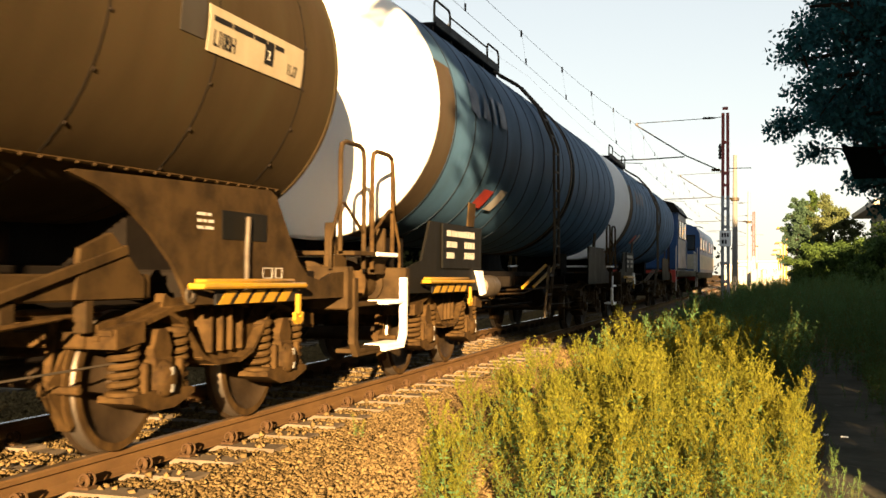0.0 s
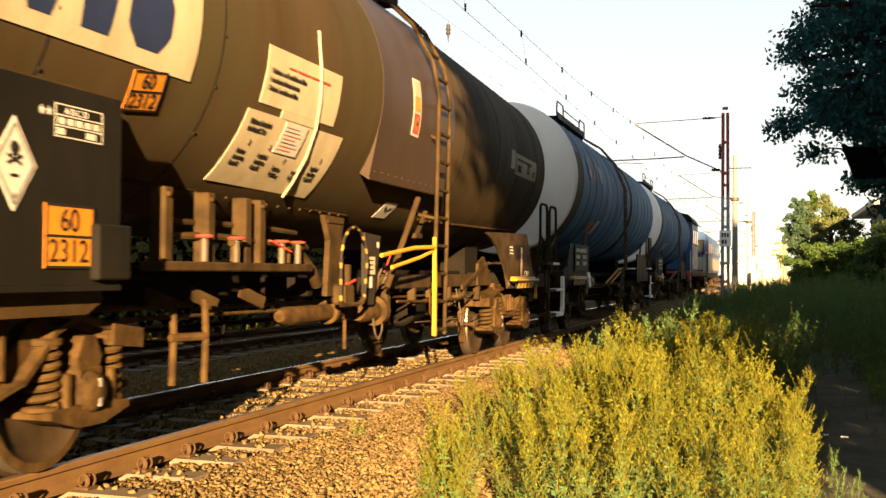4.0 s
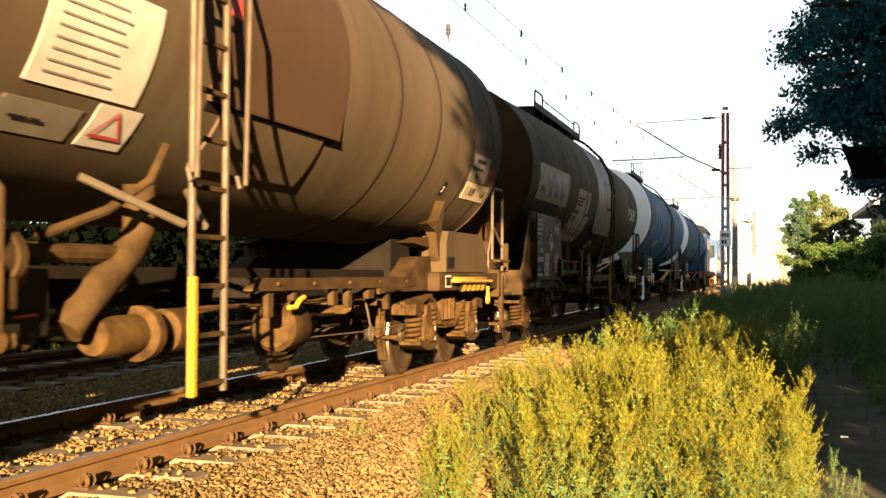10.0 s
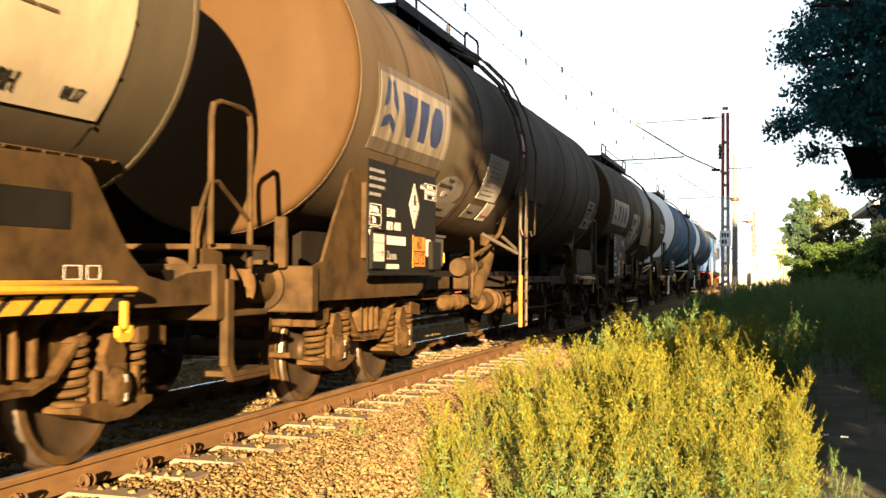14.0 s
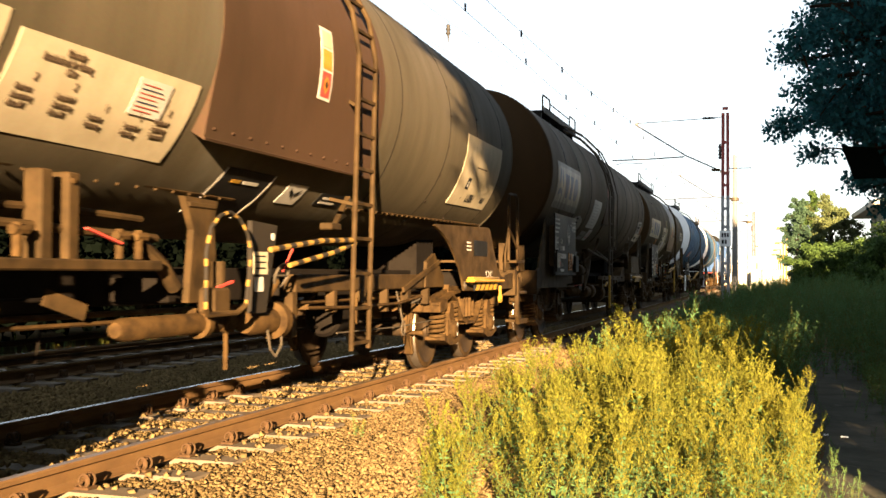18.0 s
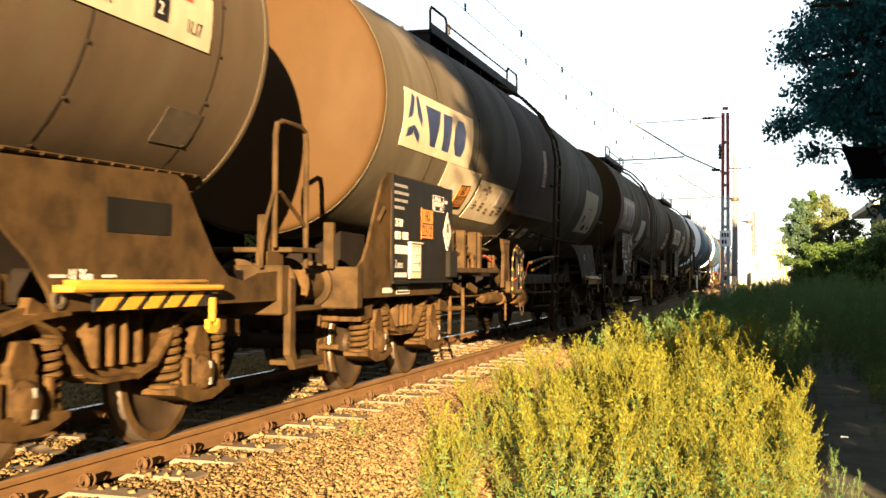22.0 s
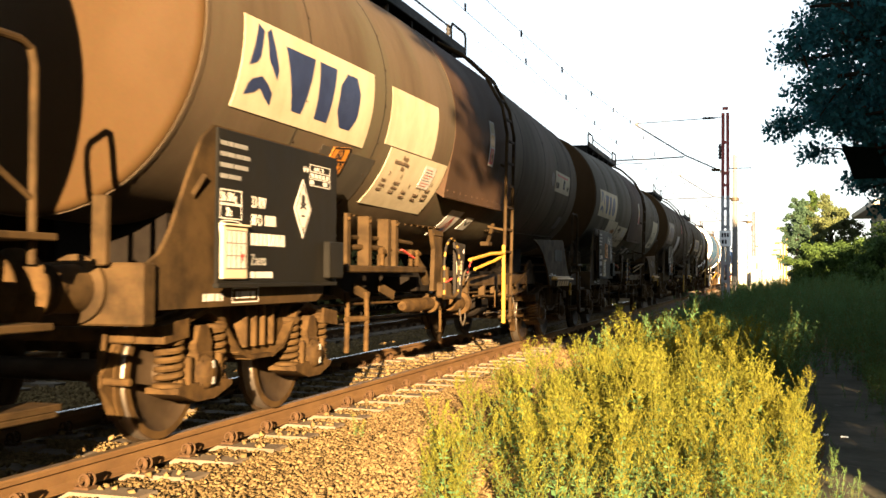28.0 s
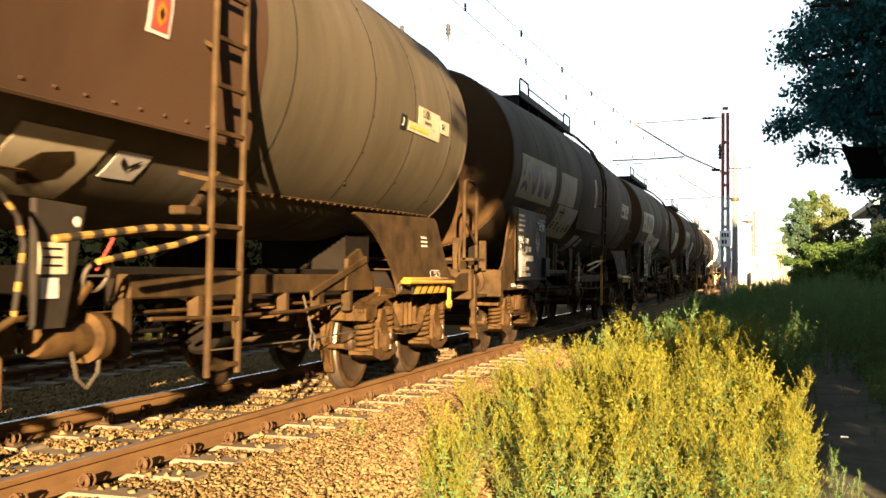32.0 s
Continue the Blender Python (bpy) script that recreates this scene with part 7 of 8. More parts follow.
def weed_plant(height, branches, tufts, size):
    """One tall weed: stem, rising side shoots, narrow leaves and knobbly seed heads."""
    V, T, K, o = [], [], [], 0

    def put(v, t, k):
        nonlocal o
        V.append(v)
        T.append(t + o)
        K.append(k * np.ones(len(t), int))
        o += len(v)
    lean = rng.normal(size=2) * 0.10
    zs = np.linspace(0, 1, 6)
    stem = np.stack([lean[0] * zs ** 2 * height, lean[1] * zs ** 2 * height, zs * height], -1)
    put(*strip_tris(stem[:-1], stem[1:], np.linspace(0.006, 0.003, 5)), 0)
    f = rng.uniform(0.10, 0.97, branches)
    az = rng.uniform(0, 2 * np.pi, branches)
    ln = height * (0.50 - 0.36 * f) * rng.uniform(0.7, 1.2, branches)
    p = np.stack([np.interp(f, zs, stem[:, i]) for i in range(3)], -1)
    out = np.stack([np.cos(az) * 0.52, np.sin(az) * 0.52, np.full(branches, 0.95)], -1)
    mid = p + out * ln[:, None] * 0.5
    out2 = out + np.stack([np.zeros(branches), np.zeros(branches), rng.uniform(-0.3, 0.4, branches)], -1)
    tip = mid + out2 * ln[:, None] * 0.5
    put(*strip_tris(p, mid, np.full(branches, 0.0028)), 0)
    put(*strip_tris(mid, tip, np.full(branches, 0.0020)), 0)
    k = branches * tufts
    g = rng.uniform(0.15, 1.05, (branches, tufts, 1))
    b = np.where(g < 0.5, p[:, None] + (mid - p)[:, None] * (g / 0.5), mid[:, None] + (tip - mid)[:, None] * ((g - 0.5) / 0.5))
    b = b.reshape(-1, 3) + rng.normal(size=(k, 3)) * 0.006
    d = rng.normal(size=(k, 3)) + np.array([0, 0, 1.3])
    put(*leaf_quads(b, d, rng.uniform(0.7, 1.8, k) * size, rng.uniform(0.30, 0.55, k) * size), np.where(np.tile(b[:, 2] + rng.normal(size=k) * 0.12 * height < 0.50 * height, 2), 2, 1))
    k = 50
    g = rng.uniform(0.10, 0.85, k)
    b = np.stack([np.interp(g, zs, stem[:, i]) for i in range(3)], -1)
    d = np.stack([rng.normal(size=k), rng.normal(size=k), rng.uniform(-0.1, 0.7, k)], -1)
    put(*leaf_quads(b, d, rng.uniform(0.05, 0.13, k) * (1.15 - g), rng.uniform(0.012, 0.035, k)), 2)
    k = 60
    g = rng.uniform(0.78, 1.04, k)
    b = np.stack([np.interp(g, zs, stem[:, i]) for i in range(3)], -1) + rng.normal(size=(k, 3)) * 0.008
    put(*leaf_quads(b, rng.normal(size=(k, 3)) + np.array([0, 0, 1.2]), rng.uniform(0.6, 1.5, k) * size, rng.uniform(0.3, 0.6, k) * size), 1)
    return np.concatenate(V), np.concatenate(T), np.concatenate(K)


def plant_field(name, plants, places, scales, label, mats):
    V, T, K, o = [], [], [], 0
    for (x, y), s in zip(places, scales):
        v, t, k = plants[rng.integers(len(plants))]
        a = rng.uniform(0, 2 * np.pi)
        c, n = np.cos(a), np.sin(a)
        w = v * s
        w = np.stack([w[:, 0] * c - w[:, 1] * n + x, w[:, 0] * n + w[:, 1] * c + y, w[:, 2] + ground_height(x, y) - 0.01], -1)
        V.append(w)
        T.append(t + o)
        K.append(k)
        o += len(v)
    ob = new(name, fast_mesh(name, np.concatenate(V), np.concatenate(T), mats, np.concatenate(K)))
    return tagged(ob, label, "weeds", kind="stuff")


tall = [weed_plant(h, 24, 26, 0.019) for h in (0.80, 0.88, 0.95, 0.75, 0.86, 0.92, 0.70, 0.82)]
coarse = [weed_plant(h, 14, 8, 0.032) for h in (0.8, 1.0, 0.9, 1.1, 0.75)]


def near_edge(y):
    """The weeds' edge towards the track."""
    return 2.45 if y < 7.5 else 2.45 + 0.08 * min(3.0, y - 7.5)


places, scales = [], []
while len(places) < 470:
    y = rng.uniform(5.6, 15.0)
    x = rng.uniform(2.0, 5.6)
    e = near_edge(y) + 0.18 * math.sin(y * 2.1)
    right = 5.18 - 0.05 * (y - 6) + 0.12 * math.sin(y * 1.7)
    if x < e or x > right:
        continue
    # nothing taller than the knee close to the lens
    if y < 6.6 and rng.random() < 0.4:
        continue
    places.append((x, y))
    scales.append(rng.choice([rng.uniform(0.5, 0.95), rng.uniform(0.8, 1.22)]) * (0.8 if x > right - 0.35 else 1.0) * (0.55 if x < e + 0.25 else 0.8 if x < e + 0.5 else 1.0) * (0.85 if y < 7.2 else 1.0))
places += [(2.66, 10.0), (2.72, 10.2), (2.58, 9.9), (2.80, 10.1), (1.62, 8.05), (1.66, 8.1), (1.55, 12.9), (1.66, 13.1)]
scales += [0.98, 0.9, 0.8, 0.9, 0.26, 0.22, 0.30, 0.26]
plant_field("tall_weeds", tall, places, scales, "dense yellow-green flowering weeds beside the track", [STEM, WEED, WEED_DARK])

places, scales = [], []
while len(places) < 2300:
    y = 12 + 76 * rng.random() ** 1.6
    x = rng.uniform(2.2, 5.5 + 0.11 * y)
    e = 2.9 - 0.02 * min(25, y - 13)
    if x < e or (5.25 < x < 6.2 and y < 17):
        continue
    places.append((x, y))
    scales.append(rng.uniform(0.6, 1.15) * (0.7 if x < e + 0.6 else 1.0))
plant_field("rough_grass", coarse, places, scales, "dark green weeds and rough grass on the bank", [STEM, WEED_DARK, WEED_DARK])
places, scales = [], []
while len(places) < 520:
    x, y = rng.uniform(-8.4, -6.9), 8 + 52 * rng.random() ** 1.2
    places.append((x, y))
    scales.append(rng.uniform(0.14, 0.34))
plant_field("lineside_weeds", coarse, places, scales, "yellow-green weeds beyond the second track", [STEM, WEED, WEED_DARK])
places = [(rng.choice([rng.uniform(5.1, 5.5), rng.uniform(5.8, 6.5)]), rng.uniform(6.5, 15)) for _ in range(150)]
places += [(rng.uniform(6.1, 7.6), rng.uniform(8.5, 17)) for _ in range(260)]
plant_field("low_weeds", coarse, places, [rng.uniform(0.08, 0.3) if i < 150 else rng.uniform(0.25, 0.7) for i in range(len(places))], "low weeds on the trodden path", [STEM, WEED_DARK, WEED_DARK])


# ---- trees ----
def tree(name, x, y, height, crown, leaf_mat, label, count, leaf, trunk_r=0.25, low=0.3, seed=1, squeeze=1.0, limbs=None, category="tree", twig=0.20, clump=0.10):
    """Trunk and limbs in one mesh, a crown of many leaves gathered round the twig ends."""
    r = np.random.default_rng(seed)
    z0 = ground_height(x, y) - 0.1
    t = thing(name, label, category, at=pose(x, y, z0))
    m = Mesh()
    trunk = [(0, 0, 0)]
    for i in range(1, 6):
        trunk.append((0.12 * math.sin(i * 1.3 + seed), 0.12 * math.cos(i * 1.7 + seed), height * 0.82 * i / 5))
    m.tube(trunk, [trunk_r * (1 - 0.16 * i) for i in range(6)], 10)
    ends = []
    if limbs is None:
        limbs = []
        for i in range(14):
            f = low + (0.95 - low) * i / 13
            a = i * 2.4 + seed
            l = crown * math.sin(math.pi * min(0.95, 0.25 + 0.75 * (f - low) / (1 - low))) ** 0.6
            limbs.append((f * height * 0.82, (math.cos(a) * l, math.sin(a) * l * squeeze, f * height + l * 0.35)))
    for zb, tip in limbs:
        b = Vector((0.1 * math.sin(zb), 0.1 * math.cos(zb), zb))
        e = Vector(tip)
        q = b + (e - b) * 0.5 + Vector((0, 0, 0.12 * (e - b).length))
        m.tube([b, q, e], [trunk_r * 0.38, trunk_r * 0.2, trunk_r * 0.06], 6)
        for k in range(9):
            f = 0.35 + 0.65 * (k + 1) / 9
            s = b + (e - b) * f + Vector((0, 0, 0.1))
            d = Vector(np.clip(r.normal(size=3), -1.4, 1.4)) * twig * (e - b).length
            g = s + d
            m.tube([s, s + d * 0.5 + Vector((0, 0, 0.05)), g], [trunk_r * 0.07, trunk_r * 0.045, trunk_r * 0.02], 4)
            ends += [g, s + d * 0.6]
    part("trunk", m, BARK, t)
    pe = np.array([tuple(p) for p in ends])
    pe = pe[r.integers(0, len(pe), count // 28)]
    spread = crown * clump
    cl = np.repeat(pe, 28, 0) + np.clip(r.normal(size=(len(pe) * 28, 3)), -1.8, 1.8) * spread * np.array([1, 1, 0.65])
    d = r.normal(size=cl.shape) + np.array([0, 0, -0.3])
    v, tr = leaf_quads(cl, d, r.uniform(0.7, 1.3, len(cl)) * leaf, r.uniform(0.45, 0.8, len(cl)) * leaf)
    c = new("crown", fast_mesh("crown", v, tr, [leaf_mat]))
    c.parent = t
    return t


OAK_LIMBS = []
for i in range(46):
    f = i / 45
    zz = 2.15 + 7.3 * f
    reach = (2.85, 3.45, 3.1, 3.65, 3.3, 3.55)[i % 6] + (0.25 if 3.6 < zz < 5.0 else 0.0) - (1.3 if zz < 2.5 else 0.8 if zz < 2.9 else 0.35 if zz < 3.3 else 0)
    OAK_LIMBS.append((2.2 + 5.6 * f, (-reach, 2.0 * math.sin(i * 2.1), zz)))
    OAK_LIMBS.append((2.6 + 5.6 * f, (-reach * 0.74, 2.4 * math.cos(i * 1.7), zz + 0.1)))
    if i % 2:
        OAK_LIMBS.append((2.6 + 5.6 * f, (-reach * 0.48, 2.2 * math.cos(i * 2.9), zz + 0.2)))
for i in range(10):
    OAK_LIMBS.append((5.0 + 0.5 * i, (2.6 * math.cos(i * 0.9), 2.6 * math.sin(i * 2.4), 6.5 + 0.6 * i)))
tree("oak_tree", 9.2, 16.5, 12.0, 4.6, LEAF_OAK, "large dark oak with low branches over the bank", 290000, 0.085, 0.32, 0.22, 3, 0.8, OAK_LIMBS, twig=0.10, clump=0.030)
# the trees beside the camera whose shade lies on the train and the bank
tree("oak_tree", 12.8, -0.8, 12.5, 5.6, LEAF_OAK, "tall leafy oak beside the track", 90000, 0.24, 0.45, 0.30, 5, twig=0.11, clump=0.08)
tree("oak_tree", 11.0, -6.4, 13.5, 4.3, LEAF_OAK, "tall leafy oak beside the path", 110000, 0.24, 0.42, 0.43, 9, twig=0.12, clump=0.09)
tree("oak_tree", 11.2, 3.4, 12.0, 5.0, LEAF_OAK, "tall leafy oak beside the track", 80000, 0.24, 0.40, 0.28, 6, twig=0.12, clump=0.09)
tree("oak_tree", 13.2, 8.5, 13.5, 5.2, LEAF_OAK, "tall leafy oak behind the bank", 60000, 0.24, 0.40, 0.17, 8, twig=0.13)
tree("oak_tree", 15.5, 19.0, 13.0, 5.0, LEAF_OAK, "tall leafy oak behind the bank", 45000, 0.24, 0.36, 0.22, 11, twig=0.15)
tree("oak_tree", 17.0, 8.0, 13.5, 5.4, LEAF_OAK, "tall leafy oak behind the bank", 45000, 0.26, 0.40, 0.18, 15, twig=0.15)
tree("bush", 9.6, 2.2, 4.8, 2.0, LEAF_OAK, "dense dark shrub beside the path", 16000, 0.16, 0.08, 0.10, 14, category="bush")
tree("birch_tree", 7.1, 78.0, 6.5, 0.85, LEAF_FAR, "slender green birch by the line", 20000, 0.16, 0.18, 0.14, 21, twig=0.3)
tree("birch_tree", 9.5, 82.0, 6.4, 1.7, LEAF_BIRCH, "yellowing birch by the line", 26000, 0.16, 0.18, 0.18, 23)
tree("poplar_tree", 8.2, 92.0, 7.8, 1.2, LEAF_BUSH, "slender dark green tree by the line", 9000, 0.26, 0.14, 0.15, 25)
for i, (x, y, h, r_, s) in enumerate(((9.2, 60.0, 2.6, 1.6, 31), (11.0, 52.0, 3.0, 1.9, 33), (12.6, 48.0, 3.2, 2.0, 35), (9.8, 46.0, 2.2, 1.4, 37), (11.4, 38.0, 2.4, 1.5, 39), (7.7, 68.0, 2.9, 1.5, 41), (13.4, 60.0, 3.6, 2.0, 43))):
    tree("bush", x, y, h, r_, LEAF_BUSH, "green bush with yellowing leaves on the bank", 9000, 0.17, 0.09, 0.06, s, category="bush")

# the last group, unseen on the right, is added to block low sky light
v, t_, o = [], [], 0
for x, y, h in [(-70 + i * 2.6, 150 + 25 * math.sin(i), rng.uniform(5, 9)) for i in range(26)] + [(16 + i * 3.2, 140 + 20 * math.sin(i * 1.3), rng.uniform(6, 10)) for i in range(22)] + \
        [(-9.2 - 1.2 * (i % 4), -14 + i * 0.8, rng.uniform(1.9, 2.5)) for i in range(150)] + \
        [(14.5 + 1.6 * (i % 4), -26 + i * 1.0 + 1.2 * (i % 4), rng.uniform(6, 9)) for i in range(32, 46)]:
    n = 1500 if x < -8 and y < 110 else 700 if y < 110 else 420
    p = rng.normal(size=(n, 3)) * np.array([0.9, 1.2, h * 0.30] if x < -8 and y < 110 else [h * 0.28, h * 0.28, h * 0.25]) + np.array([x, y, h * 0.48])
    p[:, 2] = np.minimum(np.abs(p[:, 2]), h * 0.95)
    a, b = leaf_quads(p, rng.normal(size=(n, 3)), np.full(n, 0.26 if x < -8 and y < 110 else 0.5 if y < 110 else 0.8), np.full(n, 0.19 if x < -8 and y < 110 else 0.35 if y < 110 else 0.5))
    v.append(a)
    t_.append(b + o)
    o += len(a)
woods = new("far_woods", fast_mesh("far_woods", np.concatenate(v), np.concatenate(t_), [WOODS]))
tagged(woods, "band of trees and scrub along the line, shade painted as near-black green", "woods", kind="stuff")


# ---- overhead line ----
def cantilever(parent, y, xm, z_arm=5.15):
    """The arm that holds the wires over the track: tube, stay, registration arm, insulators."""
    a = part("cantilever_tube", Mesh().tube([(xm - 0.15, y, z_arm), (1.9, y, 5.78), (0.0, y, 7.02)], 0.026, 8), WIRE, parent)
    part("cantilever_stay", Mesh().tube([(xm - 0.1, y, 7.24), (2.6, y, 7.20), (0.0, y, 7.10)], 0.014, 6), WIRE, parent)
    part("stay_insulator", Mesh().lathe([(0.02, 0.0), (0.055, 0.03), (0.03, 0.06), (0.055, 0.10), (0.03, 0.13), (0.055, 0.17), (0.03, 0.2), (0.055, 0.24), (0.02, 0.5)], 10, "x", (xm - 0.85, y, 7.215)), WIRE, parent)
    part("registration_tube", Mesh().tube([(1.85, y, 5.74), (0.4, y, 5.68), (-0.95, y, 5.66)], 0.025, 8), WIRE, parent)
    part("steady_arm", Mesh().tube([(-0.8, y, 5.66), (-0.8, y, 5.48), (-0.55, y, 5.56), (0.25, y, 5.52)], 0.014, 6), WIRE, parent)
    part("arm_clamp", Mesh().cyl((0.0, y - 0.05, 7.06), (0.0, y + 0.05, 7.06), 0.06, 8), WIRE, parent)
    part("tube_insulator", Mesh().lathe([(0.03, 0.0), (0.07, 0.03), (0.04, 0.07), (0.07, 0.11), (0.04, 0.15), (0.07, 0.19), (0.04, 0.23), (0.07, 0.27), (0.03, 0.32)], 10, "x", (xm - 0.52, y, z_arm + 0.05)), RUST, parent)
    return a


def lattice_mast(y, x, label, top=7.6, red_from=4.2):
    """A slim two-legged steel mast with battens, red above and grey below."""
    t = thing("catenary_mast", label, "mast", "masts of the overhead line", at=None)
    w0, w1 = 0.115, 0.085
    for s in (-1, 1):
        part("mast_leg", Mesh().bar((x + s * w0, y, -0.5), (x + s * (w0 + (w1 - w0) * (red_from + 0.5) / (top + 0.5)), y, red_from), 0.036, 0.12), MAST_GREY, t)
        part("mast_leg", Mesh().bar((x + s * (w0 + (w1 - w0) * (red_from + 0.5) / (top + 0.5)), y, red_from), (x + s * w1, y, top), 0.036, 0.12), MAST_RED, t, "faded red upper leg")
    for i, z in enumerate((0.2, 0.9, 1.6, 2.3, 3.0, 3.7, 4.6, 5.05, 6.25, 7.56)):
        part("batten", Mesh().box(x - 0.105, x + 0.105, y - 0.075, y - 0.055, z - 0.06, z + 0.06, 0.004), MAST_RED if z > red_from else MAST_GREY, t)
    part("mast_foot", Mesh().box(x - 0.3, x + 0.3, y - 0.3, y + 0.3, -0.6, -0.22, 0.03), CONCRETE, t)
    cantilever(t, y, x)
    part("wire_bracket", Mesh().bar((x + 0.1, y, 5.25), (x + 0.95, y, 5.25), 0.03, 0.03), WIRE, t)
    part("line_insulator", Mesh().lathe([(0.02, 5.6), (0.07, 5.66), (0.04, 5.72), (0.07, 5.8), (0.04, 5.86), (0.07, 5.94), (0.04, 6.0), (0.07, 6.08), (0.02, 6.2)], 10, "z", (x - 0.2, y, 0)), WIRE, t)
    part("insulator_arm", Mesh().bar((x - 0.1, y, 6.22), (x - 0.22, y, 6.18), 0.03, 0.03), MAST_RED, t)
    return t


GREY_CONCRETE = mat("grey_mast_concrete", (0.15, 0.145, 0.135), 0.85, 0.0, (0.1, 0.098, 0.092), 3.0, 0.6)


def concrete_mast(y, x, label, top=8.2, tone=None):
    t = thing("concrete_mast", label, "mast", "masts of the overhead line")
    part("pole", Mesh().tube([(x, y, -0.5), (x, y, 0.8), (x, y, top)], [0.20, 0.185, 0.10], 14), tone or GREY_CONCRETE, t)
    cantilever(t, y, x, 5.6)
    part("pole_band", Mesh().lathe([(0.2, 5.5), (0.24, 5.52), (0.24, 5.68), (0.2, 5.7)], 14, "z", (x, y, 0)), STEEL, t)
    return t


m1 = lattice_mast(41.7, 3.38, "red and grey lattice mast with a white number board", 7.4)
b = part("number_board", Mesh().box(3.17, 3.59, 41.50, 41.53, 2.25, 2.85, 0.004), TANK_WHITE, m1, "white number board")
for i, ws in enumerate(([0.08, 0.08, 0.08], [0.10, 0.08])):
    xx = 3.25
    for w_ in ws:
        part("number_bar", Mesh().box(xx, xx + w_ * 0.8, 41.494, 41.499, 2.60 - i * 0.26, 2.76 - i * 0.26, 0.001), BLACK, b)
        xx += w_ + 0.02
concrete_mast(64.0, 3.15, "grey tapered concrete mast of the overhead line")
PALE_CONCRETE = mat("pale_concrete", (0.34, 0.31, 0.26), 0.85, 0.0, (0.25, 0.23, 0.19), 3.0, 0.6)
concrete_mast(92.0, 3.55, "pale tapered concrete mast of the overhead line", 8.2, PALE_CONCRETE)
lattice_mast(112.0, 3.75, "red and white lattice mast far along the line", 7.6, 3.0)
concrete_mast(170.0, 3.6, "pale tapered concrete mast of the overhead line", 8.2, PALE_CONCRETE)


def wire(name, x, stops, r, label):
    """A wire through (y, z) supports with a sag in each span."""
    pts = []
    for (ya, za, sag), (yb, zb, _) in zip(stops[:-1], stops[1:]):
        for i in range(12):
            f = i / 12
            pts.append((x, ya + (yb - ya) * f, za + (zb - za) * f - 4 * sag * f * (1 - f)))
    pts.append((x, stops[-1][0], stops[-1][1]))
    ob = solid(name, Mesh().tube(pts, r, 5), WIRE, label, "wire", "wires over the line")
    return pts, ob


SUPPORTS = (-14.0, 41.7, 64.0, 92.0, 112.0, 170.0, 240.0)
mw, mob = wire("messenger_wire", 0.0, [(y, 7.05, 0.95 if i == 0 else 0.4) for i, y in enumerate(SUPPORTS)], 0.0045, "thin dark messenger wire over the near track")
cw, cob = wire("contact_wire", 0.1, [(y, 5.52, 0.02) for y in SUPPORTS], 0.004, "thin dark contact wire over the near track")
wire("messenger_wire", TRACK2, [(-20.0, 7.05, 0.6), (41.7, 7.05, 0.6), (100, 7.05, 0.6), (170, 7.05, 0.6)], 0.003, "thin dark messenger wire over the far track")
wire("contact_wire", TRACK2, [(-20.0, 5.52, 0.02), (41.7, 5.52, 0.02), (100, 5.52, 0.02), (170, 5.52, 0.02)], 0.003, "thin dark contact wire over the far track")


def height_at(pts, y):
    for (x0, y0, z0), (x1, y1, z1) in zip(pts[:-1], pts[1:]):
        if y0 <= y <= y1:
            return z0 + (z1 - z0) * (y - y0) / (y1 - y0)
    return pts[-1][2]


for i in range(16):
    y = 12.0 + i * 4.6
    z = height_at(mw, y)
    solid("dropper", Mesh().tube([(0.0, y, z), (0.05, y, 5.9), (0.1, y, 5.52)], 0.002, 4).cyl((0.0, y, z - 0.10), (0.0, y, z + 0.04), 0.022, 6).cyl((0.1, y, 5.50), (0.1, y, 5.62), 0.020, 6), WIRE,
          "thin dropper wire with clamps between the two wires", "dropper", "droppers of the overhead line")
for (x, y, z) in ((-4.4, 30.5, 8.45), (-5.9, 30.5, 8.5)):
    solid("insulator", Mesh().lathe([(0.03, 0.30), (0.07, 0.26), (0.05, 0.2), (0.08, 0.14), (0.05, 0.08), (0.08, 0.02), (0.03, -0.05), (0.01, -0.25)], 10, "z", (x, y, z)).tube([(x, y, z + 0.25), (x, y, z + 0.34)], 0.01, 5), WIRE,
          "dark insulator hanging on the feeder wire", "insulator", "insulators of the feeder wire")
for x in (-4.4, -5.9):
    wire("feeder_wire", x, [(-20.0, 9.2, 0.6), (41.7, 9.2, 0.4), (100, 9.2, 0.4), (170, 9.2, 0.4)], 0.003, "thin feeder wire above the far track")


# ---- far things beyond the bank ----
def yard_lamp(x, y, h, reach):
    t = thing("yard_lamp", "yellow painted lamp post with a short arm", "lamp post", "lamp posts by the yard")
    part("post", Mesh().box(x - 0.10, x + 0.10, y - 0.10, y + 0.10, -0.3, h, 0.02), YELLOW, t)
    part("arm", Mesh().box(x - reach, x + 0.1, y - 0.08, y + 0.08, h - 0.16, h, 0.02), YELLOW, t)
    part("lantern", Mesh().box(x - reach - 0.1, x - reach + 0.5, y - 0.14, y + 0.14, h - 0.30, h - 0.16, 0.03), STEEL, t)
    part("brace", Mesh().bar((x, y, h - 0.9), (x - reach * 0.6, y, h - 0.15), 0.06, 0.06), YELLOW, t)
    return t


for (x, y, h) in ((7.15, 125.0, 6.6), (7.1, 142.0, 5.4), (7.0, 160.0, 4.9), (6.9, 178.0, 4.6)):
    yard_lamp(x, y, h, 1.0)


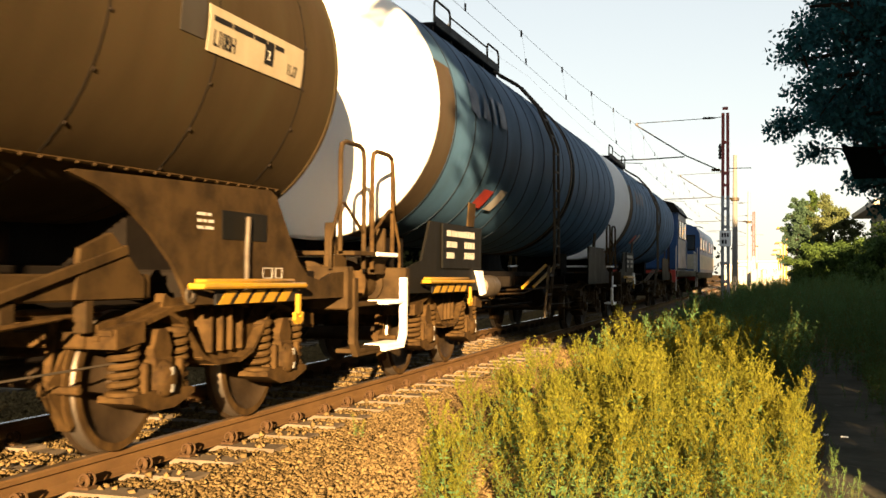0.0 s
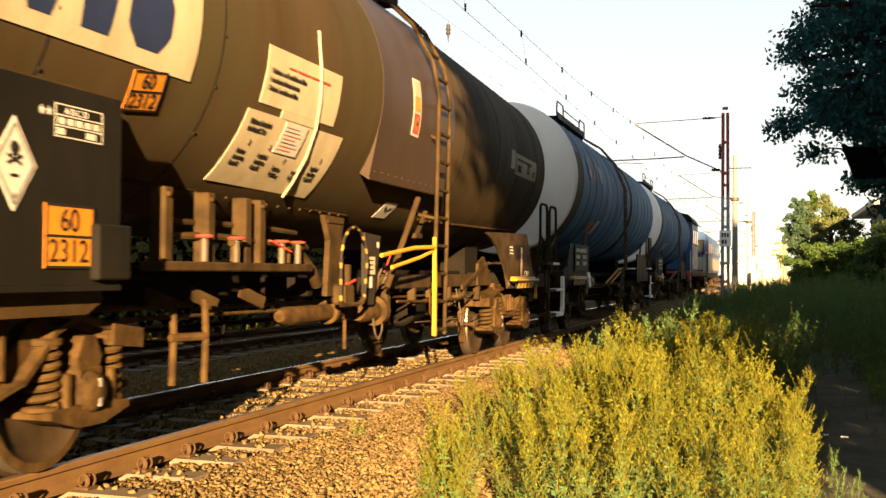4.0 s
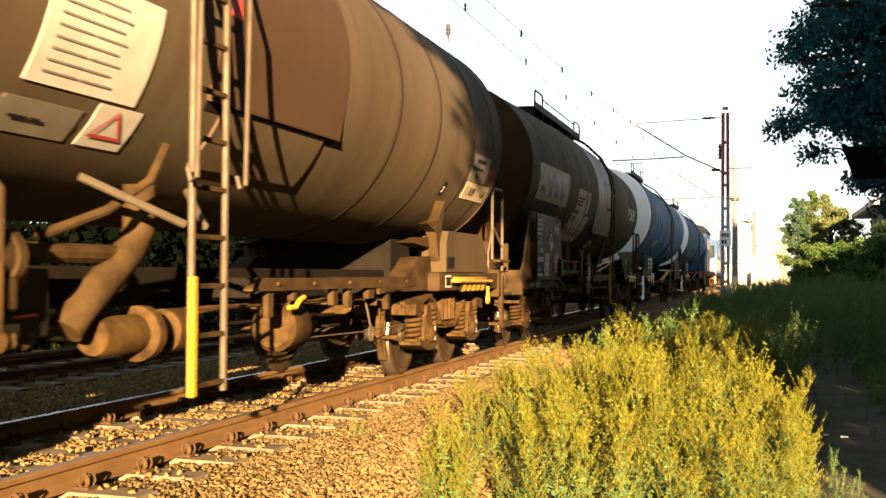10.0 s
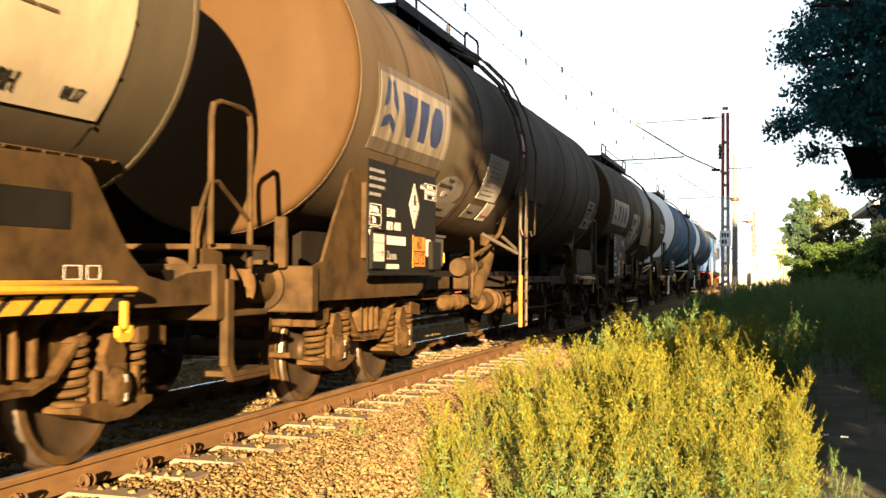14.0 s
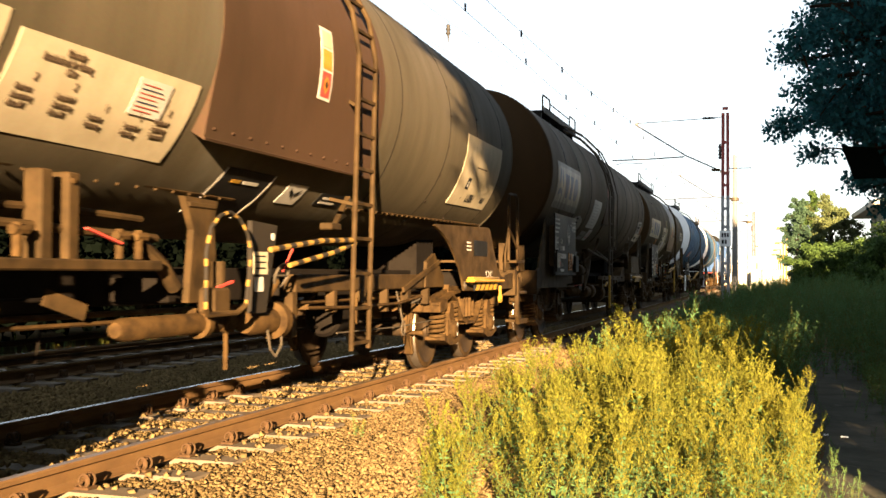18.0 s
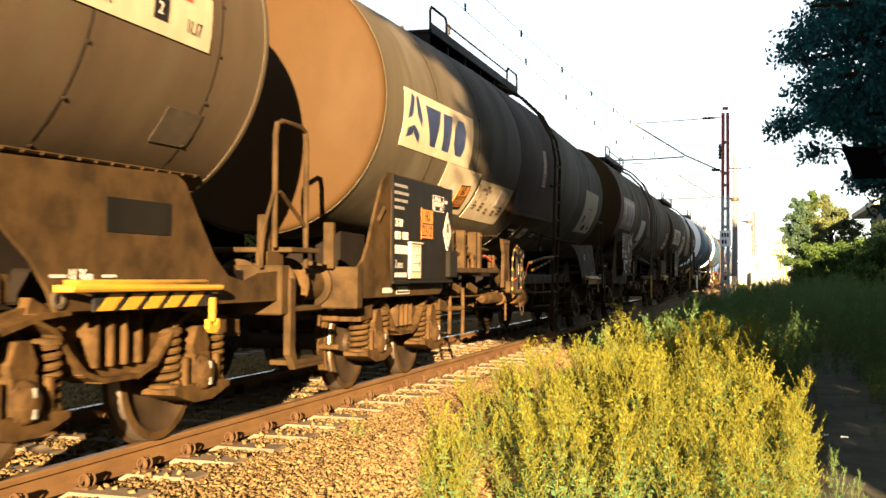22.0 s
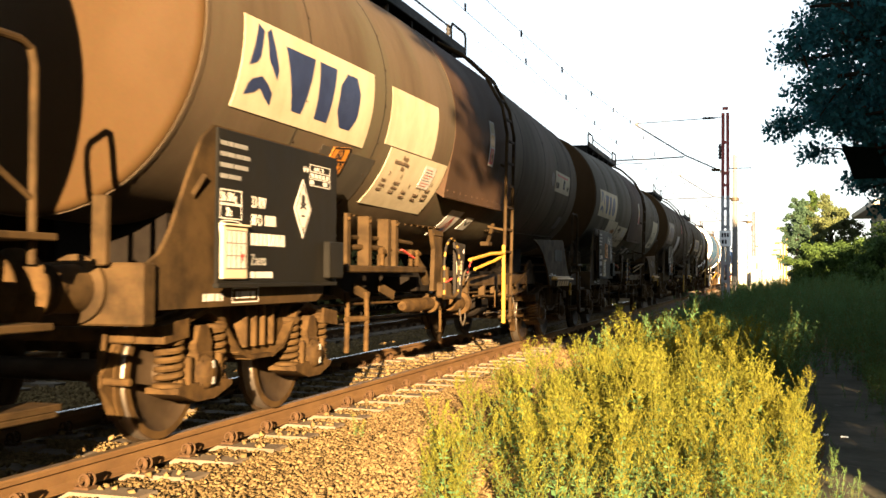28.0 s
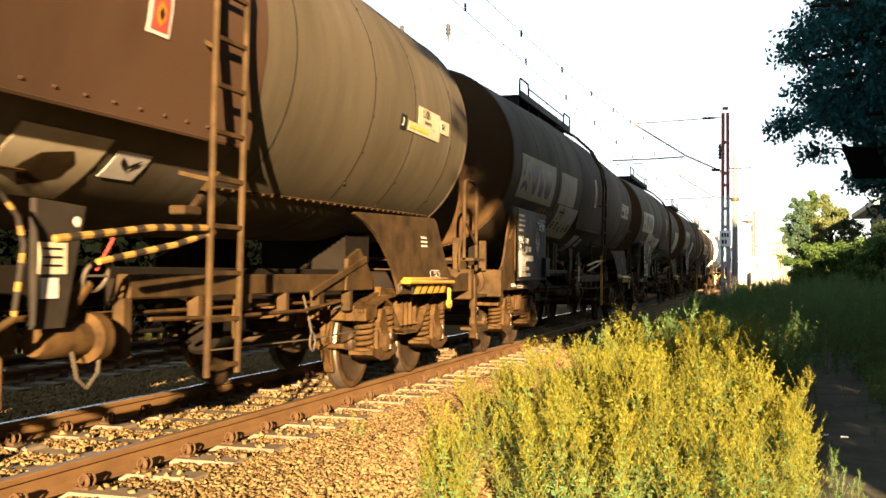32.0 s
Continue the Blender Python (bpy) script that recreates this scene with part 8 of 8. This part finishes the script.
def house(name, x, y, w, d, h, wall, roof_mat, label, rows, cols, flat=True, overhang=0.4):
    """A plain house: walls, roof, windows with frames on the side that faces the camera."""
    t = thing(name, label, "building")
    z0 = -0.6
    part("wall", Mesh().box(x - w / 2, x + w / 2, y - d / 2, y + d / 2, z0, h, 0.02), wall, t)
    if flat:
        part("roof", Mesh().box(x - w / 2 - overhang, x + w / 2 + overhang, y - d / 2 - overhang, y + d / 2 + overhang, h, h + 0.35, 0.04), roof_mat, t)
    else:
        part("roof", Mesh().prism([(x - w / 2 - overhang, h - 0.05), (x + w / 2 + overhang, h - 0.05), (x, h + w * 0.28)], y - d / 2 - overhang, y + d / 2 + overhang, "y"), roof_mat, t)
    for r in range(rows):
        for c in range(cols):
            cx = x - w / 2 + w * (c + 0.5) / cols
            cz = z0 + 0.6 + (h - z0 - 0.4) * (r + 0.5) / rows
            ww, wh = min(1.3, w / cols * 0.55), min(1.4, (h - z0) / rows * 0.5)
            f = part("window", Mesh().box(cx - ww / 2, cx + ww / 2, y - d / 2 - 0.06, y - d / 2 + 0.02, cz - wh / 2, cz + wh / 2, 0.02), TANK_WHITE, t)
            for s in (-1, 1):
                part("pane", Mesh().box(cx + s * ww * 0.24 - ww * 0.19, cx + s * ww * 0.24 + ww * 0.19, y - d / 2 - 0.075, y - d / 2 - 0.05, cz - wh * 0.40, cz + wh * 0.40, 0.006), GLASS_DARK, f)
    return t


house("station_building", 3.9, 205.0, 7.0, 10.0, 3.4, WALL_CREAM, WALL_CREAM, "pale low station building with a flat roof", 1, 4)
house("platform_shelter", 0.2, 190.0, 3.2, 6.0, 2.6, WALL_CREAM, WALL_CREAM, "pale platform shelter with windows", 1, 2)
house("warehouse", 17.6, 74.0, 11.0, 14.0, 5.3, WALL_CREAM, WALL_CREAM, "cream warehouse with a wide flat eave", 2, 5, True, 1.2)
part("green_door", Mesh().box(15.0, 17.0, 66.90, 66.96, 1.6, 4.4, 0.03), mat("green_door_paint", (0.03, 0.25, 0.16), 0.5), bpy.data.objects["warehouse"], "green door")
fence = thing("yard_fence", "pale concrete fence along the yard", "fence")
for i in range(14):
    x = -0.5 + i * 0.62
    part("fence_panel", Mesh().box(x, x + 0.58, 150.0, 150.1, -0.4, 1.9, 0.02), PALE_CONCRETE, fence)


# the trodden path along the foot of the bank
PATH_DUST = mat("grey_path_dust", (0.085, 0.080, 0.064), 0.95, 0.0, (0.045, 0.047, 0.036), 1.6, 0.8, (1, 1, 1), 45, 0.5, (0.105, 0.098, 0.08), 7.0, 0.58)
pm = Mesh()
cols, path_rows = 10, 64
for j in range(path_rows + 1):
    y = 3.0 + 19.0 * j / path_rows
    l, r = 5.22 + 0.12 * math.sin(y * 1.3), 6.35 + 0.18 * math.sin(y * 0.9 + 1) + 0.03 * max(0, y - 10)
    for i in range(cols + 1):
        x = l + (r - l) * i / cols
        pm.v.append((x, y, ground_height(x, y) + (0.03 + 0.02 * noise.noise((x * 1.1, y * 1.1, 2)) if 0 < i < cols else -0.05)))
for j in range(path_rows):
    for i in range(cols):
        a = j * (cols + 1) + i
        pm.f.append((a, a + 1, a + cols + 2, a + cols + 1))
        pm.k.append(0)
solid("path", pm, PATH_DUST, "trodden grey dirt path beside the weeds", "path", kind="structure")


# small litter on the path and bank
def litter(x, y, s, label, material, k):
    z = ground_height(x, y) + (0.03 if 5.0 < x < 6.4 else 0.0)
    m = Mesh()
    n = 5
    vs = [(x + s * (i / n - 0.5), y + s * 0.7 * (j / n - 0.5), z + 0.02 + s * 0.25 * noise.noise((i * 0.7 + k, j * 0.7, k))) for j in range(n + 1) for i in range(n + 1)]
    vs += [(a, b, c - 0.004) for a, b, c in vs]
    o = (n + 1) ** 2
    fs = []
    for j in range(n):
        for i in range(n):
            a = j * (n + 1) + i
            fs += [(a, a + 1, a + n + 2, a + n + 1), (o + a, o + a + n + 1, o + a + n + 2, o + a + 1)]
    for i in range(n):
        for a, b in ((i, i + 1), (o - n - 1 + i + 1, o - n - 1 + i), ((i + 1) * (n + 1), i * (n + 1)), (i * (n + 1) + n, (i + 1) * (n + 1) + n)):
            fs.append((a, o + a, o + b, b))
    m.add(vs, fs)
    return solid("paper_scrap", m, material, label, "litter", "litter on the path")


litter(5.56, 10.75, 0.07, "crumpled white paper scrap on the path", TANK_WHITE, 1)
litter(5.40, 10.9, 0.05, "crumpled white paper scrap on the path", TANK_WHITE, 2)
litter(2.45, 21.0, 0.14, "pale paper scrap beside the rail", TANK_WHITE, 3)
litter(1.98, 9.35, 0.08, "pale paper scrap on the ballast", TANK_WHITE, 4)
litter(8.0, 21.0, 0.30, "pale blue plastic scrap on the bank", TANK_BLUE, 5)
litter(7.9, 19.5, 0.35, "pale blue plastic scrap on the bank", TANK_BLUE, 6)


def motions():
    rows_at = [i * 4.0 for i in range(9)]
    for w, c in WAGONS:
        walk(w, [(t, pose(0, c + SPEED * t, 0)) for t in rows_at])
    steps = [i * 0.3 for i in range(107)]
    for ws, y in WHEELSETS:
        walk(ws, [(t, pose(0, y, R_WHEEL, -math.degrees(SPEED * t / R_WHEEL))) for t in steps])


motions()
